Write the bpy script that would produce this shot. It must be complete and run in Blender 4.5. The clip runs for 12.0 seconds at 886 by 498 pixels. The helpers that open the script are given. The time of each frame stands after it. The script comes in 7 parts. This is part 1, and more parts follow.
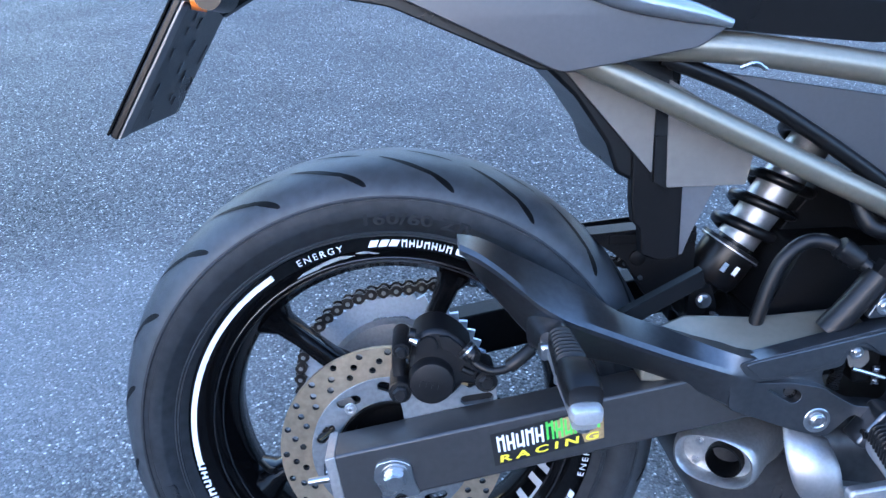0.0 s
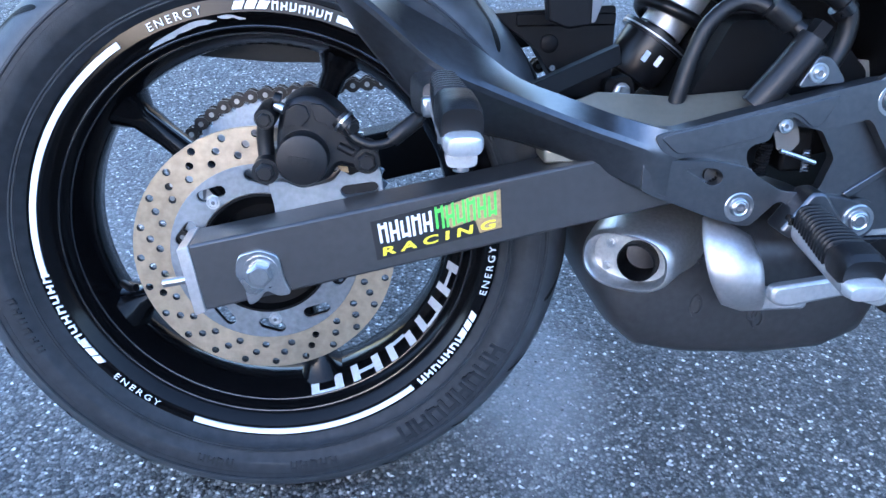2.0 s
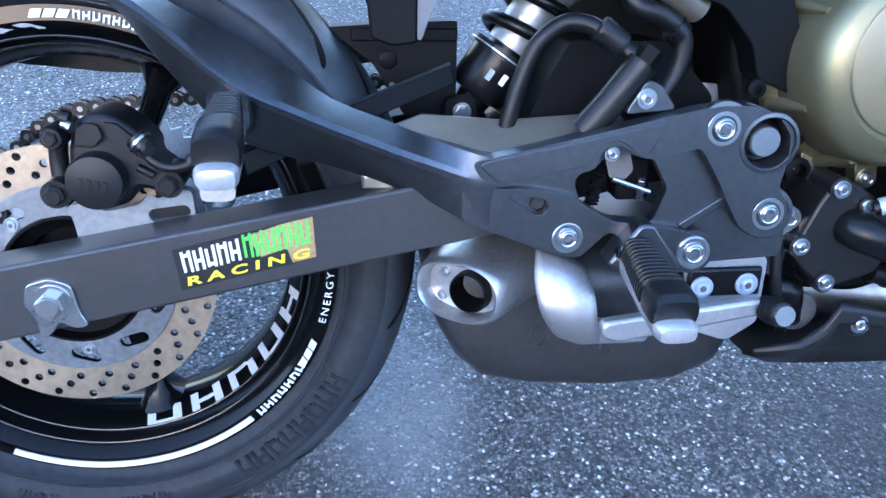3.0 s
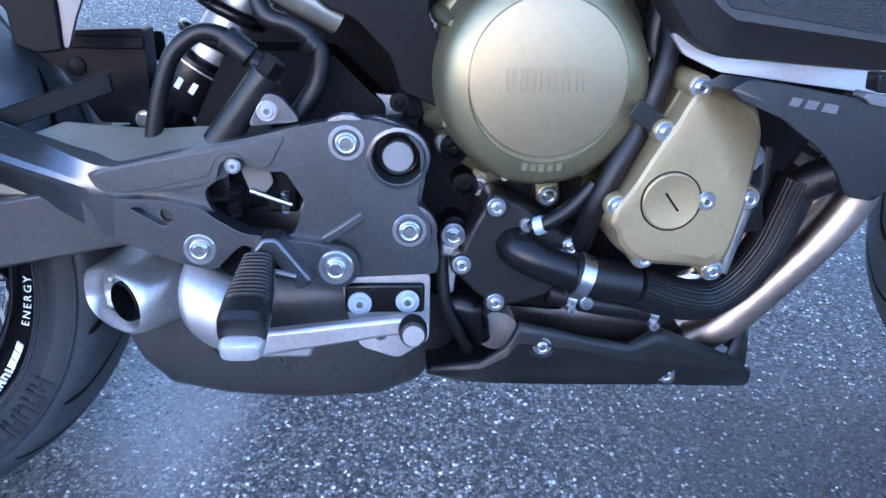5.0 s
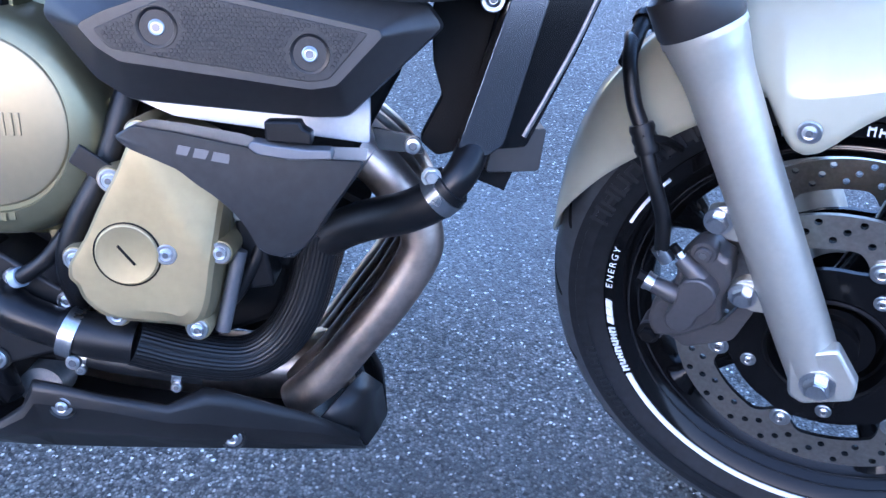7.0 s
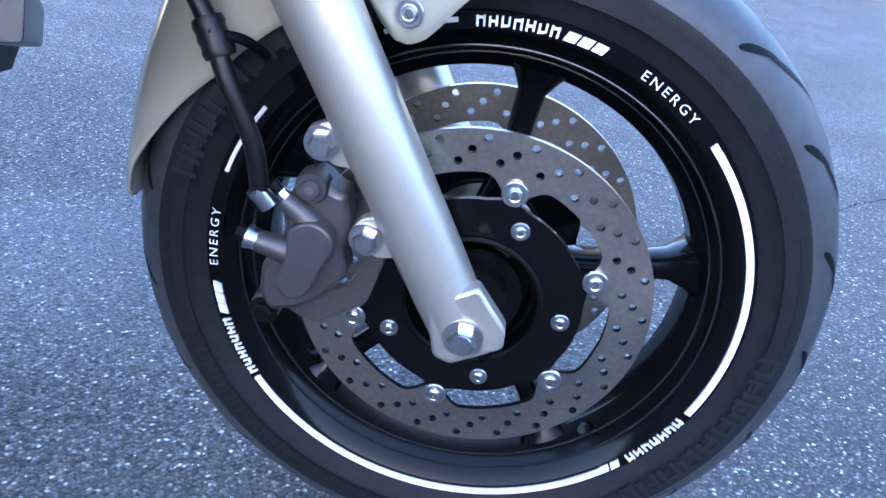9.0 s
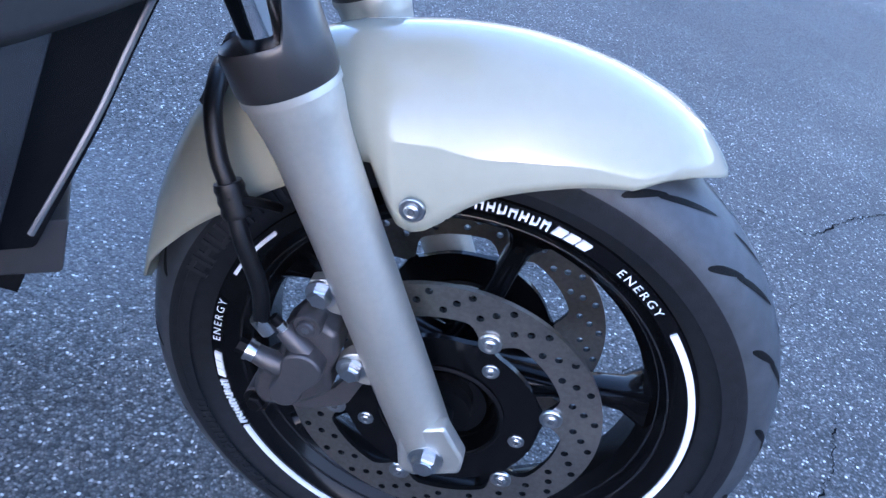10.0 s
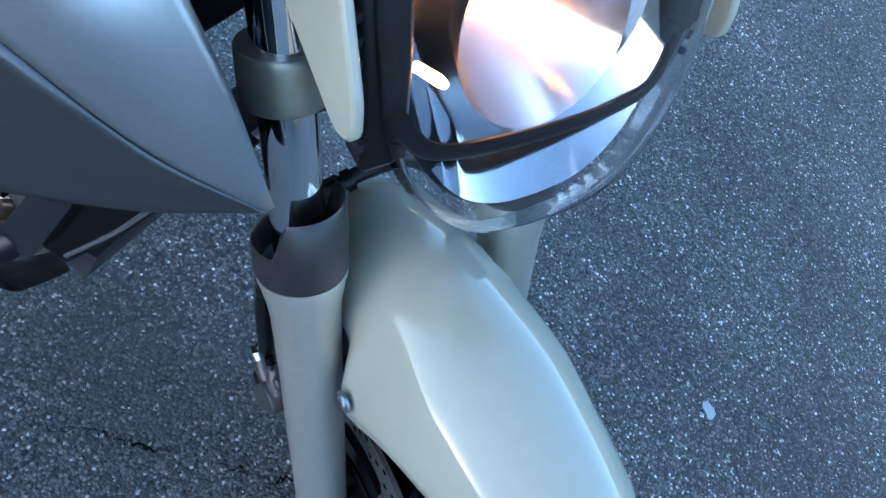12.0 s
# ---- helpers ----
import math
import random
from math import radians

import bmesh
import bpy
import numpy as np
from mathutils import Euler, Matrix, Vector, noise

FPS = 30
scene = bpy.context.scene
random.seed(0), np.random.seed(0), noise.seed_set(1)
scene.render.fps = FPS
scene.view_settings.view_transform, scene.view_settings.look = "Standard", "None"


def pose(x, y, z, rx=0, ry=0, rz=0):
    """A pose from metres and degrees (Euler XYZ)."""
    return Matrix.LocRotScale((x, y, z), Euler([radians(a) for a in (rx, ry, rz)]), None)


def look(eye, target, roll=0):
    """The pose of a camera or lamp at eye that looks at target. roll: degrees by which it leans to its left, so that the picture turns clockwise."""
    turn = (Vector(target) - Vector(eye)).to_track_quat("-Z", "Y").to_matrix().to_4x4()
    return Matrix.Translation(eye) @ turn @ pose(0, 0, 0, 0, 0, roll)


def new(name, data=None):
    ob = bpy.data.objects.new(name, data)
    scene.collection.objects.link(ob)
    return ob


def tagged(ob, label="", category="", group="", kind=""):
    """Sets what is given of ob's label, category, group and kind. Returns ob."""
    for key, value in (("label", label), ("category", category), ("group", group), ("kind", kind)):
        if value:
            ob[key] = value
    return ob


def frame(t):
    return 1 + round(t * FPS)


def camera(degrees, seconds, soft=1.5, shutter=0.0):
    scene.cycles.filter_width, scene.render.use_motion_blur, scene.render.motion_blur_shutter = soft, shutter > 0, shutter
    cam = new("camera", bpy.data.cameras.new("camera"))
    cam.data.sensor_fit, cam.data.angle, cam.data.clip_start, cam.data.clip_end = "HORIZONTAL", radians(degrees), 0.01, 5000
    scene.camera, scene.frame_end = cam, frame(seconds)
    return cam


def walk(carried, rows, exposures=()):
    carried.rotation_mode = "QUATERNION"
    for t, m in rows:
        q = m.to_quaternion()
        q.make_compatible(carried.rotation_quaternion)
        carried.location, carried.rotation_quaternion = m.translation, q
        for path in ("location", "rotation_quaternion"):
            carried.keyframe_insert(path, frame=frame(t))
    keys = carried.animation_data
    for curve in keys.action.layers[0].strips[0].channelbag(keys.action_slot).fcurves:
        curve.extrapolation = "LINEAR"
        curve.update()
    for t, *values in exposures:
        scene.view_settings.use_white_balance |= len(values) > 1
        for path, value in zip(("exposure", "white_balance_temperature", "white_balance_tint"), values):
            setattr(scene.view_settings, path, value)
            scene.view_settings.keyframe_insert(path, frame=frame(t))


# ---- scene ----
# ---- camera ----
cam = camera(59.35, 12.0)
ROWS = [
    (0, 0.044, -0.671, 0.951, 59.37, 1.42, -2.37),
    (0.5, 0.015, -0.657, 0.845, 58.01, 1.91, -2.98),
    (1, 0.004, -0.674, 0.797, 57.14, 1.44, -3.45),
    (1.5, 0.045, -0.687, 0.784, 56.16, 0.30, -4.24),
    (2, 0.109, -0.670, 0.755, 55.62, -0.89, -4.96),
    (2.5, 0.178, -0.649, 0.744, 55.51, -2.01, -5.78),
    (3, 0.244, -0.634, 0.758, 55.56, -2.65, -6.46),
    (3.2, 0.266, -0.630, 0.764, 55.59, -2.79, -6.64),
    (4.8, 0.552, -0.639, 0.766, 55.25, -2.01, -3.54),
    (5, 0.588, -0.649, 0.776, 55.46, -2.05, -2.76),
    (5.5, 0.683, -0.652, 0.812, 56.54, -1.95, -0.85),
    (6, 0.788, -0.643, 0.819, 57.03, -1.83, 0.49),
    (6.5, 0.905, -0.631, 0.798, 57.45, -1.83, 0.39),
    (7, 1.017, -0.615, 0.778, 57.96, -2.12, -1.45),
    (7.5, 1.085, -0.582, 0.720, 60.66, -2.92, -8.41),
    (7.7, 1.119, -0.560, 0.678, 62.26, -3.39, -11.86),
    (9.3, 1.138, -0.517, 0.612, 64.74, -8.42, -24.58),
    (9.5, 1.129, -0.510, 0.678, 62.42, -9.95, -23.68),
    (10, 1.136, -0.459, 0.834, 54.22, -14.31, -19.26),
    (10.5, 1.231, -0.353, 0.903, 41.95, -19.23, -3.45),
    (11, 1.320, -0.282, 0.967, 27.54, -19.76, 18.29),
    (11.5, 1.329, -0.246, 1.045, 22.50, -19.07, 29.13),
    (12, 1.307, -0.235, 1.159, 24.73, -20.05, 32.31),
]
EXPOSURES = [(0.0, 3.45, 5100, 20), (1.5, 3.58, 5120, 20), (3.0, 3.68, 5150, 21), (5.5, 3.7, 5060, 27), (7.5, 3.73, 4960, 27), (9.5, 3.53, 5130, 26), (10.5, 3.28, 5130, 27), (11.2, 3.18, 5080, 22), (12.0, 3.0, 5130, 11)]
walk(cam, [(t, pose(*row)) for t, *row in ROWS], EXPOSURES)

# ---- world and sun ----
SUN_UP, SUN_ROUND = 9.0, 205.0   # elevation, and compass bearing from +y towards +x
world = bpy.data.worlds.new("evening_sky")
scene.world = world
world.use_nodes = True
wn = world.node_tree
sky = wn.nodes.new("ShaderNodeTexSky")
sky.sky_type, sky.sun_disc = "NISHITA", False
sky.sun_elevation, sky.sun_rotation = radians(SUN_UP), radians(SUN_ROUND)
wn.links.new(sky.outputs["Color"], wn.nodes["Background"].inputs["Color"])
wn.nodes["Background"].inputs["Strength"].default_value = 0.15
sun = new("sun", bpy.data.lights.new("sun", "SUN"))
sun.data.energy, sun.data.angle, sun.data.color = 2.0, radians(0.6), (1.0, 0.74, 0.46)
_a, _e = radians(SUN_ROUND), radians(SUN_UP)
sun.matrix_world = look(Vector((math.sin(_a) * math.cos(_e), math.cos(_a) * math.cos(_e), math.sin(_e))) * 20, (0, 0, 0))


# ---- materials ----
def material(name, color, rough=0.5, metal=0.0, var=0.12, scale=40.0, bump=0.0, bump_scale=None, coat=0.0, rough_var=0.1, spec=0.5):
    """A principled surface with two scales of colour variation, uneven gloss and fine relief."""
    m = bpy.data.materials.new(name)
    m.use_nodes = True
    n, k = m.node_tree.nodes, m.node_tree.links
    b = n["Principled BSDF"]
    tc = n.new("ShaderNodeTexCoord")
    big, fine = n.new("ShaderNodeTexNoise"), n.new("ShaderNodeTexNoise")
    big.inputs["Scale"].default_value, fine.inputs["Scale"].default_value = scale * 0.2, scale * 4
    big.inputs["Detail"].default_value = fine.inputs["Detail"].default_value = 4
    for q in (big, fine):
        k.new(tc.outputs["Object"], q.inputs["Vector"])
    mixed = n.new("ShaderNodeMath")
    mixed.operation = "ADD"
    k.new(big.outputs["Fac"], mixed.inputs[0])
    k.new(fine.outputs["Fac"], mixed.inputs[1])
    ramp = n.new("ShaderNodeMapRange")
    ramp.inputs["From Min"].default_value, ramp.inputs["From Max"].default_value = 0.7, 1.3
    ramp.inputs["To Min"].default_value, ramp.inputs["To Max"].default_value = 1 - var, 1 + var
    k.new(mixed.outputs[0], ramp.inputs["Value"])
    tint = n.new("ShaderNodeVectorMath")
    tint.operation = "SCALE"
    tint.inputs[0].default_value = color
    k.new(ramp.outputs["Result"], tint.inputs["Scale"])
    k.new(tint.outputs[0], b.inputs["Base Color"])
    gloss = n.new("ShaderNodeMapRange")
    gloss.inputs["To Min"].default_value, gloss.inputs["To Max"].default_value = rough * (1 - rough_var), rough * (1 + rough_var)
    k.new(big.outputs["Fac"], gloss.inputs["Value"])
    k.new(gloss.outputs["Result"], b.inputs["Roughness"])
    b.inputs["Metallic"].default_value = metal
    b.inputs["Coat Weight"].default_value = coat
    b.inputs["Coat Roughness"].default_value = 0.035
    b.inputs["Specular IOR Level"].default_value = spec
    if bump:
        rel = n.new("ShaderNodeTexNoise")
        rel.inputs["Scale"].default_value = bump_scale or scale * 20
        rel.inputs["Detail"].default_value = 3
        k.new(tc.outputs["Object"], rel.inputs["Vector"])
        bp = n.new("ShaderNodeBump")
        bp.inputs["Strength"].default_value, bp.inputs["Distance"].default_value = bump, 0.001
        k.new(rel.outputs["Fac"], bp.inputs["Height"])
        k.new(bp.outputs["Normal"], b.inputs["Normal"])
    return m


def asphalt_material():
    m = bpy.data.materials.new("asphalt")
    m.use_nodes = True
    n, k = m.node_tree.nodes, m.node_tree.links
    b = n["Principled BSDF"]
    tc = n.new("ShaderNodeTexCoord")

    def tex(kind, scale, **inputs):
        q = n.new(kind)
        q.inputs["Scale"].default_value = scale
        for key, value in inputs.items():
            q.inputs[key].default_value = value
        k.new(tc.outputs["Object"], q.inputs["Vector"])
        return q

    def ramp(source, stops):
        q = n.new("ShaderNodeValToRGB")
        while len(q.color_ramp.elements) < len(stops):
            q.color_ramp.elements.new(0.5)
        for e, (at, c) in zip(q.color_ramp.elements, stops):
            e.position, e.color = at, (*c, 1)
        k.new(source, q.inputs["Fac"])
        return q.outputs["Color"]

    def mix(kind, fac, a, c):
        q = n.new("ShaderNodeMix")
        q.data_type, q.blend_type = "RGBA", kind
        if isinstance(fac, float):
            q.inputs[0].default_value = fac
        else:
            k.new(fac, q.inputs[0])
        k.new(a, q.inputs[6])
        k.new(c, q.inputs[7])
        return q.outputs[2]

    cells = tex("ShaderNodeTexVoronoi", 230, Randomness=1.0)
    stone = n.new("ShaderNodeSeparateColor")
    k.new(cells.outputs["Color"], stone.inputs["Color"])
    chips = ramp(stone.outputs["Red"], [(0.0, (0.030, 0.030, 0.030)), (0.45, (0.086, 0.085, 0.083)), (0.86, (0.180, 0.178, 0.174)), (0.955, (0.30, 0.295, 0.285)), (1.0, (0.88, 0.87, 0.85))])
    joint = ramp(cells.outputs["Distance"], [(0.25, (1, 1, 1)), (0.58, (0.40, 0.40, 0.40))])
    col = mix("MULTIPLY", 0.85, chips, joint)
    patches = tex("ShaderNodeTexNoise", 2.2, Detail=5.0, Roughness=0.6)
    col = mix("MULTIPLY", 0.6, col, ramp(patches.outputs["Fac"], [(0.32, (0.5, 0.5, 0.5)), (0.68, (1.45, 1.44, 1.4))]))
    dust = tex("ShaderNodeTexNoise", 700, Detail=2.0)
    col = mix("ADD", 0.3, col, ramp(dust.outputs["Fac"], [(0.66, (0, 0, 0)), (0.8, (0.16, 0.155, 0.15))]))
    # pale dust drifts, a dark far patch; worn asphalt near the bike with painted shade
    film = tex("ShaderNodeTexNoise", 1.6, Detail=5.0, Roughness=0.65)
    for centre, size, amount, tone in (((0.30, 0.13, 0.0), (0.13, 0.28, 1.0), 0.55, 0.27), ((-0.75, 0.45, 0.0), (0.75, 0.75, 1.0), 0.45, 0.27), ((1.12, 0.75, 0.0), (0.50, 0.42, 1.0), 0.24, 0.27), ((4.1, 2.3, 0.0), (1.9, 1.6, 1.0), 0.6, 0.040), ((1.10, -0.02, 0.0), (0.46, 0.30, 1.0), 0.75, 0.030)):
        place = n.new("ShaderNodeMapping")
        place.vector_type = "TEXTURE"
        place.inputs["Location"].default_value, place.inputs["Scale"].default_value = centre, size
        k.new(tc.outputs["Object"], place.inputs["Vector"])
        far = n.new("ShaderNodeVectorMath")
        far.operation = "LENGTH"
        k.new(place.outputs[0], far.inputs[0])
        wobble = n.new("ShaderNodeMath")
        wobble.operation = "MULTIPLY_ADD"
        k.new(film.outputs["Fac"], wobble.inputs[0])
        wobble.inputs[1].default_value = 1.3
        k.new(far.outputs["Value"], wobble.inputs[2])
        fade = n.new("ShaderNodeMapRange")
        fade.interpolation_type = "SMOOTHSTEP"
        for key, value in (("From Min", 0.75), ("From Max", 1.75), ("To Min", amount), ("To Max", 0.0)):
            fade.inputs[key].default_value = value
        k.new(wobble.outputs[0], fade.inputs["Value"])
        patch_tone = n.new("ShaderNodeRGB")
        patch_tone.outputs[0].default_value = (tone, tone, tone * 0.99, 1)
        col = mix("MIX", fade.outputs["Result"], col, patch_tone.outputs[0])
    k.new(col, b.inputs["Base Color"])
    b.inputs["Roughness"].default_value = 0.55
    b.inputs["Specular IOR Level"].default_value = 0.26
    # every stone is a small facet with a tilt of its own
    away, tilt, lean_ = n.new("ShaderNodeVectorMath"), n.new("ShaderNodeVectorMath"), n.new("ShaderNodeVectorMath")
    away.operation, tilt.operation, lean_.operation = "SUBTRACT", "SUBTRACT", "DOT_PRODUCT"
    k.new(tc.outputs["Object"], away.inputs[0])
    k.new(cells.outputs["Position"], away.inputs[1])
    k.new(cells.outputs["Color"], tilt.inputs[0])
    tilt.inputs[1].default_value = (0.5, 0.5, 0.5)
    k.new(away.outputs[0], lean_.inputs[0])
    k.new(tilt.outputs[0], lean_.inputs[1])
    fine = tex("ShaderNodeTexNoise", 900, Detail=3.0)
    h = n.new("ShaderNodeMath")
    h.operation = "MULTIPLY_ADD"
    k.new(fine.outputs["Fac"], h.inputs[0])
    h.inputs[1].default_value = 0.35
    k.new(cells.outputs["Distance"], h.inputs[2])
    total = n.new("ShaderNodeMath")
    total.operation = "MULTIPLY_ADD"
    k.new(h.outputs[0], total.inputs[0])
    total.inputs[1].default_value = -0.0022
    scaled = n.new("ShaderNodeMath")
    scaled.operation = "MULTIPLY"
    k.new(lean_.outputs["Value"], scaled.inputs[0])
    scaled.inputs[1].default_value = 1.3
    k.new(scaled.outputs[0], total.inputs[2])
    bp = n.new("ShaderNodeBump")
    bp.inputs["Strength"].default_value, bp.inputs["Distance"].default_value = 1.0, 1.0
    k.new(total.outputs[0], bp.inputs["Height"])
    k.new(bp.outputs["Normal"], b.inputs["Normal"])
    return m


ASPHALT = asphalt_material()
def grit_material():
    """Stone chips, each of its own grey."""
    m = material("stone_chips", (0.3, 0.3, 0.3), 0.5, var=0.3, scale=60)
    n, k = m.node_tree.nodes, m.node_tree.links
    geo, q = n.new("ShaderNodeNewGeometry"), n.new("ShaderNodeValToRGB")
    for e, (at, c) in zip([q.color_ramp.elements[0], q.color_ramp.elements[1], q.color_ramp.elements.new(0.6), q.color_ramp.elements.new(0.9)], ((0.0, 0.03), (1.0, 0.72), (0.6, 0.09), (0.9, 0.24))):
        e.position, e.color = at, (c, c * 0.985, c * 0.96, 1)
    k.new(geo.outputs["Random Per Island"], q.inputs["Fac"])
    k.new(q.outputs["Color"], n["Principled BSDF"].inputs["Base Color"])
    return m


GRIT = grit_material()
CRACK = material("crack_filler", (0.004, 0.004, 0.0045), 0.9, scale=80, bump=0.5, spec=0.05)
RUBBER = material("tyre_rubber", (0.0100, 0.0112, 0.0135), 0.55, var=0.35, scale=22, bump=0.25, bump_scale=900, spec=0.2)
DUSTY = material("dusty_sidewall_rubber", (0.021, 0.0238, 0.0275), 0.55, var=0.40, scale=20, bump=0.25, bump_scale=900, spec=0.25)
TREAD = material("dusty_tread_rubber", (0.034, 0.039, 0.045), 0.52, var=0.34, scale=16, bump=0.2, bump_scale=900, rough_var=0.25)
MARK = material("moulded_rubber", (0.0145, 0.0160, 0.0185), 0.52, var=0.15, scale=60, spec=0.22)
GLOSS = material("gloss_black_paint", (0.003, 0.003, 0.0034), 0.13, var=0.2, scale=30, spec=0.16)
EDGE_BLACK = material("rim_highlight_black", (0.012, 0.0125, 0.0135), 0.22, var=0.2, scale=30, spec=0.6)
WHITE = material("white_vinyl", (0.80, 0.80, 0.80), 0.35, var=0.05, scale=200)
SATIN = material("satin_charcoal_paint", (0.105, 0.104, 0.102), 0.22, metal=0.95, var=0.14, scale=40, bump=0.10, bump_scale=1600)
HANGER = material("satin_dark_grey_casting", (0.112, 0.116, 0.124), 0.31, metal=0.92, var=0.14, scale=40, bump=0.10, bump_scale=1600)
CHARCOAL = material("matt_charcoal_casting", (0.014, 0.0137, 0.014), 0.30, metal=0.2, spec=0.3, var=0.16, scale=60, bump=0.2, bump_scale=1500)
PLASTIC = material("black_plastic", (0.005, 0.005, 0.0055), 0.28, var=0.2, scale=40, bump=0.10, bump_scale=1300, spec=0.25)
SCUFFED = material("scuffed_dark_plastic", (0.012, 0.0128, 0.0145), 0.30, var=0.5, scale=30, bump=0.08, bump_scale=1300, rough_var=0.5, spec=0.42)
SCOOPED = material("grained_black_plastic", (0.018, 0.018, 0.019), 0.36, var=0.2, scale=40, bump=0.14, bump_scale=1500, spec=0.45)
DULL = material("dull_black_plastic", (0.004, 0.004, 0.0045), 0.45, var=0.2, scale=40, bump=0.10, bump_scale=1300, spec=0.10)
SPAR = material("grey_silver_spar_paint", (0.50, 0.51, 0.53), 0.38, metal=0.7, var=0.06, scale=60, coat=0.15)
# near-black: sooty metal, and inner parts with their shade put into the colour
SOOT_SHADE = material("soot_and_shade_black", (0.003, 0.003, 0.0033), 0.55, var=0.25, scale=40, bump=0.3, spec=0.10)
SWING = material("grey_satin_paint", (0.068, 0.068, 0.069), 0.36, metal=0.6, var=0.10, scale=30, bump=0.10, bump_scale=1600)
HOSE = material("hose_rubber", (0.005, 0.005, 0.0055), 0.36, var=0.25, scale=60, bump=0.3, bump_scale=1200, spec=0.3)
GREYP = material("beige_grey_plastic", (0.115, 0.109, 0.100), 0.45, var=0.10, scale=25, bump=0.15, bump_scale=1300)
SILVERP = material("silver_metallic_paint", (0.33, 0.36, 0.39), 0.29, metal=0.8, var=0.05, scale=60, coat=0.3)
GREYT = material("dark_grey_metallic_paint", (0.060, 0.060, 0.064), 0.38, metal=0.5, var=0.06, scale=60, coat=0.15)
RADM = material("grey_satin_metal_cover", (0.085, 0.089, 0.099), 0.14, metal=0.9, var=0.06, scale=40)
FLANK = material("grey_flank_paint", (0.072, 0.077, 0.083), 0.34, metal=0.7, var=0.06, scale=60, coat=0.2)
GREYM = material("grey_metallic_paint", (0.13, 0.13, 0.138), 0.40, metal=0.55, var=0.06, scale=60, coat=0.15)
TUBE = material("champagne_frame_paint", (0.25, 0.232, 0.185), 0.34, metal=0.7, var=0.08, scale=40)
GOLD = material("bronze_engine_paint", (0.195, 0.181, 0.106), 0.37, metal=0.75, var=0.07, scale=30, bump=0.12, bump_scale=1500)
# warmer and lighter than the engine bronze above
TAN = material("warm_lighter_bronze", (0.305, 0.250, 0.140), 0.44, metal=0.65, var=0.08, scale=30, bump=0.10, bump_scale=1500)
GOLD2 = material("bronze_cover_face", (0.262, 0.220, 0.135), 0.44, metal=0.7, var=0.05, scale=30, bump=0.06, bump_scale=1800)
STEEL = material("zinc_steel", (0.46, 0.47, 0.48), 0.28, metal=1.0, var=0.12, scale=120)
CHROME = material("chrome", (0.78, 0.79, 0.81), 0.06, metal=1.0, var=0.03, scale=60)
BRUSHED = material("brushed_steel", (0.50, 0.49, 0.475), 0.32, metal=0.88, var=0.16, scale=70, bump=0.1, bump_scale=1400, rough_var=0.3)
POLISHED = material("polished_alloy", (0.74, 0.74, 0.74), 0.32, metal=0.75, var=0.10, scale=70)
ALLOY = material("cast_aluminium", (0.43, 0.43, 0.43), 0.42, metal=0.8, var=0.14, scale=60, bump=0.25, bump_scale=900)
BRACKET = material("blue_grey_cast_alloy", (0.205, 0.225, 0.245), 0.46, metal=0.7, var=0.22, scale=45, bump=0.25, bump_scale=900, rough_var=0.3)
FORK = material("silver_fork_paint", (0.50, 0.485, 0.425), 0.36, metal=0.75, var=0.05, scale=40, bump=0.06, bump_scale=1500)
DISC = material("ground_disc_steel", (0.37, 0.338, 0.30), 0.36, metal=1.0, var=0.18, scale=50, rough_var=0.3)
WORN = material("worn_disc_steel", (0.446, 0.368, 0.266), 0.4, metal=0.9, var=0.18, scale=40, rough_var=0.3)
HEADER = material("heat_tinted_steel", (0.52, 0.43, 0.36), 0.38, metal=1.0, var=0.22, scale=22, rough_var=0.3)
MUFFLER = material("matt_muffler_coating", (0.056, 0.055, 0.056), 0.40, metal=0.55, var=0.25, scale=30, bump=0.12)
PEARL = material("pearl_white_paint", (0.288, 0.285, 0.224), 0.65, var=0.03, scale=20, coat=1.0, spec=0.1)
PEARL.node_tree.nodes["Principled BSDF"].inputs["Coat IOR"].default_value = 1.5
PEARL.node_tree.nodes["Principled BSDF"].inputs["Coat Roughness"].default_value = 0.02
CHAIN = material("oily_chain_steel", (0.034, 0.031, 0.029), 0.34, metal=0.6, var=0.35, scale=150)
SPROCKET = material("sprocket_steel", (0.40, 0.47, 0.55), 0.40, metal=0.45, var=0.15, scale=60)
ORANGE = material("amber_lens", (0.75, 0.20, 0.02), 0.15, var=0.05, scale=60, coat=0.5)
GREEN = material("green_vinyl", (0.11, 0.52, 0.07), 0.4, var=0.25, scale=120)
YELLOW = material("yellow_vinyl", (0.80, 0.66, 0.03), 0.4, var=0.10, scale=120)
CALIPER = material("brown_grey_anodised_alloy", (0.075, 0.071, 0.072), 0.42, metal=0.5, var=0.12, scale=50, bump=0.15, bump_scale=1400)
CALBLACK = material("black_cast_alloy", (0.010, 0.010, 0.011), 0.38, metal=0.3, spec=0.4, var=0.2, scale=50, bump=0.25, bump_scale=1200)
COLLAR = material("brown_black_plastic", (0.0195, 0.0185, 0.0185), 0.32, var=0.12, scale=40, bump=0.08, bump_scale=1300)
STICKER = material("black_vinyl", (0.012, 0.012, 0.012), 0.35, var=0.2, scale=120)
RUST_SHEEN = material("tan_sheen_and_rust", (0.33, 0.22, 0.10), 0.45, var=0.3, scale=120)
REFLECT = material("lamp_reflector", (0.52, 0.52, 0.52), 0.055, metal=1.0, var=0.03, scale=30)


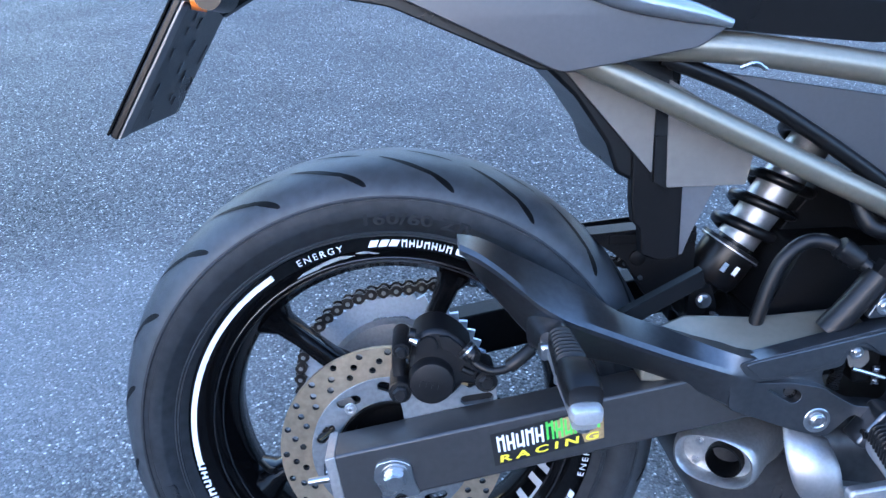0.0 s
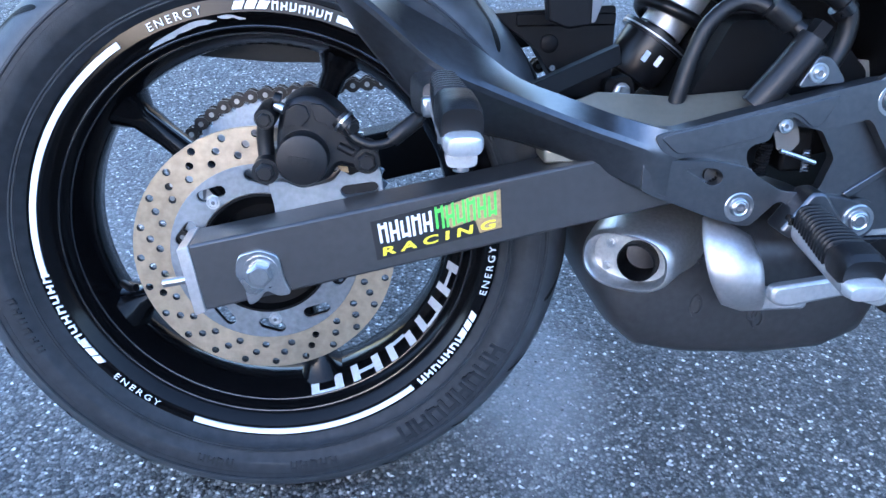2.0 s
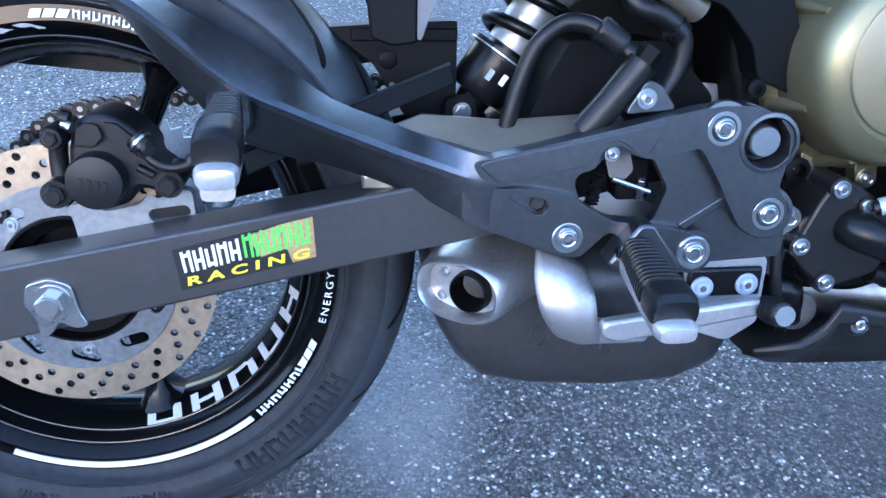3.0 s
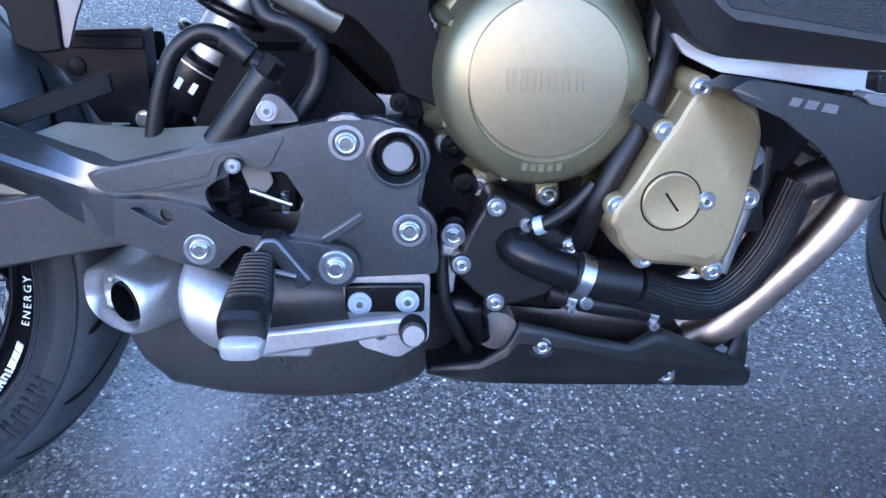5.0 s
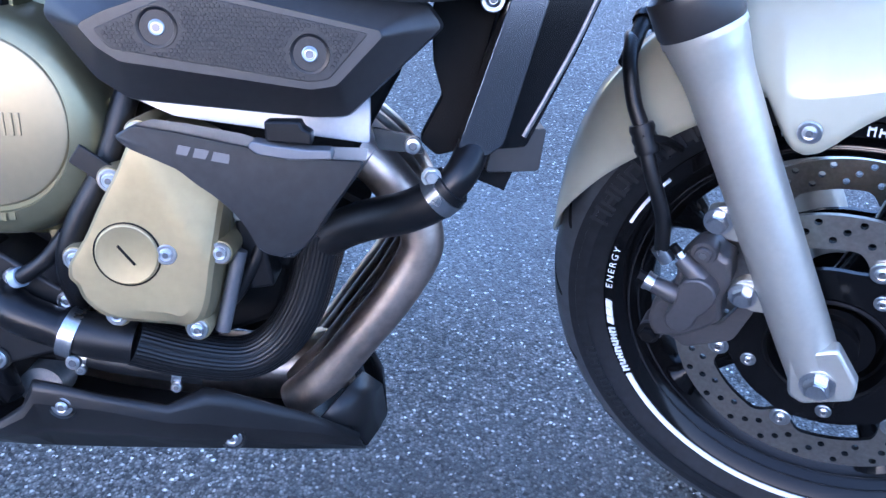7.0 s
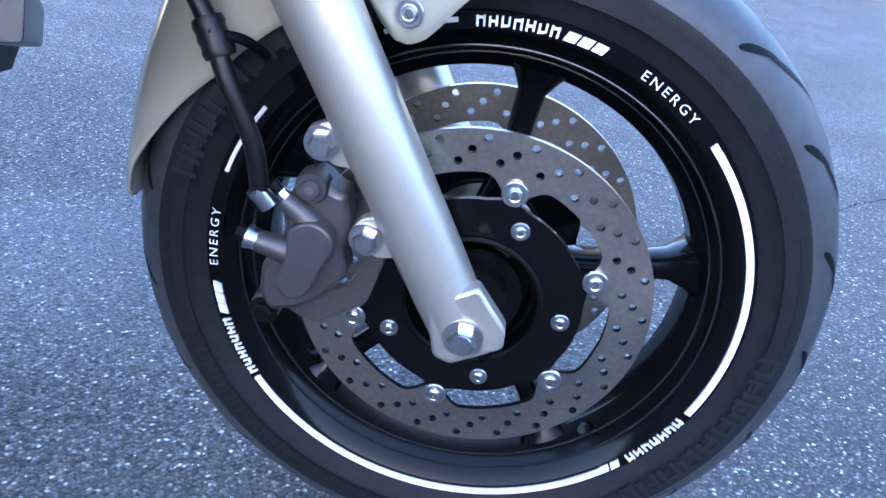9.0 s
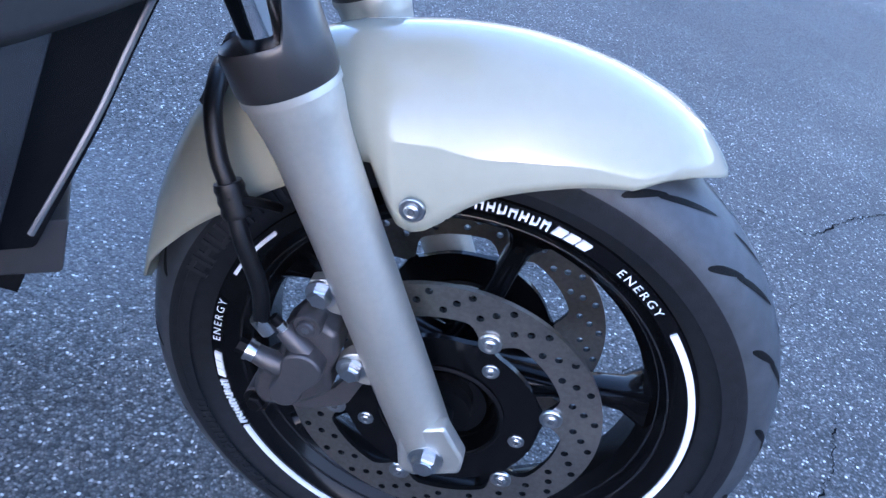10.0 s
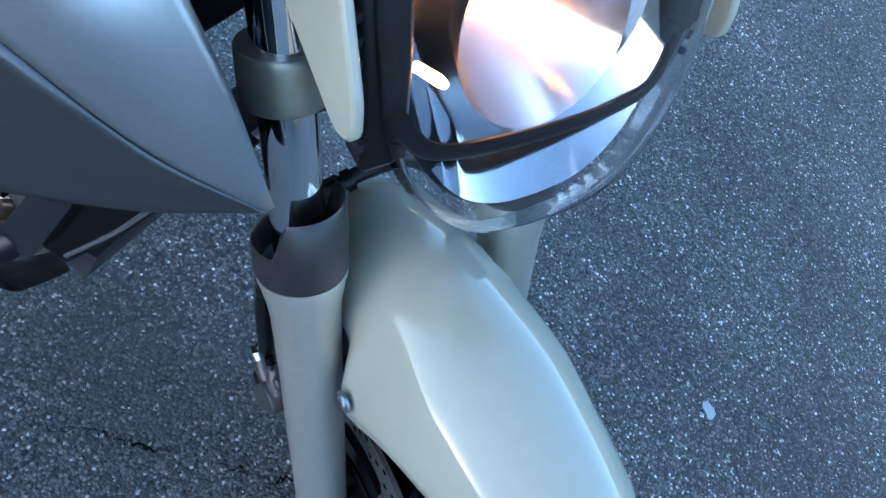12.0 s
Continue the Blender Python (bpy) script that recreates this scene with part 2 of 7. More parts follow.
def glass_material():
    m = bpy.data.materials.new("lamp_glass")
    m.use_nodes = True
    b = m.node_tree.nodes["Principled BSDF"]
    b.inputs["Base Color"].default_value = (0.97, 0.98, 1.0, 1)
    b.inputs["Roughness"].default_value = 0.02
    b.inputs["Transmission Weight"].default_value = 1.0
    b.inputs["IOR"].default_value = 1.35
    return m


def glow_material():
    m = bpy.data.materials.new("lit_filament")
    m.use_nodes = True
    b = m.node_tree.nodes["Principled BSDF"]
    b.inputs["Base Color"].default_value = (0.8, 0.7, 0.5, 1)
    b.inputs["Emission Color"].default_value = (1.0, 0.33, 0.05, 1)
    b.inputs["Emission Strength"].default_value = 11.0
    return m


GLASS, GLOW = glass_material(), glow_material()
CUP = material("frosted_lamp_cup", (0.62, 0.62, 0.62), 0.19, metal=1.0, var=0.05, scale=60)
HEX = material("hexagon_grip_plastic", (0.012, 0.012, 0.0125), 0.40, var=0.15, scale=40, bump=0.2, spec=0.35)


# ---- frames of reference ----
LEAN, STEER, CASTER = 13.28, -33.63, 26.0
BIKE = Matrix.Translation((0, 0, 0.085)) @ Matrix.Rotation(radians(-LEAN), 4, "X") @ Matrix.Translation((0, 0, -0.085))
STEM = Vector((-math.sin(radians(CASTER)), 0, math.cos(radians(CASTER))))
FRONT = BIKE.inverted() @ Matrix.Translation((1.460, 0.028, 0.305)) @ Matrix.Rotation(radians(-LEAN), 4, "X") @ Matrix.Rotation(radians(STEER), 4, STEM)


# ---- building blocks ----
def finish(name, bm, mat, sharp=38.0):
    me = bpy.data.meshes.new(name)
    bmesh.ops.recalc_face_normals(bm, faces=bm.faces)
    bm.to_mesh(me)
    bm.free()
    for p in me.polygons:
        p.use_smooth = True
    me.set_sharp_from_angle(angle=radians(sharp))
    me.materials.append(mat)
    return me


def part(name, bm, mat, parent, label="", at=None, bevel=0.0, sharp=38.0):
    """Links a bmesh as one mesh object under a thing or a part. at: its pose in the parent."""
    me = bm if isinstance(bm, bpy.types.Mesh) else finish(name, bm, mat, sharp)
    ob = new(name, me)
    ob.parent = parent
    if at is not None:
        ob.matrix_local = at
    if label:
        ob["label"] = label
    if bevel:
        md = ob.modifiers.new("worn_edges", "BEVEL")
        md.width, md.segments, md.limit_method, md.angle_limit = bevel, 2, "ANGLE", radians(40)
        md.use_clamp_overlap = True
    return ob


def circle(x, z, r, n=24, start=0.0):
    return [(x + r * math.cos(start + 2 * math.pi * i / n), z + r * math.sin(start + 2 * math.pi * i / n)) for i in range(n)]


def slot(x, z, r, half, turn, n=6):
    """A round-ended slot in the x-z plane."""
    c, s = math.cos(turn), math.sin(turn)
    pts = []
    for sign in (1, -1):
        for i in range(n + 1):
            a = -math.pi / 2 + math.pi * i / n
            u, v = sign * (half + r * math.cos(a)), sign * r * math.sin(a)
            pts.append((x + c * u - s * v, z + s * u + c * v))
    return pts


def rounded(pts, r, n=3):
    """A closed outline with its corners rounded to about r."""
    out, m = [], len(pts)
    for i in range(m):
        p, a, b = Vector(pts[i]), Vector(pts[i - 1]), Vector(pts[(i + 1) % m])
        da, db = (a - p), (b - p)
        d = min(r, da.length * 0.45, db.length * 0.45)
        s, e = p + da.normalized() * d, p + db.normalized() * d
        for j in range(n + 1):
            t = j / n
            out.append(tuple(s * (1 - t) ** 2 + p * 2 * t * (1 - t) + e * t ** 2))
    return out


def inset(pts, d):
    c = Vector((sum(p[0] for p in pts) / len(pts), sum(p[1] for p in pts) / len(pts)))
    return [tuple(c + (Vector(p) - c) * (1 - d)) for p in pts]


def plate(outer, holes, y0, y1, bm=None):
    """A flat piece of the x-z outline with holes, from y0 to y1."""
    own = bmesh.new()
    edges = []
    for loop in [outer, *holes]:
        vs = [own.verts.new((x, y0, z)) for x, z in loop]
        edges += [own.edges.new((vs[i - 1], vs[i])) for i in range(len(vs))]
    if holes:
        bmesh.ops.triangle_fill(own, use_beauty=True, use_dissolve=False, edges=edges)
    else:
        own.faces.new([e.verts[1] for e in edges])
    top = bmesh.ops.extrude_face_region(own, geom=own.faces[:])["geom"]
    bmesh.ops.translate(own, vec=(0, y1 - y0, 0), verts=[v for v in top if isinstance(v, bmesh.types.BMVert)])
    return own if bm is None else merge(bm, own)


def merge(bm, other, m=None):
    me = bpy.data.meshes.new("scratch")
    if m is not None:
        bmesh.ops.transform(other, matrix=m, verts=other.verts)
    other.to_mesh(me)
    other.free()
    bm.from_mesh(me)
    bpy.data.meshes.remove(me)
    return bm


def rings(loops, closed=True, caps=True, bm=None):
    """A skin over loops of equally many points."""
    bm = bm or bmesh.new()
    vs = [[bm.verts.new(p) for p in loop] for loop in loops]
    n = len(vs[0])
    for a, b in zip(vs, vs[1:]):
        for i in range(n if closed else n - 1):
            j = (i + 1) % n
            bm.faces.new((a[i], a[j], b[j], b[i]))
    if caps and closed:
        bm.faces.new(vs[0])
        bm.faces.new(vs[-1][::-1])
    return bm


def lathe(profile, n=64, bm=None, caps=False, axis_pt=(0, 0, 0)):
    """A body turned about the y axis; profile: rows of radius and y."""
    loops = [[(axis_pt[0] + r * math.cos(2 * math.pi * i / n), axis_pt[1] + y, axis_pt[2] + r * math.sin(2 * math.pi * i / n)) for i in range(n)] for r, y in profile]
    return rings(loops, True, caps, bm)


def spline(points, per=6):
    """Points along a smooth line through the given ones."""
    p = [Vector(q) for q in points]
    p = [p[0] * 2 - p[1], *p, p[-1] * 2 - p[-2]]
    out = []
    for i in range(1, len(p) - 2):
        for j in range(per):
            t = j / per
            a, b, c, d = p[i - 1:i + 3]
            out.append(0.5 * (2 * b + (c - a) * t + (2 * a - 5 * b + 4 * c - d) * t * t + (3 * b - a - 3 * c + d) * t ** 3))
    return [*out, p[-2]]


def skin(rows, per=6):
    grid = [spline(r, per) for r in rows]
    cols = list(zip(*grid))
    cols = [spline(c, per) for c in cols]
    return rings([list(c) for c in cols], False, False)


def tube(points, radius, n=16, per=6, bm=None, flat=1.0, wave=None, braid=0.0):
    """A pipe along a smooth line. radius: one number or one per given point."""
    line = spline(points, per) if per > 1 else [Vector(q) for q in points]
    if isinstance(radius, (int, float)):
        rad = [radius] * len(line)
    else:
        rad = list(np.interp(np.linspace(0, len(radius) - 1, len(line)), range(len(radius)), radius))
    loops, side = [], None
    for i, p in enumerate(line):
        d = (line[min(i + 1, len(line) - 1)] - line[max(i - 1, 0)]).normalized()
        if side is None:
            side = d.orthogonal().normalized()
        side = (side - d * side.dot(d)).normalized()
        up = d.cross(side)
        r = rad[i] * (1 + (wave(i) if wave else 0))
        rk = [r * (1 + braid * (1 if k % 2 else -1)) for k in range(n)]
        loops.append([p + side * rk[k] * math.cos(2 * math.pi * k / n) + up * rk[k] * flat * math.sin(2 * math.pi * k / n) for k in range(n)])
    return rings(loops, True, True, bm)


def block(cx, cy, cz, sx, sy, sz, m=None, bm=None):
    own = bmesh.new()
    bmesh.ops.create_cube(own, size=1.0)
    bmesh.ops.transform(own, matrix=Matrix.Translation((cx, cy, cz)) @ (m or Matrix()) @ Matrix.Diagonal((sx, sy, sz, 1)), verts=own.verts)
    return own if bm is None else merge(bm, own)


def bolt_mesh(name, r, mat, style="socket"):
    """A screw head that faces -y, with its root at y = 0."""
    bm = bmesh.new()
    if style == "hex":
        lathe([(0.0005, -0.0015), (r * 1.35, -0.0015), (r * 1.35, 0.001)], 24, bm)
        rings([[(r * q * math.cos(math.pi / 3 * i), y, r * q * math.sin(math.pi / 3 * i)) for i in range(6)] for q, y in ((1, 0), (1, -r * 0.7), (0.86, -r * 0.85))], True, True, bm)
        lathe([(r * 0.72, -r * 0.84), (r * 0.66, -r * 0.95), (0.0004, -r * 0.95)], 20, bm)
    elif style == "flange":
        lathe([(r, 0.001), (r, -r * 0.16), (r * 0.93, -r * 0.22), (r * 0.74, -r * 0.22), (r * 0.70, -r * 0.15), (r * 0.62, -r * 0.15), (r * 0.58, -r * 0.34), (r * 0.5, -r * 0.40), (r * 0.42, -r * 0.36), (r * 0.36, -r * 0.40), (r * 0.29, -r * 0.40)], 32, bm)
        rings([[(r * 0.29 * math.cos(math.pi / 3 * i), y, r * 0.29 * math.sin(math.pi / 3 * i)) for i in range(6)] for y in (-r * 0.40, -r * 0.12)], True, True, bm)
    else:
        lathe([(r, 0.001), (r, -r * 0.45), (r * 0.88, -r * 0.62), (r * 0.5, -r * 0.66)], 24, bm)
        rings([[(r * 0.5 * math.cos(math.pi / 3 * i), y, r * 0.5 * math.sin(math.pi / 3 * i)) for i in range(6)] for y in (-r * 0.66, -r * 0.2)], True, True, bm)
    me = finish(name, bm, mat, 30)
    # socket faces take a darker grey that stands for the shade inside
    if style != "hex":
        me.materials.append(GREYM)
        for p in me.polygons:
            if max(math.hypot(me.vertices[i].co.x, me.vertices[i].co.z) for i in p.vertices) < r * (0.30 if style == "flange" else 0.51):
                p.material_index = 1
    return me


BOLTS = {}


def bolt(x, y, z, r, parent, mat=None, style="socket", turn=0.0, at=None, facing=None, name="bolt"):
    key = (round(r, 4), style, (mat or STEEL).name)
    if key not in BOLTS:
        BOLTS[key] = bolt_mesh("bolt", r, mat or STEEL, style)
    m = Matrix.Translation((x, y, z)) @ (facing or Matrix()) @ Matrix.Rotation(turn, 4, "Y")
    return part(name, BOLTS[key], None, parent, at=m if at is None else at @ m)


def arc_plate(r0, r1, a0, a1, y0, y1, bm=None, n=None):
    """A piece of a flat ring between two angles in degrees."""
    n = n or max(2, int(abs(a1 - a0) / 3))
    pts = [(r1 * math.cos(radians(a0 + (a1 - a0) * i / n)), r1 * math.sin(radians(a0 + (a1 - a0) * i / n))) for i in range(n + 1)]
    pts += [(r0 * math.cos(radians(a1 + (a0 - a1) * i / n)), r0 * math.sin(radians(a1 + (a0 - a1) * i / n))) for i in range(n + 1)]
    return plate(pts, [], y0, y1, bm)


def arc_marks(r0, r1, a0, a1, count, y0, y1, fill=0.72, bm=None):
    """Plain bars the size of letters along an arc."""
    bm = bm or bmesh.new()
    step = (a1 - a0) / count
    for i in range(count):
        b0, b1 = a0 + step * (i + 0.5 - fill / 2), a0 + step * (i + 0.5 + fill / 2)
        w, h = (b1 - b0) * 0.24, r1 - r0
        arc_plate(r0, r1 - h * 0.12 * (i % 2), b0, b0 + w, y0, y1, bm, 1)
        arc_plate(r0 + h * 0.10 * (i % 3), r1, b1 - w, b1, y0, y1, bm, 1)
        bar = r0 + h * (0.70, 0.40, 0.08)[i % 3]
        arc_plate(bar, bar + h * 0.2, b0 + w, b1 - w, y0, y1, bm, 1)
    return bm


# ---- the ground ----
def ground_sheet():
    bm = bmesh.new()
    xs = [-900, -60, -12, -5, -2.5, *[round(-1.2 + 0.1 * i, 3) for i in range(39)], 5, 12, 60, 900]
    ys = [-900, -60, -12, -4, -2, *[round(-1.2 + 0.1 * i, 3) for i in range(39)], 6, 14, 60, 900]
    grid = [[bm.verts.new((x, y, 0.0 if max(abs(x), abs(y)) > 4 else 0.0025 * noise.noise((x * 1.3, y * 1.3, 0)))) for x in xs] for y in ys]
    for a, b in zip(grid, grid[1:]):
        for i in range(len(xs) - 1):
            bm.faces.new((a[i], a[i + 1], b[i + 1], b[i]))
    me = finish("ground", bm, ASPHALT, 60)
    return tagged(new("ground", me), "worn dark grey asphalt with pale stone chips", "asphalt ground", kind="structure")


ground_sheet()


def grit_field():
    """Loose pale chips that lie on the asphalt."""
    rnd = random.Random(4)
    bm = bmesh.new()
    spots = [(rnd.uniform(-0.9, 2.6), rnd.uniform(-0.5, 2.2), rnd.choice((0.0012, 0.0016, 0.002, 0.0026))) for _ in range(9000)]
    spots += [(rnd.uniform(-0.9, 2.6), rnd.uniform(-0.5, 2.2), rnd.uniform(0.003, 0.0045)) for _ in range(260)]
    spots += [(1.915, 0.525, 0.008)]
    for x, y, r in spots:
        n, turn, flat = 5, rnd.uniform(0, 6.3), rnd.uniform(0.5, 1.0)
        z = 0.0025 * noise.noise((x * 1.3, y * 1.3, 0))
        lo = [bm.verts.new((x + r * math.cos(turn + 1.257 * i) * rnd.uniform(0.8, 1.2), y + r * flat * math.sin(turn + 1.257 * i), z - 0.0004)) for i in range(n)]
        up = [bm.verts.new((x + 0.6 * r * math.cos(turn + 1.257 * i), y + 0.6 * r * flat * math.sin(turn + 1.257 * i), z + min(r, 0.003) * 0.55)) for i in range(n)]
        for i in range(n):
            bm.faces.new((lo[i], lo[(i + 1) % n], up[(i + 1) % n], up[i]))
        bm.faces.new(up)
    return tagged(new("grit", finish("grit", bm, GRIT, 20)), "pale loose stone chips scattered over the asphalt", "grit", kind="stuff")


grit_field()


def crack(points, width, seed):
    """A ragged open crack in the asphalt, as a thin dark ribbon that follows the ground."""
    rnd = random.Random(seed)
    line = spline([(x, y, 0) for x, y in points], 14)
    bm = bmesh.new()
    left, right = [], []
    for i, p in enumerate(line):
        d = (line[min(i + 1, len(line) - 1)] - line[max(0, i - 1)]).normalized()
        s = Vector((-d.y, d.x, 0))
        q = p + s * rnd.uniform(-0.006, 0.006)
        w = width * rnd.uniform(0.15, 0.7) * max(0.03, min(1.0, 0.45 + 1.5 * noise.noise((i * 0.11, seed * 7.3, 0)))) * min(1, 4 * min(i, len(line) - 1 - i) / len(line) + 0.1)
        z = 0.0025 * noise.noise((q.x * 1.3, q.y * 1.3, 0)) + 0.0012
        left.append(bm.verts.new((*(q + s * w).xy, z)))
        right.append(bm.verts.new((*(q - s * w).xy, z)))
    for i in range(len(line) - 1):
        bm.faces.new((left[i], left[i + 1], right[i + 1], right[i]))
    return tagged(new("crack", finish("crack", bm, CRACK, 60)), "thin ragged dark crack in the asphalt", "crack", kind="structure")


def pale_flake(x, y):
    """A flat pale flake that lies loose on the asphalt."""
    outline = [(-0.017, 0.008), (-0.006, 0.013), (0.006, 0.010), (0.015, 0.002), (0.012, -0.012), (0.004, -0.016), (-0.003, -0.008), (-0.014, -0.003)]
    ob = new("stone_flake", finish("stone_flake", plate(outline, [], -0.0035, 0.001), FLAKE, 30))
    ob.matrix_world = Matrix.Translation((x, y, 0.0025 * noise.noise((x * 1.3, y * 1.3, 0)))) @ Matrix.Rotation(radians(-90), 4, "X")
    return tagged(ob, "small flat pale stone flake lying on the asphalt", "stone flake")


FLAKE = material("pale_stone", (0.30, 0.31, 0.32), 0.7, var=0.15, scale=120, bump=0.3)
pale_flake(1.925, 0.540)

# ---- the motorcycle ----
motorcycle = new("motorcycle")
motorcycle.matrix_world = BIKE
tagged(motorcycle, "street motorcycle, white mudguard, bronze engine covers, leaning on asphalt", "motorcycle")
M = motorcycle


def tyre_mesh(name, R, half, bead, bead_half, skin_mat, pitch, hand):
    """A tyre turned about y, its tread overlaid with slanting dark strips as grooves."""
    prof = []
    prof += [(bead, -bead_half), (bead + 0.012, -bead_half - 0.007), (bead + 0.03, -half + 0.002)]
    side_r = R - 0.042
    prof += [(side_r - 0.012, -half), (side_r, -half + 0.0008)]
    n_arc = 36

    def crown_r(q):
        return side_r + (R - side_r) * max(0.0, 1 - q * q) ** 0.45

    for i in range(n_arc + 1):
        q = math.sin(math.pi * (i / n_arc) - math.pi / 2)
        prof.append((crown_r(q), q * half * 0.995))
    prof += [(r, -y) for r, y in prof[4::-1]]
    me = finish(name, lathe(prof, 240), skin_mat, 50)
    me.materials.append(TREAD)
    for p in me.polygons:
        if abs(p.center.y) < half * 0.985 and math.hypot(p.center.x, p.center.z) > side_r + 0.003:
            p.material_index = 1
    # rain grooves: tapered flat strips swept round the crown, groove shade as black colour
    cuts = bmesh.new()
    for k in range(pitch):
        for side in (-1, 1):
            for off, u0, u1, sweep, wid in ((0.0, 0.36, 0.76, 10.5, 0.0078), (0.50, 0.66, 0.93, 6.0, 0.0068), (0.72, 0.06, 0.30, 9.0, 0.0064)):
                rows = []
                for i in range(17):
                    t = i / 16
                    u = u0 + (u1 - u0) * t
                    th = radians(hand * (360 / pitch * (k + off + (0.5 if side > 0 else 0)) - sweep * t))
                    w = wid * max(0.05, math.sin(math.pi * min(1.0, t * 0.9 + 0.08)) ** 0.6) * (0.55 + 0.6 * t)
                    r = crown_r(u) + 0.0006
                    d = w / r
                    rows.append([cuts.verts.new((r * math.cos(th + e), side * u * half * 0.995, r * math.sin(th + e))) for e in (-d, d)])
                for p, q in zip(rows, rows[1:]):
                    cuts.faces.new((p[0], p[1], q[1], q[0]))
    return me, finish("rain_groove", cuts, SOOT_SHADE, 60)


def wheel(name, at, R, half, bead_half, hub_r, hub_half, spokes, first, label, hand, pitch, skin_mat, spoke_w):
    """A five-spoke cast wheel with its tyre; at: its pose in the motorcycle."""
    lip = 0.232
    bm = bmesh.new()
    b = bead_half
    prof = [(0.219, -b - 0.004), (lip, -b - 0.003), (lip + 0.001, -b + 0.002), (0.222, -b + 0.006), (0.214, -b + 0.016), (0.196, -b * 0.45), (0.193, 0.0), (0.196, b * 0.45), (0.214, b - 0.016), (0.222, b - 0.006), (lip + 0.001, b - 0.002), (lip, b + 0.003), (0.219, b + 0.004), (0.206, b - 0.006), (0.199, b - 0.018), (0.186, b * 0.40), (0.184, 0.0), (0.186, -b * 0.40), (0.199, -b + 0.018), (0.206, -b + 0.006), (0.219, -b - 0.004)]
    lathe(prof, 128, bm)
    rim = part(name, bm, GLOSS, M, label, at=at, sharp=45)
    carcass, grooves = tyre_mesh("tyre", R, half, 0.226, bead_half - 0.004, skin_mat, pitch, hand)
    tyre = part("tyre", carcass, None, rim, "black road tyre with slanting rain grooves")
    tagged(part("rain_groove", grooves, None, tyre), kind="stuff")
    # added rings of shinier black that carry the thin highlight along the rim
    for r, y in ((0.2056, -b + 0.0060), (0.1984, -b + 0.0182)):
        part("rim_edge", lathe([(r + 0.0012 * math.cos(q), y + 0.0012 * math.sin(q)) for q in [2 * math.pi * i / 8 for i in range(9)]], 128), EDGE_BLACK, rim)
    h = bmesh.new()
    lathe([(0.012, -hub_half), (hub_r, -hub_half), (hub_r, -hub_half * 0.8), (hub_r * 0.82, -hub_half * 0.6), (hub_r * 0.82, hub_half * 0.6), (hub_r, hub_half * 0.8), (hub_r, hub_half), (0.012, hub_half), (0.012, -hub_half)], 48, h)
    part("hub", h, GLOSS, rim)
    sp = bmesh.new()
    loops = []
    for r, w, d in ((hub_r * 0.7, 0.026, 0.030), (hub_r * 1.2, 0.021, 0.026), (0.10, spoke_w, 0.019), (0.14, spoke_w * 0.95, 0.017), (0.168, spoke_w * 1.1, 0.020), (0.182, spoke_w * 1.9, 0.027), (0.190, spoke_w * 2.6, 0.032)):
        loops.append([(r, d * math.copysign(abs(math.cos(a)) ** 0.75, math.cos(a)), w * math.copysign(abs(math.sin(a)) ** 0.75, math.sin(a))) for a in [2 * math.pi * i / 20 for i in range(20)]])
    me = finish("spoke", rings(loops), GLOSS, 60)
    for i in range(spokes):
        part("spoke", me, None, rim, at=Matrix.Rotation(-radians(first + 360 / spokes * i), 4, "Y"))
    return rim


def slant_dash(r0, r1, a0, wide, slant, y0, y1):
    """A short slanting dash on a rim: a bent four-sided plate."""
    edge = [(r0, a0), (r0, a0 - wide / 2), (r0, a0 - wide), (r1, a0 - wide - slant), (r1, a0 - wide / 2 - slant), (r1, a0 - slant)]
    return plate([(r * math.cos(radians(a)), r * math.sin(radians(a))) for r, a in edge], [], y0, y1)


def torn_tape(steps):
    """The ragged remains of a strip on the sloping inner flange; steps: angle, nearer and farther edge across the slope."""
    bm = bmesh.new()
    rows = []
    for a, s0, s1 in steps:
        row = []
        for s in (s0, s1):
            r, y = 0.2180 - 0.0120 * s, -0.0642 + 0.0094 * s
            row.append(bm.verts.new((r * math.cos(radians(a)), y, r * math.sin(radians(a)))))
        rows.append(row)
    for p, q in zip(rows, rows[1:]):
        bm.faces.new((p[0], q[0], q[1], p[1]))
    return bm


def rim_decal(name, bm, parent, mat=None, label=""):
    return part(name, bm, mat or WHITE, parent, label)


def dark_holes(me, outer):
    """Near-black walls inside a disc's drillings, their shade put into the colour."""
    me.materials.append(SOOT_SHADE)
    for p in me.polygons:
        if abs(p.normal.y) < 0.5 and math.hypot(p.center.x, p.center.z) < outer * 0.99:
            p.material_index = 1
    return me


def disc_mesh(name, outer, inner, slots, hole_rows, thick, mat, petals=0):
    holes = [circle(0, 0, inner, 40)] if not petals else [[((inner + 0.0045 * math.cos(petals * a)) * math.cos(a), (inner + 0.0045 * math.cos(petals * a)) * math.sin(a)) for a in [2 * math.pi * i / 120 for i in range(120)]]]
    for r, count, off, rad in hole_rows:
        holes += [circle(r * math.cos(radians(off + 360 / count * i)), r * math.sin(radians(off + 360 / count * i)), rad, 10) for i in range(count)]
    for r, count, off, rad, half in slots:
        for i in range(count):
            a = radians(off + 360 / count * i)
            holes.append(slot(r * math.cos(a), r * math.sin(a), rad, half, a + math.pi / 2 - 0.35))
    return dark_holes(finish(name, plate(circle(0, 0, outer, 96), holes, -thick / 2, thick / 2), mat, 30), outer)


# rear wheel
RW = Matrix.Translation((0, 0, 0.312))
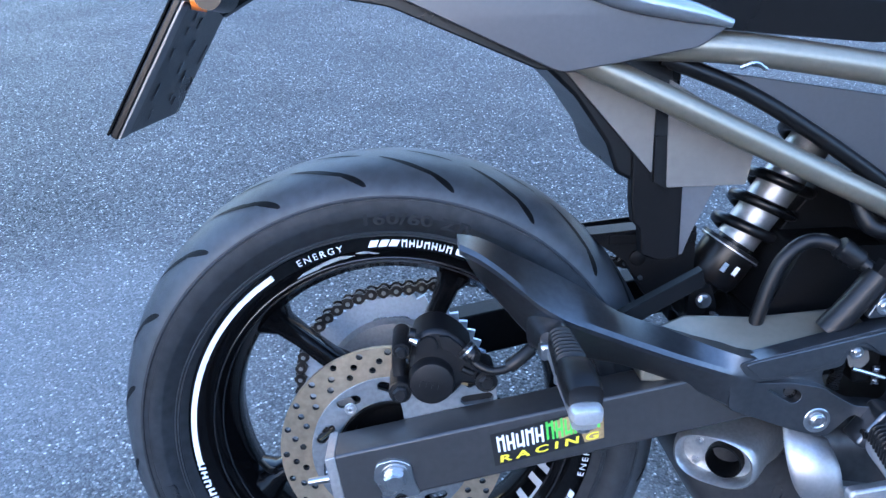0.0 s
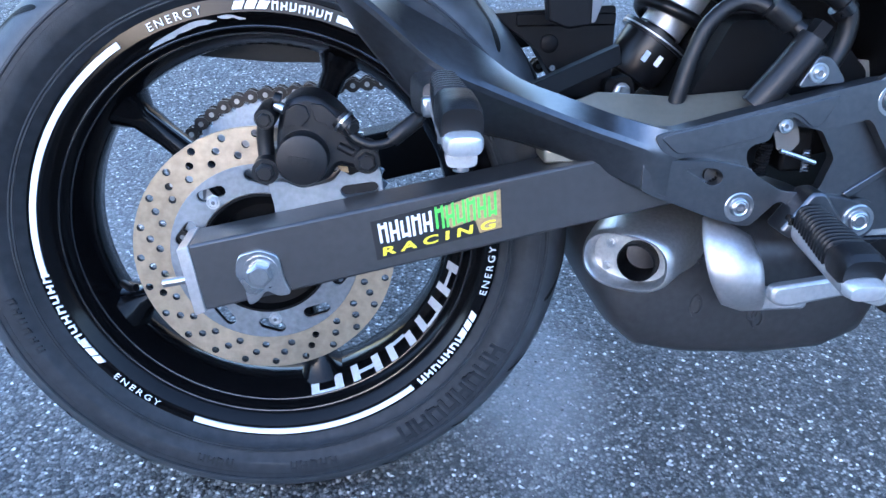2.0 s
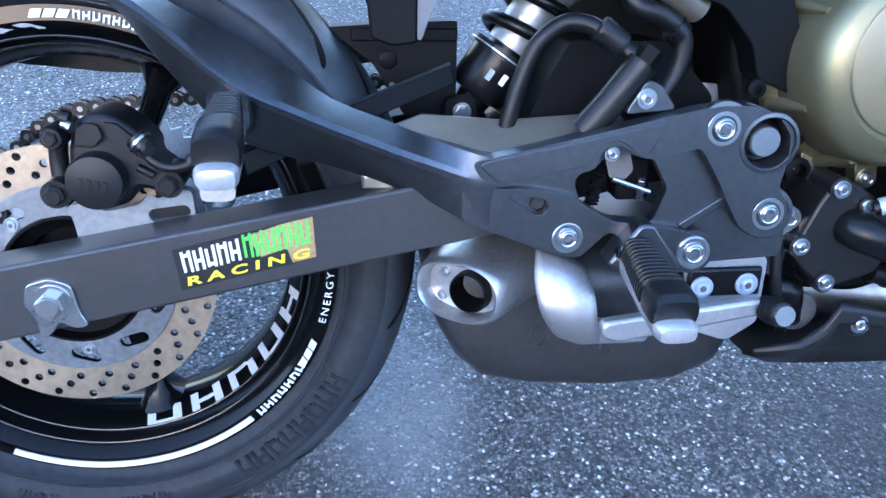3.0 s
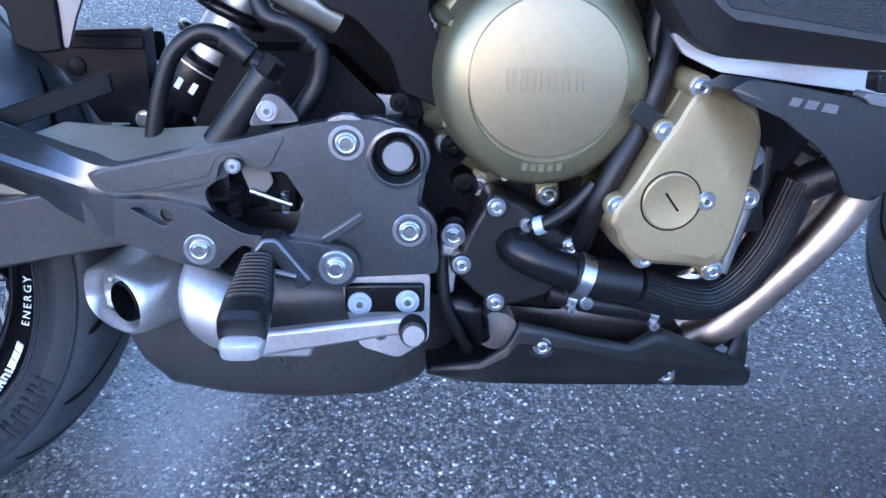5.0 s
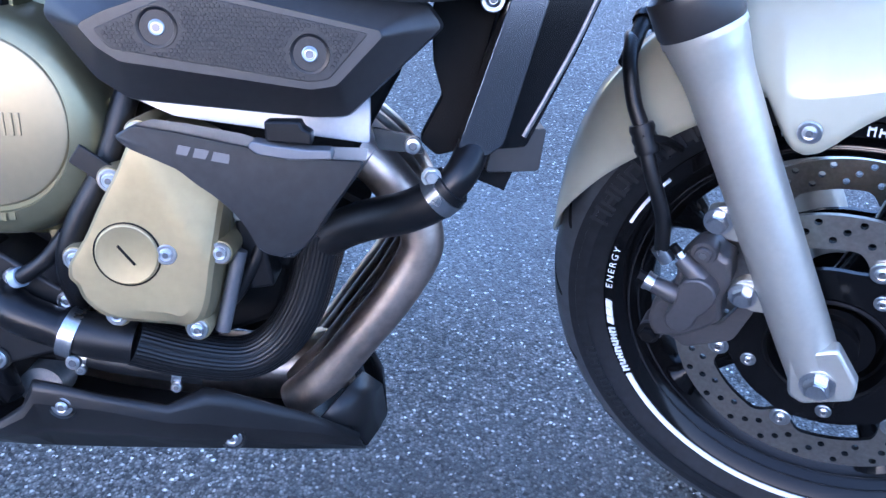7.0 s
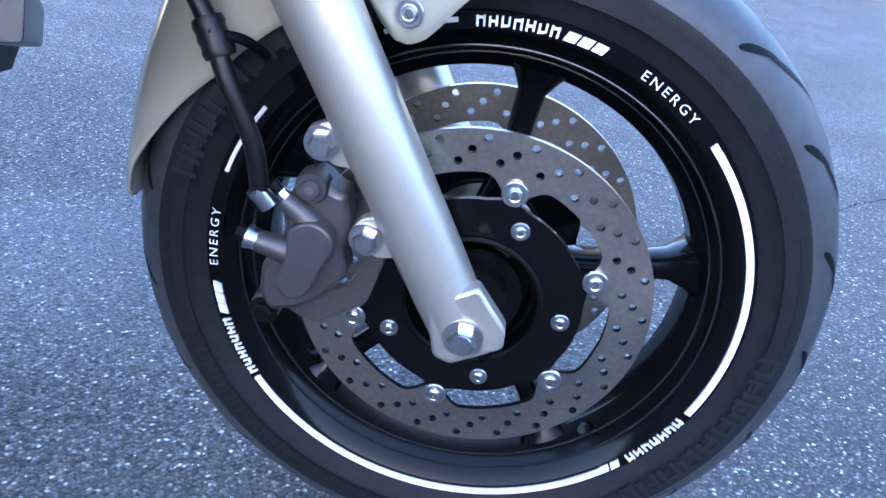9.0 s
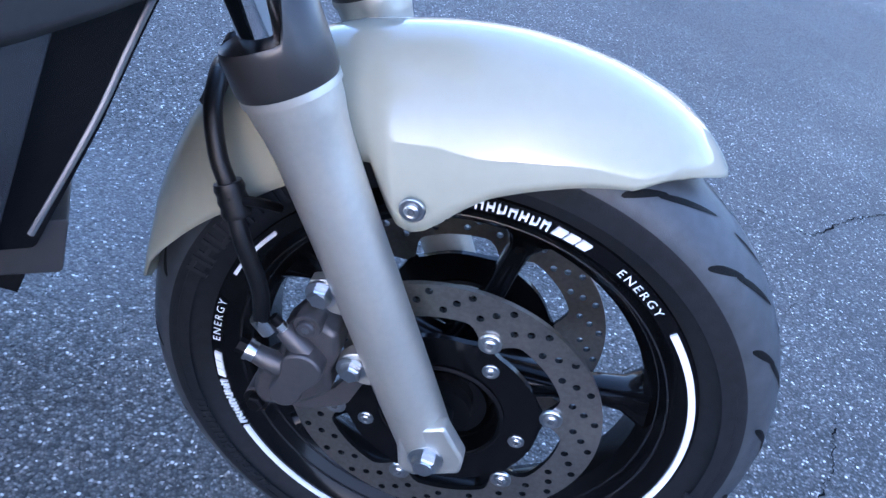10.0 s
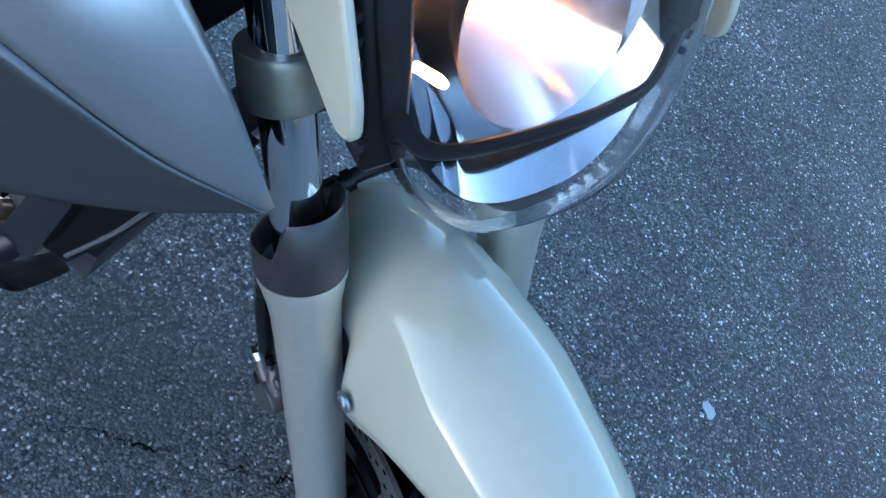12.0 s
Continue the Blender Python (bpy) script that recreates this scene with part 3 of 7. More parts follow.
rear = wheel("rear_wheel", RW, 0.313, 0.080, 0.060, 0.050, 0.075, 5, 65.7, "gloss black five-spoke rear wheel with white rim tape", 1, 20, DUSTY, 0.0120)
Y0, Y1 = -0.0655, -0.0632
for a0, a1 in ((122, 188), (-116, -52), (70, 52)):
    rim_decal("rim_tape", arc_plate(0.2225, 0.2285, a0, a1, Y0, Y1), rear, label="white reflective rim tape")
for a0, a1, n in ((85.3, 71, 7), (-173, -152, 7), (-50, -31, 7)):
    rim_decal("rim_lettering", arc_marks(0.2213, 0.2292, a0, a1, n, Y0, Y1), rear, label="small white plain bars along the rim")
for a0 in (94.2, 91.4, 88.6, -150, -147.2, -144.4, -29, -26.2, -23.4):
    rim_decal("rim_dash", slant_dash(0.2215, 0.2285, a0, 2.3, 0.9, Y0, Y1), rear)


def barrel_marks(a0, a1, count, y_out, y_in, r_out, r_in):
    """Large plain letter-sized shapes on the sloping inside of the rim."""
    bm = bmesh.new()

    def piece(b0, b1, s0, s1):
        n = 3
        for k in range(n):
            quad = []
            for a, s in ((b0 + (b1 - b0) * k / n, s0), (b0 + (b1 - b0) * (k + 1) / n, s0), (b0 + (b1 - b0) * (k + 1) / n, s1), (b0 + (b1 - b0) * k / n, s1)):
                r, y = r_out + (r_in - r_out) * s - 0.0006, y_out + (y_in - y_out) * s
                quad.append(bm.verts.new((r * math.cos(radians(a)), y, r * math.sin(radians(a)))))
            bm.faces.new(quad)

    step = (a1 - a0) / count
    for i in range(count):
        b0, b1 = a0 + step * (i + 0.12), a0 + step * (i + 0.88)
        piece(b0, b0 + (b1 - b0) * 0.24, 0.08 * (i % 2), 1.0)
        piece(b1 - (b1 - b0) * 0.26, b1, 0.0, 1.0 - 0.15 * ((i + 1) % 2))
        s = (0.0, 0.40, 0.76)[i % 3]
        piece(b0 + (b1 - b0) * 0.24, b1 - (b1 - b0) * 0.26, s, s + 0.20)
    return bm


PALE = material("pale_grey_vinyl", (0.46, 0.47, 0.48), 0.4, var=0.12, scale=120)
rim_decal("barrel_lettering", barrel_marks(-84, -12, 5, -0.042, -0.024, 0.1985, 0.1860), rear, PALE, "large pale plain shapes inside the rim")
rim_decal("torn_tape", torn_tape([(117, 0.72, 0.78), (114.5, 0.50, 0.80), (112, 0.42, 0.78), (110, 0.36, 0.80), (108.6, 0.30, 0.62), (107, 0.22, 0.64), (105, 0.12, 0.58), (103, 0.10, 0.50), (101, 0.14, 0.56), (99.5, 0.30, 0.46), (98.3, 0.37, 0.42)]), rear, PALE, "torn pale remains of rim tape")
rim_decal("torn_tape", torn_tape([(98, 0.08, 0.12), (97, 0.06, 0.30), (95.6, 0.02, 0.36), (94.3, 0.10, 0.30), (93, 0.28, 0.52), (91.4, 0.42, 0.50)]), rear, PALE, "torn pale remains of rim tape")
rim_decal("barrel_lettering", barrel_marks(-140, -85, 5, 0.036, 0.046, 0.192, 0.2005), rear, PALE, "pale plain bars inside the rim")
part("sidewall_lettering", arc_marks(0.250, 0.272, -62, -28, 8, -0.0804, -0.0780, 0.8), MARK, rear, "raised plain bars on the tyre sidewall")
part("sidewall_lettering", arc_marks(0.256, 0.266, -90, -78, 5, -0.0804, -0.0780, 0.7), MARK, rear)
part("sidewall_lettering", arc_marks(0.256, 0.266, -112, -103, 4, -0.0804, -0.0780, 0.7), MARK, rear)
part("sidewall_lettering", arc_marks(0.254, 0.262, 205, 190, 6, -0.0804, -0.0780, 0.6), MARK, rear)
for r in (0.2385, 0.2415, 0.277):
    part("moulded_ring", lathe([(r - 0.0012, -0.0795), (r - 0.0006, -0.0806), (r + 0.0006, -0.0806), (r + 0.0012, -0.0795)], 120), DUSTY, rear)
part("valve_stem", tube([(-0.165, -0.02, -0.06), (-0.150, -0.045, -0.055), (-0.142, -0.052, -0.052)], 0.004, 10), PLASTIC, rear)

disc = part("brake_disc", disc_mesh("brake_disc", 0.1225, 0.060, [(0.0755, 10, 18, 0.0055, 0.008)], [(0.1165, 24, 0, 0.0037), (0.107, 24, 5, 0.0037), (0.098, 24, 10, 0.0037)], 0.005, WORN), None, rear, "drilled steel rear brake disc, worn tan", at=Matrix.Translation((0, -0.100, 0)))
part("disc_carrier", plate(circle(0, 0, 0.0885, 72), [circle(0, 0, 0.0608, 40)] + [slot(0.0755 * math.cos(radians(18 + 36 * i)), 0.0755 * math.sin(radians(18 + 36 * i)), 0.0055, 0.008, radians(18 + 36 * i) + math.pi / 2 - 0.35) for i in range(10)], -0.1045, -0.1026), BRACKET, rear, "pale disc carrier with slots", bevel=0.0006)
for i in range(5):
    a = radians(129 + 72 * i)
    bolt(0.0685 * math.cos(a), -0.1045, 0.0685 * math.sin(a), 0.0065, rear, style="flange")
h = lathe([(0.0605, -0.1055), (0.058, -0.1055), (0.056, -0.095), (0.046, -0.090), (0.044, -0.080), (0.020, -0.080), (0.020, -0.118), (0.008, -0.118)], 40)
part("hub_flange", h, SOOT_SHADE, rear)

# sprocket and chain
bm = bmesh.new()
teeth = 46
outer = []
for i in range(teeth * 4):
    a = 2 * math.pi * i / (teeth * 4)
    outer.append(((0.1175 + 0.004 * math.cos(teeth * a)) * math.cos(a), (0.1175 + 0.004 * math.cos(teeth * a)) * math.sin(a)))
plate(outer, [circle(0, 0, 0.048, 32)] + [slot(0.078 * math.cos(radians(72 * i + 20)), 0.078 * math.sin(radians(72 * i + 20)), 0.010, 0.016, radians(72 * i + 20) + math.pi / 2) for i in range(5)], 0.066, 0.072, bm)
part("sprocket", bm, SPROCKET, rear, "bluish steel rear sprocket")
part("sprocket_carrier", lathe([(0.03, 0.05), (0.085, 0.05), (0.09, 0.058), (0.085, 0.065), (0.03, 0.065)], 48), ALLOY, rear)

def link_shape(y0, y1, r, waist, pins):
    """One chain link: two waisted side plates, rollers and pin heads."""
    bm = bmesh.new()
    ends = [[(sx * 0.0079 + r * math.cos(a), r * math.sin(a)) for a in [-sx * math.pi / 2 * 0 + (math.pi / 2 if sx < 0 else -math.pi / 2) + math.pi * i / 6 for i in range(7)]] for sx in (-1, 1)]
    for s in (-1, 1):
        plate(ends[0] + [(0.0, -waist)] + ends[1] + [(0.0, waist)], [], s * y0, s * y1, bm)
    for dx in (-0.0079, 0.0079):
        if pins:
            lathe([(0.0029, -y1 - 0.0016), (0.0029, y1 + 0.0016)], 10, bm, True, (dx, 0, 0))
        else:
            lathe([(0.0048, -y0), (0.0048, y0)], 10, bm, True, (dx, 0, 0))
    me = finish("link", bm, CHAIN, 40)
    me.materials.append(STEEL)
    for p in me.polygons:
        if abs(p.center.y) > y1 + 0.0010:
            p.material_index = 1
    return me


link_meshes = (link_shape(0.0082, 0.0104, 0.0076, 0.0030, True), link_shape(0.0054, 0.0076, 0.0078, 0.0034, False))
FS = Vector((0.560, 0.0, 0.446))
path = [Vector((0.1235 * math.cos(radians(a)), 0, 0.312 + 0.1235 * math.sin(radians(a)))) for a in range(268, 95, -4)]
top_end = FS + Vector((-0.005, 0, 0.037))
path += [path[-1].lerp(top_end, i / 24) for i in range(1, 25)]
path += [FS + Vector((0.037 * math.cos(radians(a)), 0, 0.037 * math.sin(radians(a)))) for a in range(82, -90, -12)]
path += [path[-1].lerp(path[0], i / 24) for i in range(1, 24)]
dist = [0.0]
for a, b in zip(path, path[1:]):
    dist.append(dist[-1] + (b - a).length)
chain_body = tube([(p.x, 0.069, p.z) for p in path[44:68]], 0.002, 6, per=1)
chain_ob = part("drive_chain", chain_body, CHAIN, M, "oily roller drive chain")
d, odd = 0.0, 0
while d < dist[-1] - 0.008:
    x = float(np.interp(d, dist, [p.x for p in path]))
    z = float(np.interp(d, dist, [p.z for p in path]))
    x2 = float(np.interp(d + 0.003, dist, [p.x for p in path]))
    z2 = float(np.interp(d + 0.003, dist, [p.z for p in path]))
    part("link", link_meshes[odd], None, chain_ob, at=Matrix.Translation((x, 0.069, z)) @ Matrix.Rotation(-math.atan2(z2 - z, x2 - x), 4, "Y"))
    d, odd = d + 0.0159, 1 - odd
part("chain_guard", plate(rounded([(-0.105, 0.480), (-0.023, 0.491), (0.06, 0.496), (0.20, 0.505), (0.34, 0.518), (0.34, 0.488), (0.22, 0.470), (0.113, 0.464), (0.0, 0.467), (-0.09, 0.476)], 0.006), [], 0.080, 0.084), PLASTIC, M, "black plastic chain guard")
hugger = part("hugger", plate(rounded([(0.225, 0.523), (0.300, 0.528), (0.350, 0.530), (0.350, 0.440), (0.300, 0.440), (0.270, 0.490)], 0.004), [], -0.020, 0.012), DULL, M, "black rear inner mudguard panel", bevel=0.003)
part("panel_rib", block(0.300, -0.0215, 0.517, 0.10, 0.004, 0.012), DULL, hugger, bevel=0.0015)
part("panel_disc", lathe([(0.009, -0.020), (0.009, -0.0225), (0.0075, -0.0235), (0.0004, -0.0235)], 24, None, False, (0.284, 0, 0.494)), DULL, hugger)
part("panel_screw", lathe([(0.0028, -0.020), (0.0028, -0.0225), (0.0004, -0.0225)], 12, None, False, (0.288, 0, 0.470)), STEEL, hugger)

# swingarm
def beam_z(x, top):
    return (0.3555 + 0.192 * x) if top else (0.2935 + 0.205 * x)


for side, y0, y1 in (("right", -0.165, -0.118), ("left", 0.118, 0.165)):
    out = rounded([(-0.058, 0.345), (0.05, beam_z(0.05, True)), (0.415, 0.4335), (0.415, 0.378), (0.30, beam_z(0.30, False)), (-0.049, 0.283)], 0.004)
    # the left beam is near-black: far-side shade is put into its colour
    arm = part("swingarm_beam", plate(out, [], y0, y1), SWING if side == "right" else SOOT_SHADE, M, "dark grey box-section swingarm", bevel=0.004)
    if side == "right":
        right_arm = arm
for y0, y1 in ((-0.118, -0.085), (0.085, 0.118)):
    part("swingarm_root", plate(rounded([(0.36, 0.425), (0.61, 0.470), (0.61, 0.415), (0.36, 0.365)], 0.006), [], y0, y1), SOOT_SHADE, M, bevel=0.004)
part("swingarm_bridge", block(0.40, 0, 0.415, 0.09, 0.25, 0.05), SATIN, M, bevel=0.008)
part("swingarm_brace", rings([[(x, y, z), (x, y - 0.003, z), (x + 0.003, y - 0.005, z - 0.017), (x + 0.003, y - 0.001, z - 0.017), (x, y + 0.002, z - 0.003), (x, y + 0.012, z - 0.003), (x, y + 0.012, z)] for x, y, z in ((0.16, -0.145, 0.436), (0.25, -0.114, 0.470), (0.336, -0.083, 0.499))]), DULL, M, "dark angle-section brace", bevel=0.001)
part("end_plate", plate([(-0.066, 0.343), (-0.056, 0.346), (-0.047, 0.283), (-0.057, 0.280)], [], -0.167, -0.115), ALLOY, right_arm, bevel=0.001)
part("adjuster_bolt", tube([(-0.088, -0.14, 0.301), (-0.055, -0.14, 0.306)], 0.004, 10, per=1), STEEL, right_arm)
part("axle_plate", plate(rounded([(-0.017, 0.327), (-0.014, 0.336), (0.004, 0.341), (0.020, 0.335), (0.024, 0.310), (0.030, 0.298), (0.018, 0.296), (0.007, 0.303), (0.000, 0.292), (-0.009, 0.288), (-0.011, 0.305), (-0.018, 0.317)], 0.005), [], -0.1685, -0.1645), STEEL, right_arm, "bright steel axle adjuster plate", bevel=0.0008)
bolt(0.004, -0.1685, 0.320, 0.0115, right_arm, style="hex", turn=0.3)

# sticker on the swingarm
def on_sticker(u, v):
    a, b = Vector((0.101, 0.362)), Vector((0.215, 0.389))
    c, e = Vector((0.106, 0.326)), Vector((0.217, 0.352))
    p = (a * (1 - u) + b * u) * (1 - v) + (c * (1 - u) + e * u) * v
    return (p.x, p.y)


def sticker_piece(name, quads, mat, y, label=""):
    for q in quads:
        part(name, plate([on_sticker(u, v) for u, v in q], [], y, y + 0.0002), mat, sticker, label)


sticker = part("sticker", plate([on_sticker(u, v) for u, v in ((0, 0), (1, 0), (1, 1), (0, 1))], [], -0.16545, -0.1649), STICKER, right_arm, "worn black sticker with white, green and yellow shapes")
# tan quads paint a reflection onto the black vinyl
sticker_piece("tan_sheen", [((0.74, 0.02), (0.995, 0.02), (0.995, 0.97), (0.82, 0.97)), ((0.52, 0.10), (0.76, 0.03), (0.80, 0.60), (0.60, 0.66))], RUST_SHEEN, -0.1657, "tan patch standing for a reflection")


def letter_shapes(u0, u1, v0, v1, count):
    """Letter-sized plain marks: two uprights and one short bar, at a height that differs from mark to mark."""
    out, step = [], (u1 - u0) / count
    for i in range(count):
        a, b = u0 + step * (i + 0.08), u0 + step * (i + 0.90)
        w, h = (b - a) * 0.30, (v1 - v0)
        top, low = v0 + h * 0.06 * (i % 3), v1 - h * 0.05 * ((i + 1) % 2)
        bar = v0 + h * (0.12, 0.48, 0.76)[i % 3]
        out.append(((a, top), (a + w, top), (a + w, low), (a, low)))
        out.append(((b - w, v0), (b, v0), (b, v1), (b - w, v1)))
        out.append(((a + w, bar), (b - w, bar), (b - w, bar + h * 0.16), (a + w, bar + h * 0.16)))
    return out


sticker_piece("white_bar", letter_shapes(0.04, 0.47, 0.10, 0.62, 5), WHITE, -0.1659)
sticker_piece("green_bar", letter_shapes(0.48, 0.97, 0.04, 0.62, 6), GREEN, -0.1659)


def text_mesh(words, mat, mapping, bold=0.0, slant=0.0, spread=1.0):
    """Lettering in the built-in font, laid out by mapping(u, v): u along the words from 0 to 1, v upward from 0 to 1."""
    cu = bpy.data.curves.new("lettering", "FONT")
    cu.body, cu.resolution_u, cu.offset, cu.shear, cu.space_character = words, 3, bold, slant, spread
    ob = bpy.data.objects.new("lettering", cu)
    me = bpy.data.meshes.new_from_object(ob)
    bpy.data.objects.remove(ob)
    bm = bmesh.new()
    bm.from_mesh(me)
    bpy.data.meshes.remove(me)
    xs, ys = [v.co.x for v in bm.verts], [v.co.y for v in bm.verts]
    x0, x1, y0, y1 = min(xs), max(xs), min(ys), max(ys)
    for v in bm.verts:
        v.co = mapping((v.co.x - x0) / (x1 - x0), (v.co.y - y0) / (y1 - y0))
    return bm


def racing(u, v):
    p = on_sticker(0.05 + 0.90 * u, 0.93 - 0.22 * v)
    return (p[0], -0.1660, p[1])


for a0, a1 in ((114, 101), (-140, -126), (-18, -4)):
    def rear_word(u, v, a0=a0, a1=a1):
        flip = a1 > a0
        a, r = radians(a0 + (a1 - a0) * u), 0.2216 + 0.0072 * (1 - v if flip else v)
        return (r * math.cos(a), Y0, r * math.sin(a))
    rim_decal("rim_word", text_mesh("ENERGY", WHITE, rear_word, 0.0, 0.0, 1.35), rear, label="small white capital letters")
def size_word(u, v):
    a, r = radians(94 - 26 * u), 0.2495 + 0.0125 * v
    return (r * math.cos(a), -0.0803, r * math.sin(a))


part("size_lettering", text_mesh("160/60 ZR", MARK, size_word, 0.02), RUBBER, rear, "raised tyre size lettering")
part("lettering", text_mesh("RACING", YELLOW, racing, 0.03, 0.08, 1.55), YELLOW, sticker, "yellow capital letters")

# rear caliper
bm = bmesh.new()
plate(rounded([(0.009, 0.386), (0.024, 0.388), (0.040, 0.380), (0.068, 0.386), (0.079, 0.400), (0.112, 0.398), (0.115, 0.352), (0.016, 0.336), (0.013, 0.369)], 0.005), [slot(0.092, 0.3775, 0.0055, 0.012, 0.12)], -0.118, -0.106, bm)
bracket = part("caliper_bracket", bm, BRACKET, M, "grey cast caliper bracket", bevel=0.003)
part("pocket", plate(slot(0.092, 0.3775, 0.0058, 0.012, 0.12), [], -0.111, -0.108), CHARCOAL, bracket)
part("pad_window", plate(rounded([(0.070, 0.402), (0.082, 0.400), (0.099, 0.398), (0.084, 0.391)], 0.002), [], -0.1192, -0.1175), SOOT_SHADE, bracket, "dark pad window")
part("pad_edge", plate(rounded([(0.073, 0.401), (0.082, 0.400), (0.083, 0.394), (0.076, 0.396)], 0.001), [], -0.1200, -0.1188), RUST_SHEEN, bracket, "rusty brake pad edge")
body = [(0.024, 0.437), (0.029, 0.458), (0.038, 0.465), (0.050, 0.468), (0.062, 0.465), (0.077, 0.454), (0.088, 0.440), (0.087, 0.428), (0.100, 0.418), (0.106, 0.408), (0.100, 0.401), (0.086, 0.403), (0.075, 0.407), (0.066, 0.393), (0.045, 0.387), (0.026, 0.394), (0.022, 0.413)]
caliper = part("rear_caliper", plate(rounded(body, 0.005), [], -0.138, -0.085), CALBLACK, M, "black single-piston brake caliper", bevel=0.0045)
part("upper_step", plate(rounded([(0.030, 0.440), (0.034, 0.457), (0.042, 0.461), (0.050, 0.459), (0.053, 0.450), (0.045, 0.441), (0.038, 0.444)], 0.002), [], -0.1425, -0.136), CALBLACK, caliper, bevel=0.002)
part("upper_step", plate(rounded([(0.054, 0.461), (0.064, 0.460), (0.076, 0.449), (0.080, 0.441), (0.072, 0.436), (0.066, 0.444), (0.058, 0.446)], 0.002), [], -0.1420, -0.136), CALBLACK, caliper, bevel=0.002)
part("piston_cap", lathe([(0.0230, -0.132), (0.0230, -0.150), (0.0215, -0.1535), (0.0200, -0.1540), (0.0005, -0.1545)], 40, None, False, (0.045, 0, 0.415)), CALBLACK, caliper)
bm = bmesh.new()
for i in range(4):
    block(0.035 + 0.0060 * i, -0.1550, 0.4165 - 0.0012 * i, 0.0032, 0.0010, 0.0065, Matrix.Rotation(radians(14), 4, "Y"), bm)
part("cast_lettering", bm, CALBLACK, caliper, "raised plain bars")
for x, z, r, head in ((0.013, 0.405, 0.0115, 0.0085), (0.016, 0.450, 0.0095, 0.0060)):
    part("pin_boot", lathe([(r, -0.10), (r, -0.144), (r * 0.86, -0.1475), (0.001, -0.1475)], 24, None, False, (x, 0, z)), CALBLACK, caliper)
    bolt(x, -0.1475, z, head, caliper, CHARCOAL, "hex", turn=x * 20)
part("pin_bridge", tube([(0.015, -0.128, 0.450), (0.012, -0.126, 0.428), (0.013, -0.128, 0.405)], 0.0075, 12), CALBLACK, caliper)
part("slide_lug", lathe([(0.0105, -0.10), (0.0105, -0.142), (0.0095, -0.144), (0.001, -0.144)], 24, None, False, (0.100, 0, 0.411)), CALBLACK, caliper)
bolt(0.100, -0.144, 0.411, 0.0085, caliper, CHARCOAL, "hex", turn=0.4)
part("cross_rib", tube([(0.076, -0.139, 0.424), (0.088, -0.139, 0.417)], 0.0035, 10, per=1), CALBLACK, caliper)
part("bleed_nipple", tube([(0.026, -0.144, 0.461), (0.033, -0.147, 0.458)], 0.0045, 10, per=1), STEEL, caliper, "bright bleed nipple")
part("nipple_boot", tube([(0.024, -0.142, 0.466), (0.030, -0.142, 0.464)], 0.0065, 12, per=1), HOSE, caliper)
part("banjo", tube([(0.079, -0.144, 0.449), (0.086, -0.147, 0.442)], 0.0095, 16, per=1), CHARCOAL, caliper)
part("banjo_washer", tube([(0.081, -0.145, 0.447), (0.0825, -0.1455, 0.4455)], 0.0105, 20, per=1), STEEL, caliper)
bolt(0.087, -0.149, 0.442, 0.0065, caliper, CHARCOAL, "hex", facing=Matrix.Rotation(radians(35), 4, "Z"))
part("brake_hose", tube([(0.086, -0.148, 0.440), (0.091, -0.152, 0.433), (0.104, -0.156, 0.428), (0.119, -0.157, 0.430), (0.129, -0.157, 0.438), (0.146, -0.152, 0.449), (0.17, -0.135, 0.470)], 0.0042, 10), HOSE, caliper, "thin black brake hose")
part("hose_fitting", tube([(0.122, -0.157, 0.432), (0.132, -0.157, 0.440), (0.145, -0.153, 0.449)], 0.0068, 12, per=6, wave=lambda i: 0.08 * (i % 2)), CHARCOAL, caliper)

# ---- footrest hanger and pedals ----
hanger_out = [(0.343, 0.433), (0.419, 0.451), (0.507, 0.471), (0.535, 0.477), (0.574, 0.480), (0.597, 0.472), (0.611, 0.453), (0.612, 0.428), (0.608, 0.408), (0.619, 0.393), (0.625, 0.361), (0.624, 0.343), (0.552, 0.339), (0.546, 0.336), (0.532, 0.333), (0.516, 0.336), (0.495, 0.345), (0.467, 0.371), (0.462, 0.373), (0.457, 0.371), (0.437, 0.351), (0.425, 0.352), (0.402, 0.359), (0.341, 0.384)]
hanger_window = [(0.431, 0.410), (0.431, 0.418), (0.442, 0.426), (0.449, 0.428), (0.452, 0.433), (0.474, 0.438), (0.497, 0.433), (0.512, 0.408), (0.503, 0.381), (0.498, 0.378), (0.463, 0.382), (0.437, 0.397)]
hanger = part("footrest_hanger", plate(rounded(hanger_out, 0.006), [rounded(hanger_window, 0.004), circle(0.400, 0.397, 0.0066, 14), circle(0.5892, 0.4485, 0.0205, 28)], -0.177, -0.166), HANGER, M, "dark grey cast footrest hanger plate", at=Matrix.Translation((0, 0.009, 0)), bevel=0.002)
upper_rail = [(0.342, 0.435), (0.417, 0.452), (0.504, 0.472), (0.531, 0.478), (0.569, 0.480), (0.592, 0.473), (0.607, 0.455), (0.608, 0.430), (0.604, 0.411), (0.615, 0.396), (0.618, 0.380), (0.612, 0.369), (0.600, 0.365), (0.586, 0.368), (0.574, 0.376), (0.564, 0.392), (0.550, 0.417), (0.534, 0.441), (0.529, 0.445), (0.489, 0.436), (0.477, 0.439), (0.466, 0.446), (0.463, 0.448), (0.454, 0.448), (0.447, 0.442), (0.444, 0.430), (0.438, 0.427), (0.382, 0.417), (0.363, 0.415), (0.349, 0.422)]
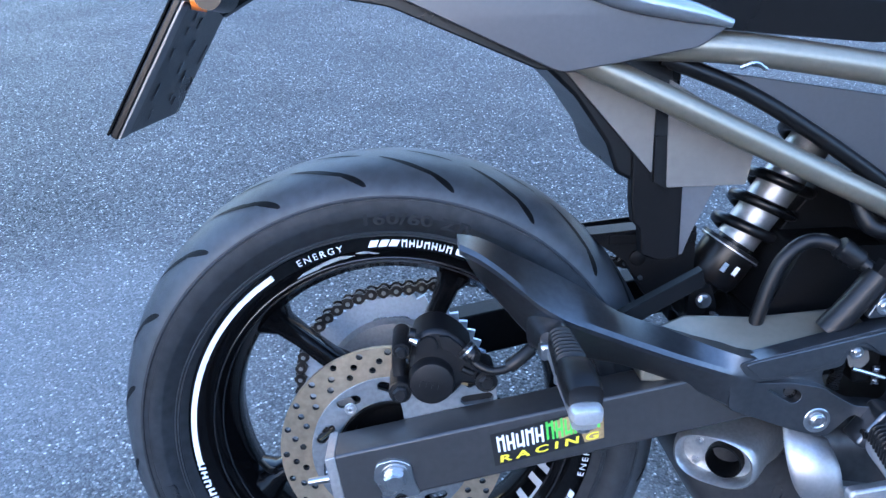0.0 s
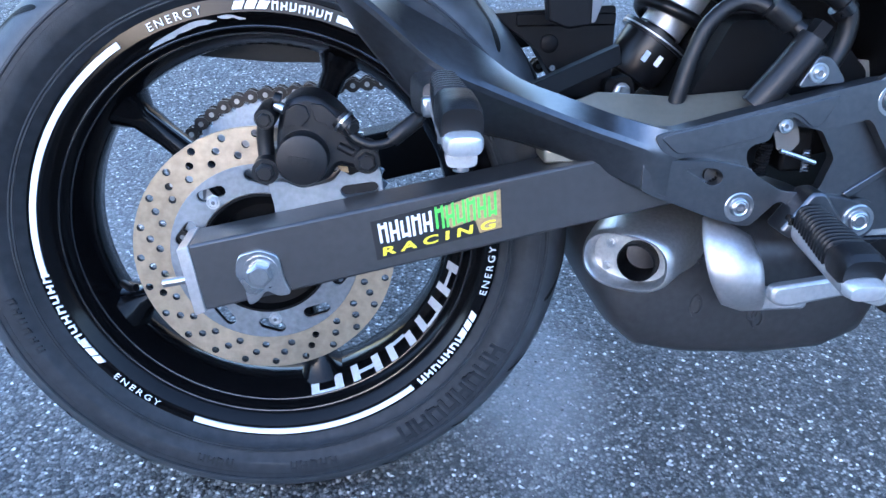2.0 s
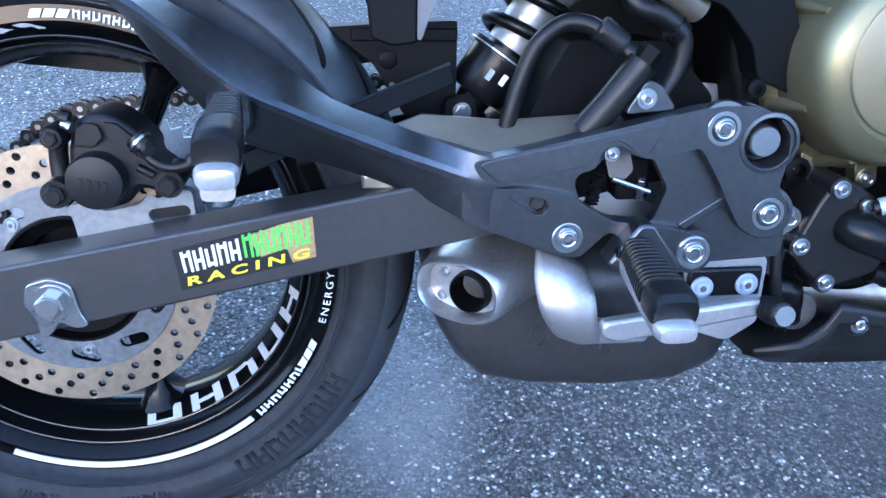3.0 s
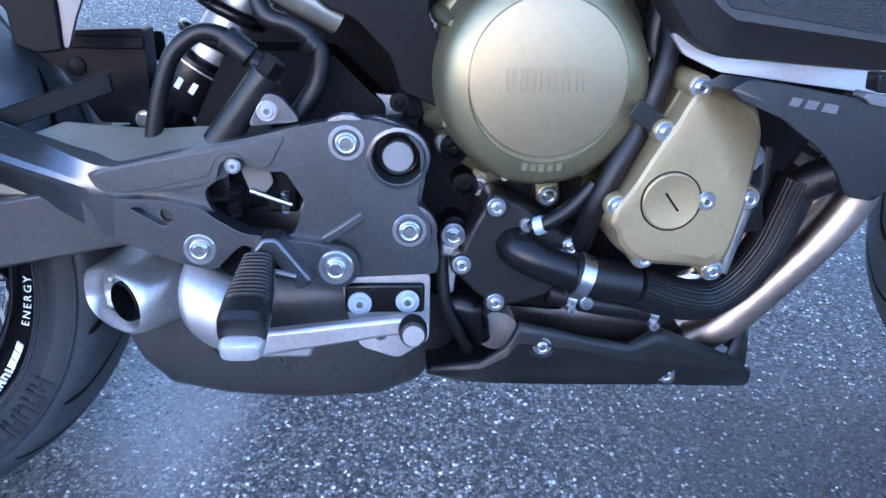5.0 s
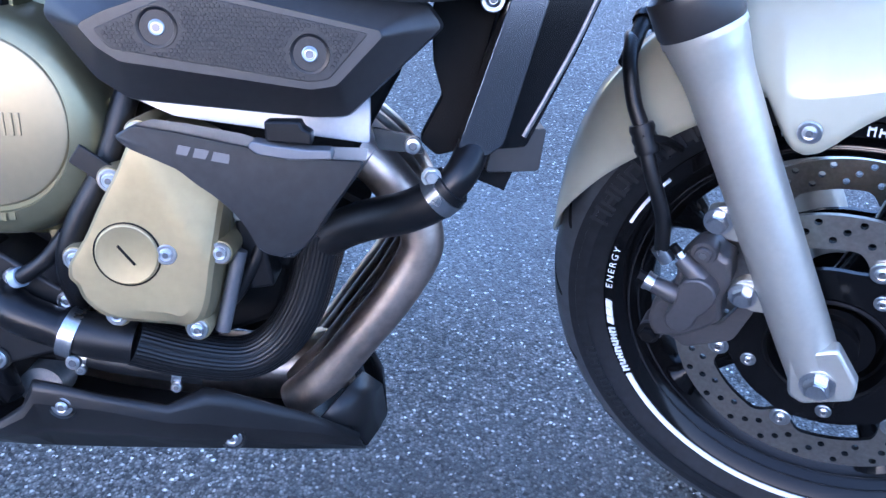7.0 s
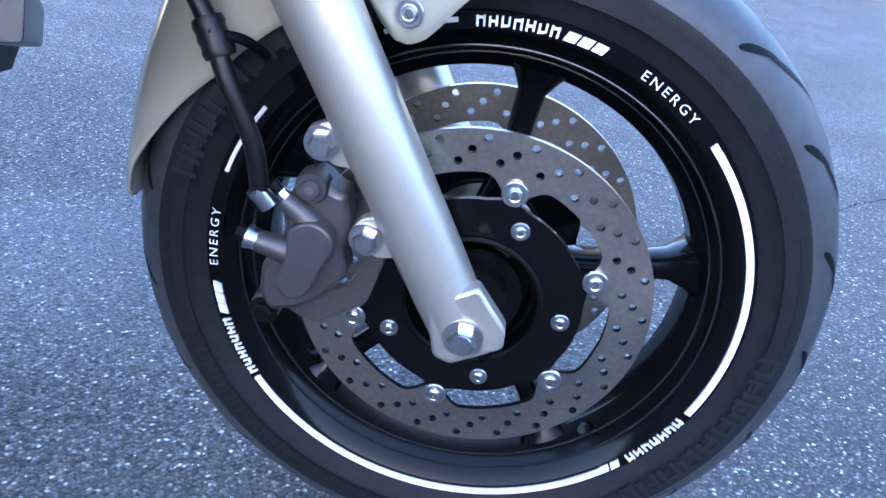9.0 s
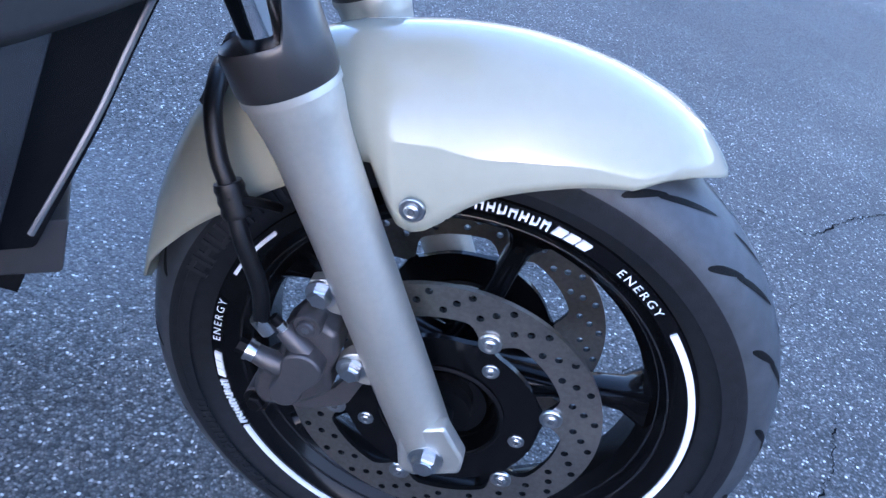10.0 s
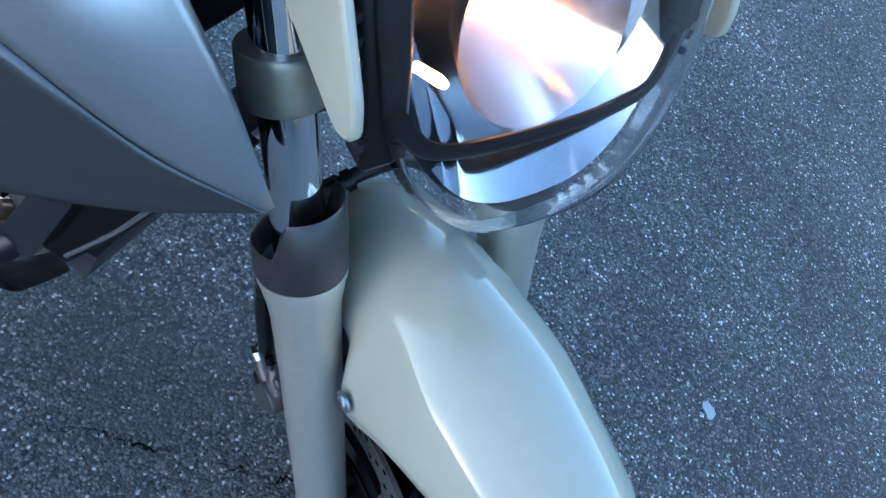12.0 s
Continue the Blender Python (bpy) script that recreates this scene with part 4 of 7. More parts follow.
part("upper_rail", plate(rounded(upper_rail, 0.006), [circle(0.5892, 0.4485, 0.0215, 28)], -0.190, -0.175), HANGER, hanger, "raised bevelled rail round the pivot", bevel=0.0035)
lower_rail = [(0.335, 0.414), (0.395, 0.412), (0.430, 0.404), (0.438, 0.397), (0.461, 0.383), (0.486, 0.380), (0.527, 0.373), (0.540, 0.367), (0.547, 0.353), (0.546, 0.340), (0.532, 0.334), (0.516, 0.337), (0.495, 0.346), (0.467, 0.371), (0.462, 0.373), (0.457, 0.371), (0.437, 0.351), (0.425, 0.352), (0.402, 0.359), (0.335, 0.386)]
part("lower_rail", plate(rounded(lower_rail, 0.006), [rounded([(0.371, 0.4055), (0.388, 0.4055), (0.402, 0.4045), (0.4075, 0.398), (0.405, 0.391), (0.397, 0.389), (0.388, 0.395)], 0.004)], -0.188, -0.175), HANGER, hanger, "raised lower rail", bevel=0.003)
part("hole_wall", lathe([(0.0066, -0.179), (0.0064, -0.160), (0.0004, -0.160)], 16, None, False, (0.400, 0, 0.397)), SOOT_SHADE, hanger)


def arm_loop(x, top, ridge, low, f=0.0, d=0.0):
    """One station of the arm: an upper face towards the sky and an outer face below its spine."""
    return [(x, -0.140 + d, top - 0.004), (x, -0.150 - 0.0375 * f + d, top), (x, -0.186 - 0.0030 * f + d, ridge + 0.0045), (x, -0.1905 + 0.0010 * f + d, ridge), (x, -0.189 - 0.0002 * f + d, ridge - 0.005), (x, -0.160 - 0.0285 * f + d, low + 0.003), (x, -0.154 - 0.028 * f + d, low), (x, -0.142 + d, low + 0.005)]


stations = [arm_loop(*q) for q in ((0.075, 0.5660, 0.5625, 0.5560), (0.090, 0.5635, 0.5545, 0.5280), (0.106, 0.5570, 0.5430, 0.5060), (0.120, 0.5490, 0.5310, 0.4880), (0.134, 0.5415, 0.5185, 0.4700), (0.149, 0.5335, 0.5050, 0.4550), (0.173, 0.5200, 0.4890, 0.4400), (0.200, 0.5030, 0.4770, 0.4320), (0.233, 0.4790, 0.4630, 0.4240), (0.280, 0.4610, 0.4440, 0.4070, 0.15), (0.309, 0.4510, 0.4335, 0.3965, 0.5), (0.335, 0.4440, 0.4240, 0.3860, 0.85), (0.352, 0.4400, 0.4180, 0.3800, 1.0), (0.366, 0.4390, 0.4130, 0.3780, 1.0, 0.004), (0.390, 0.4380, 0.4120, 0.3760, 1.0, 0.022))]
part("hanger_arm", rings([list(r) for r in zip(*[spline(c, 3) for c in zip(*stations)])]), HANGER, hanger, "faceted arm with a sharp spine", sharp=14)


def box_loop(x, y, z, hx, hz, k=0.55):
    """A soft-cornered upright section across y."""
    return [(x + hx * math.copysign(abs(math.cos(a)) ** k, math.cos(a)), y, z + hz * math.copysign(abs(math.sin(a)) ** k, math.sin(a))) for a in [2 * math.pi * i / 24 for i in range(24)]]


part("footrest_boss", rings([box_loop(0.156, -0.172, 0.474, 0.018, 0.020), box_loop(0.158, -0.192, 0.475, 0.016, 0.015), box_loop(0.160, -0.208, 0.476, 0.014, 0.010)]), HANGER, hanger, "tapered boss of the folding footrest", sharp=30)
part("inset_pad", plate(rounded([(0.347, 0.4335), (0.358, 0.4370), (0.497, 0.4660), (0.500, 0.4650), (0.488, 0.4430), (0.484, 0.4400), (0.478, 0.4400), (0.466, 0.4500), (0.456, 0.4530), (0.4445, 0.4470), (0.4385, 0.4330), (0.382, 0.4195), (0.363, 0.4190)], 0.004), [], -0.1912, -0.187), HANGER, hanger, "smooth inset pad", bevel=0.0008)
part("step", plate(rounded([(0.524, 0.376), (0.530, 0.370), (0.566, 0.395), (0.562, 0.401)], 0.002), [], -0.1800, -0.175), HANGER, hanger, bevel=0.0018)
part("boss", lathe([(0.0265, -0.186), (0.0255, -0.1910), (0.0225, -0.1915), (0.0208, -0.184), (0.0202, -0.168)], 40, None, False, (0.5892, 0, 0.4485)), HANGER, hanger)
part("boss", lathe([(0.0235, -0.184), (0.0225, -0.189), (0.0185, -0.1895), (0.018, -0.184), (0.001, -0.184)], 40, None, False, (0.599, 0, 0.387)), HANGER, hanger)
part("boss", lathe([(0.0235, -0.184), (0.0225, -0.189), (0.0185, -0.1895), (0.018, -0.184), (0.001, -0.184)], 40, None, False, (0.548, 0, 0.461)), HANGER, hanger)
part("boss", lathe([(0.020, -0.184), (0.0195, -0.187), (0.001, -0.187)], 32, None, False, (0.537, 0, 0.353)), HANGER, hanger)
part("pivot_cover", lathe([(0.0215, -0.160), (0.0200, -0.171), (0.0175, -0.173), (0.0145, -0.172), (0.0140, -0.165), (0.001, -0.165)], 40, None, False, (0.5892, 0, 0.4485)), PLASTIC, hanger)
part("pivot_end", lathe([(0.0135, -0.172), (0.0135, -0.1825), (0.0122, -0.1840), (0.0004, -0.1840)], 32, None, False, (0.5892, 0, 0.4485)), STEEL, hanger, "bright round swingarm pivot end")
for x, z, r in ((0.548, 0.461, 0.0150), (0.599, 0.387, 0.0150), (0.537, 0.353, 0.0150)):
    bolt(x, -0.187, z, r, hanger, style="flange", turn=x * 9)
bolt(0.425, -0.186, 0.369, 0.0135, hanger, style="flange")
bolt(0.457, -0.1865, 0.4405, 0.0065, hanger, style="flange")
part("triangle_bracket", plate(rounded([(0.468, 0.470), (0.484, 0.498), (0.496, 0.495), (0.512, 0.474)], 0.006), [], -0.176, -0.168), HANGER, hanger, bevel=0.0015)
bolt(0.485, -0.176, 0.483, 0.0085, hanger, style="flange")

# switch and spring behind the window
part("switch_body", block(0.490, -0.140, 0.410, 0.030, 0.03, 0.04), SOOT_SHADE, hanger, bevel=0.004)
part("switch_bracket", plate(rounded([(0.456, 0.440), (0.479, 0.442), (0.485, 0.420), (0.477, 0.411), (0.465, 0.413)], 0.003), [], -0.1645, -0.162), GREYP, hanger, "pale switch bracket")
part("spring", tube([(0.455 + 0.0055 * math.cos(i * 1.2) - 0.00008 * i, -0.163 + 0.0055 * math.sin(i * 1.2), 0.420 - 0.0005 * i) for i in range(60)], 0.0013, 6, per=1), SOOT_SHADE, hanger)
part("spring_hook", tube([(0.466, -0.168, 0.414), (0.484, -0.169, 0.408), (0.500, -0.168, 0.402)], 0.0022, 8), STEEL, hanger)
part("spring", tube([(0.494 + 0.003 * math.cos(i * 1.2), -0.163 + 0.003 * math.sin(i * 1.2), 0.412 - 0.0005 * i) for i in range(40)], 0.0009, 6, per=1), STEEL, hanger)


def footrest(name, base, tip, width, label, ribs, tall=0.0135, part_ribbed=0.68):
    """A rubber-topped folding footrest from base to tip."""
    b, t = Vector(base), Vector(tip)
    d = (t - b).normalized()
    side = Vector((0, 0, 1)).cross(d).normalized()
    up = d.cross(side)
    loops = []
    n = ribs * 3
    for i in range(n + 6):
        ribbed = i <= n
        s = part_ribbed * i / n if ribbed else part_ribbed + (1 - part_ribbed) * (i - n) / 5
        crest = i % 3 != 0
        w = width * (0.70 + 0.30 * min(1, s * 1.6)) * (1.0 if crest or not ribbed else 0.93) * (1 if s < 0.99 else 0.94)
        h = tall * ((1.0 if crest else 0.76) if ribbed else (1.12 if s < 0.97 else 0.85))
        loops.append([b + (t - b) * s + side * w * 0.5 * math.copysign(abs(math.cos(a)) ** 0.6, math.cos(a)) + up * (h * math.copysign(abs(math.sin(a)) ** 0.6, math.sin(a)) + 0.004) for a in [2 * math.pi * k / 20 for k in range(20)]])
    peg = part(name, rings(loops), HOSE, M, label, sharp=28)
    under = []
    for s, w, h in ((-0.12, 0.5, 0.010), (0.1, 0.8, 0.009), (0.7, 0.92, 0.008), (1.0, 0.90, 0.009), (1.06, 0.74, 0.007)):
        under.append([b + (t - b) * s + side * w * width * 0.5 * math.copysign(abs(math.cos(a)) ** 0.5, math.cos(a)) + up * (h * math.sin(a) - 0.008) for a in [2 * math.pi * k / 16 for k in range(16)]])
    part("alloy_base", rings(under), ALLOY, peg, "polished alloy footrest base")
    cap = [[t + d * s + side * width * w * 0.5 * math.copysign(abs(math.cos(a)) ** 0.6, math.cos(a)) + up * (0.0085 * w * math.copysign(abs(math.sin(a)) ** 0.6, math.sin(a)) - 0.007) for a in [2 * math.pi * k / 20 for k in range(20)]] for s, w in ((-0.004, 0.88), (0.005, 0.90), (0.011, 0.76), (0.012, 0.4))]
    part("end_cap", rings(cap), POLISHED, peg, "bright metal end cap")
    return peg


rider = footrest("rider_footrest", (0.477, -0.200, 0.361), (0.4775, -0.288, 0.345), 0.036, "ribbed black rubber rider footrest", 12)
part("footrest_mount", plate(rounded([(0.455, 0.352), (0.480, 0.386), (0.492, 0.386), (0.520, 0.348), (0.508, 0.340), (0.488, 0.366), (0.466, 0.344)], 0.004), [], -0.208, -0.180), HANGER, hanger, bevel=0.003)
part("footrest_pin", tube([(0.462, -0.205, 0.362), (0.506, -0.205, 0.352)], 0.005, 12, per=1), SATIN, hanger)
pillion = footrest("pillion_footrest", (0.161, -0.212, 0.4810), (0.1655, -0.306, 0.4710), 0.030, "folded black rubber pillion footrest with alloy end", 8, 0.0135, 0.50)
part("hinge_lug", rings([box_loop(0.1645, -0.292, 0.4535, 0.010, 0.006), box_loop(0.1650, -0.306, 0.4525, 0.0105, 0.006)]), ALLOY, pillion, sharp=30)
part("stop_bolt", tube([(0.1650, -0.300, 0.449), (0.1650, -0.300, 0.443)], 0.0055, 12, per=1), STEEL, pillion)
part("footrest_mount", block(0.152, -0.206, 0.468, 0.014, 0.020, 0.016), STEEL, hanger, bevel=0.003)
part("footrest_pin", lathe([(0.004, -0.02), (0.004, 0.02)], 10, None, True, (0, 0, 0)), STEEL, pillion, at=Matrix.Translation((0.160, -0.215, 0.462)) @ Matrix.Rotation(radians(90), 4, "X"))

pedal = part("brake_pedal", plate(rounded([(0.455, 0.300), (0.470, 0.302), (0.590, 0.316), (0.604, 0.314), (0.604, 0.300), (0.588, 0.300), (0.470, 0.280), (0.455, 0.285)], 0.006), [], -0.203, -0.190), ALLOY, M, "cast alloy rear brake pedal", bevel=0.003)
part("toe_rubber", tube([(0.602, -0.194, 0.306), (0.602, -0.208, 0.309), (0.602, -0.224, 0.3125)], [0.0095, 0.0115, 0.0105], 16, per=8, wave=lambda i: 0.08 * (i % 2)), HOSE, pedal, "ribbed black toe rubber")
part("toe_end", tube([(0.602, -0.223, 0.3125), (0.602, -0.229, 0.3135)], 0.0088, 16, per=1), STEEL, pedal)

# ---- silencer and its brackets ----
def silencer_loop(x, zt, zb, half, k=0.5):
    zc, h = (zt + zb) / 2, (zt - zb) / 2
    return [(x, half * math.copysign(abs(math.cos(a)) ** k, math.cos(a)), zc + h * math.copysign(abs(math.sin(a)) ** k, math.sin(a))) for a in [2 * math.pi * i / 40 for i in range(40)]]


muffler = part("silencer", rings([silencer_loop(*q) for q in ((0.318, 0.340, 0.285, 0.085), (0.326, 0.352, 0.245, 0.110), (0.345, 0.352, 0.210, 0.122), (0.370, 0.350, 0.186, 0.126), (0.42, 0.345, 0.174, 0.127), (0.50, 0.338, 0.168, 0.127), (0.57, 0.328, 0.172, 0.125), (0.61, 0.315, 0.186, 0.115), (0.635, 0.300, 0.212, 0.095), (0.66, 0.285, 0.235, 0.07))]), MUFFLER, M, "matt black underslung silencer box", sharp=50)
TIPN, TIPC = Vector((-0.60, -0.80, 0.0)), Vector((0.337, -0.148, 0.3085))
TIPS = Vector((0.80, -0.60, 0))


def tip_loop(along, w, h, lift=0.0, k=0.8, shift=0.0):
    c = TIPC - TIPN * along + Vector((0, 0, lift)) + TIPS * shift
    return [c + TIPS * w * math.copysign(abs(math.cos(a)) ** k, math.cos(a)) + Vector((0, 0, h * math.copysign(abs(math.sin(a)) ** k, math.sin(a)))) for a in [2 * math.pi * i / 48 for i in range(48)]]


part("tailpipe", rings([tip_loop(0.075, 0.047, 0.037, 0.006, 0.8, 0.01), tip_loop(0.045, 0.048, 0.036, 0.004), tip_loop(0.008, 0.0445, 0.031), tip_loop(0.0, 0.0425, 0.0295), tip_loop(-0.002, 0.040, 0.027), tip_loop(0.002, 0.037, 0.0242), tip_loop(0.014, 0.0355, 0.0230), [TIPC - TIPN * 0.014 + TIPS * (0.009 + 0.0180 * math.cos(a)) + Vector((0, 0, -0.001 + 0.0180 * math.sin(a))) for a in [2 * math.pi * i / 48 for i in range(48)]]], True, False), BRUSHED, muffler, "oval brushed steel tailpipe end", sharp=50)
part("outlet", rings([[TIPC - TIPN * s + TIPS * (0.009 + r * math.cos(a)) + Vector((0, 0, -0.001 + r * math.sin(a))) for a in [2 * math.pi * i / 28 for i in range(28)]] for s, r in ((0.014, 0.0195), (0.004, 0.0188), (0.003, 0.0172), (0.10, 0.0165))], True, False), SOOT_SHADE, muffler, "sooty round outlet pipe")
# near-black disc in the pipe: the depth's shade is put into its colour
part("outlet_dark", rings([[TIPC - TIPN * 0.095 + TIPS * (0.009 + r * math.cos(a)) + Vector((0, 0, -0.001 + r * math.sin(a))) for a in [2 * math.pi * i / 20 for i in range(20)]] for r in (0.017, 0.001)], True, False), SOOT_SHADE, muffler)
for dz in (0.011, -0.013):
    q = TIPC - TIPN * 0.012 + TIPS * (-0.022 + (0.003 if dz > 0 else 0)) + Vector((0, 0, dz))
    bolt(q.x, q.y, q.z, 0.0034, muffler, STEEL, "hex", facing=Matrix.Rotation(math.atan2(TIPN.y, TIPN.x) + math.pi / 2, 4, "Z"))
shield_plate = part("heat_shield", skin([[(0.406, -0.150, 0.351), (0.428, -0.156, 0.345), (0.449, -0.158, 0.333)], [(0.402, -0.168, 0.330), (0.428, -0.180, 0.324), (0.452, -0.182, 0.316)], [(0.406, -0.178, 0.304), (0.430, -0.186, 0.298), (0.456, -0.186, 0.292)], [(0.420, -0.172, 0.280), (0.440, -0.178, 0.276), (0.462, -0.178, 0.274)], [(0.432, -0.158, 0.266), (0.448, -0.163, 0.262), (0.466, -0.164, 0.262)]], 4), ALLOY, muffler, "pale bent alloy silencer shield", sharp=60)
md = shield_plate.modifiers.new("thickness", "SOLIDIFY")
md.thickness, md.offset = 0.004, 0
part("shield_foot", plate(rounded([(0.440, 0.284), (0.458, 0.283), (0.514, 0.272), (0.512, 0.259), (0.446, 0.259), (0.436, 0.268)], 0.005), [], -0.166, -0.150), ALLOY, muffler, bevel=0.003)
for x, z in ((0.395, 0.300), (0.421, 0.306), (0.421, 0.249), (0.481, 0.241), (0.487, 0.232)):
    part("dimple", rings([[(x + r * math.cos(a) * 0.55, y, z + r * math.sin(a)) for a in [2 * math.pi * i / 16 for i in range(16)]] for r, y in ((0.013, -0.124), (0.012, -0.1275), (0.008, -0.128), (0.0075, -0.1255), (0.001, -0.1255))], True, False), MUFFLER, muffler)
part("hanger_plate", plate(rounded([(0.540, 0.336), (0.618, 0.340), (0.618, 0.275), (0.590, 0.256), (0.556, 0.268), (0.545, 0.300)], 0.006), [circle(0.574, 0.279, 0.005, 12)], -0.162, -0.156), ALLOY, muffler, "tan-stained alloy bracket", bevel=0.0015)
part("rubber_block", block(0.578, -0.164, 0.318, 0.070, 0.006, 0.028), PLASTIC, muffler, bevel=0.003)
for x, z in ((0.556, 0.314), (0.598, 0.316)):
    bolt(x, -0.167, z, 0.0105, muffler, SPROCKET, "flange")
part("front_pipe", tube([(0.64, 0.0, 0.262), (0.75, 0.0, 0.235), (0.88, 0.0, 0.225), (0.95, 0, 0.24)], 0.035, 20), HEADER, muffler)

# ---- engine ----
# case and ribs are near-black; shade behind the covers is in their colour
case = part("crankcase", plate(rounded([(0.600, 0.300), (0.600, 0.440), (0.580, 0.520), (0.605, 0.640), (0.78, 0.690), (0.90, 0.640), (0.945, 0.520), (0.915, 0.385), (0.90, 0.330), (0.75, 0.275), (0.66, 0.285)], 0.015), [], -0.108, 0.12), SOOT_SHADE, M, "near-black engine crankcase, shade put into its colour", bevel=0.006)
part("cylinder_block", block(0.905, -0.01, 0.50, 0.13, 0.25, 0.20, Matrix.Rotation(radians(28), 4, "Y")), SOOT_SHADE, case, bevel=0.006)
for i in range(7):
    part("cooling_rib", block(0.925 + 0.008 * i, -0.025, 0.375 + 0.018 * i, 0.050, 0.17, 0.006, Matrix.Rotation(radians(28), 4, "Y")), SOOT_SHADE, case)
CC = (0.7055, 0, 0.5095)
bm = lathe([(0.100, -0.100), (0.100, -0.119), (0.0965, -0.123), (0.0900, -0.126), (0.0880, -0.145), (0.0855, -0.166), (0.0815, -0.179), (0.075, -0.1855), (0.0625, -0.1885), (0.0615, -0.1870), (0.001, -0.1870)], 96, None, False, CC)
clutch = part("clutch_cover", bm, GOLD, M, "round bronze-green clutch cover", sharp=50)
part("cover_face", lathe([(0.0630, -0.1875), (0.0620, -0.1892), (0.0602, -0.1899), (0.001, -0.1899)], 96, None, False, (0.7055, 0, 0.5150)), GOLD2, clutch, "smooth pale gold disc on the cover")
for x, z in ((0.658, 0.602), (0.7234, 0.611), (0.617, 0.549), (0.613, 0.496), (0.632, 0.4475), (0.6613, 0.409), (0.725, 0.400), (0.779, 0.592), (0.801, 0.531)):
    a = math.atan2(z - CC[2], x - CC[0])
    r = math.hypot(x - CC[0], z - CC[2])
    own = lathe([(0.0108, -0.100), (0.0108, -0.1215), (0.0098, -0.123), (0.001, -0.123)], 24, None, False, (x, 0, z))
    block(CC[0] + (r - 0.012) * math.cos(a), -0.112, CC[2] + (r - 0.012) * math.sin(a), 0.024, 0.021, 0.022, Matrix.Rotation(-a, 4, "Y"), own)
    part("lug", own, GOLD, clutch, bevel=0.0015)
    bolt(x, -0.1235, z, 0.0085, clutch, style="flange")
for a in (12, 48, 108, 150, 205, 252, 300, 335):
    x, z = CC[0] + 0.0895 * math.cos(radians(a)), CC[2] + 0.0895 * math.sin(radians(a))
    part("rib", tube([(CC[0] + r * math.cos(radians(a)), y, CC[2] + r * math.sin(radians(a))) for r, y in ((0.0955, -0.121), (0.0900, -0.140), (0.0855, -0.162))], [0.0085, 0.0065, 0.003], 12), GOLD, clutch)
for i in range(6):
    x = 0.6725 + 0.0110 * i
    part("raised_mark", block(x + 0.001, -0.1903, 0.5142, 0.0026, 0.0014, 0.0165), GOLD2, clutch, bevel=0.0003)
    part("raised_mark", block(x + 0.0060, -0.1903, 0.5142, 0.0026, 0.0014, 0.0165), GOLD2, clutch, bevel=0.0003)
for i in range(5):
    part("raised_mark", block(0.6905 + 0.0070 * i, -0.1880, 0.4440 + 0.0002 * (i - 2) ** 2, 0.0046, 0.0016, 0.006), GOLD, clutch)
cap = part("oil_filler_cap", lathe([(0.0235, -0.12), (0.0235, -0.155), (0.0225, -0.160), (0.0195, -0.162), (0.0190, -0.166), (0.001, -0.166)], 36, None, False, (0.697, 0, 0.5995)), PLASTIC, clutch, "black slotted oil filler cap")
part("grip_bar", block(0.697, -0.168, 0.5995, 0.036, 0.007, 0.009, Matrix.Rotation(radians(-35), 4, "Y")), PLASTIC, cap, bevel=0.0015)
part("filler_neck", lathe([(0.0285, -0.10), (0.0285, -0.150), (0.0265, -0.153), (0.0240, -0.153), (0.0238, -0.14)], 36, None, False, (0.697, 0, 0.598)), GOLD, clutch)

# alternator-side cover
so = [(0.815, 0.512), (0.805, 0.491), (0.798, 0.479), (0.787, 0.460), (0.776, 0.438), (0.768, 0.425), (0.758, 0.412), (0.757, 0.399), (0.763, 0.394), (0.766, 0.382), (0.778, 0.369), (0.793, 0.362), (0.839, 0.358), (0.851, 0.353), (0.862, 0.364), (0.868, 0.380), (0.875, 0.421), (0.880, 0.451), (0.884, 0.475), (0.880, 0.492), (0.862, 0.506), (0.840, 0.514), (0.828, 0.516)]
pickup = part("timing_cover", plate(rounded(so, 0.010), [], -0.185, -0.10), TAN, M, "angular bronze-green timing cover", bevel=0.006)


ro = rounded(so, 0.010)
def crown(x, z, y):
    """The cover's face: flat behind, falling away past an oblique crease."""
    return y + max(0.0, (x - 0.846) * 0.88 + (z - 0.455) * 0.47) * 0.30 + max(0.0, (0.372 - z)) * 0.5


part("crowned_face", rings([[(x, crown(x, z, y), z) for x, z in inset(ro, q)] for q, y in ((0.012, -0.184), (0.03, -0.197), (0.07, -0.2045), (0.13, -0.2070), (0.24, -0.2075), (0.36, -0.2075), (0.48, -0.2075), (0.60, -0.2075), (0.72, -0.2075), (0.84, -0.2075), (0.96, -0.2075))]), TAN, pickup, sharp=12)
plug = part("inspection_plug", lathe([(0.0232, -0.205), (0.0232, -0.2092), (0.0220, -0.2098), (0.0205, -0.2094), (0.001, -0.2094)], 48, None, False, (0.8075, 0, 0.4225)), TAN, pickup, "round slotted gold plug")
part("plug_ring", lathe([(0.0250, -0.204), (0.0250, -0.2080), (0.0240, -0.2085), (0.0236, -0.206)], 48, None, False, (0.8075, 0, 0.4225)), SOOT_SHADE, pickup)
part("slot_mark", block(0.8075, -0.2098, 0.4225, 0.0018, 0.0008, 0.019, Matrix.Rotation(radians(-38), 4, "Y")), SOOT_SHADE, plug)
bolt(0.836, -0.2075, 0.4230, 0.0078, pickup, style="flange")
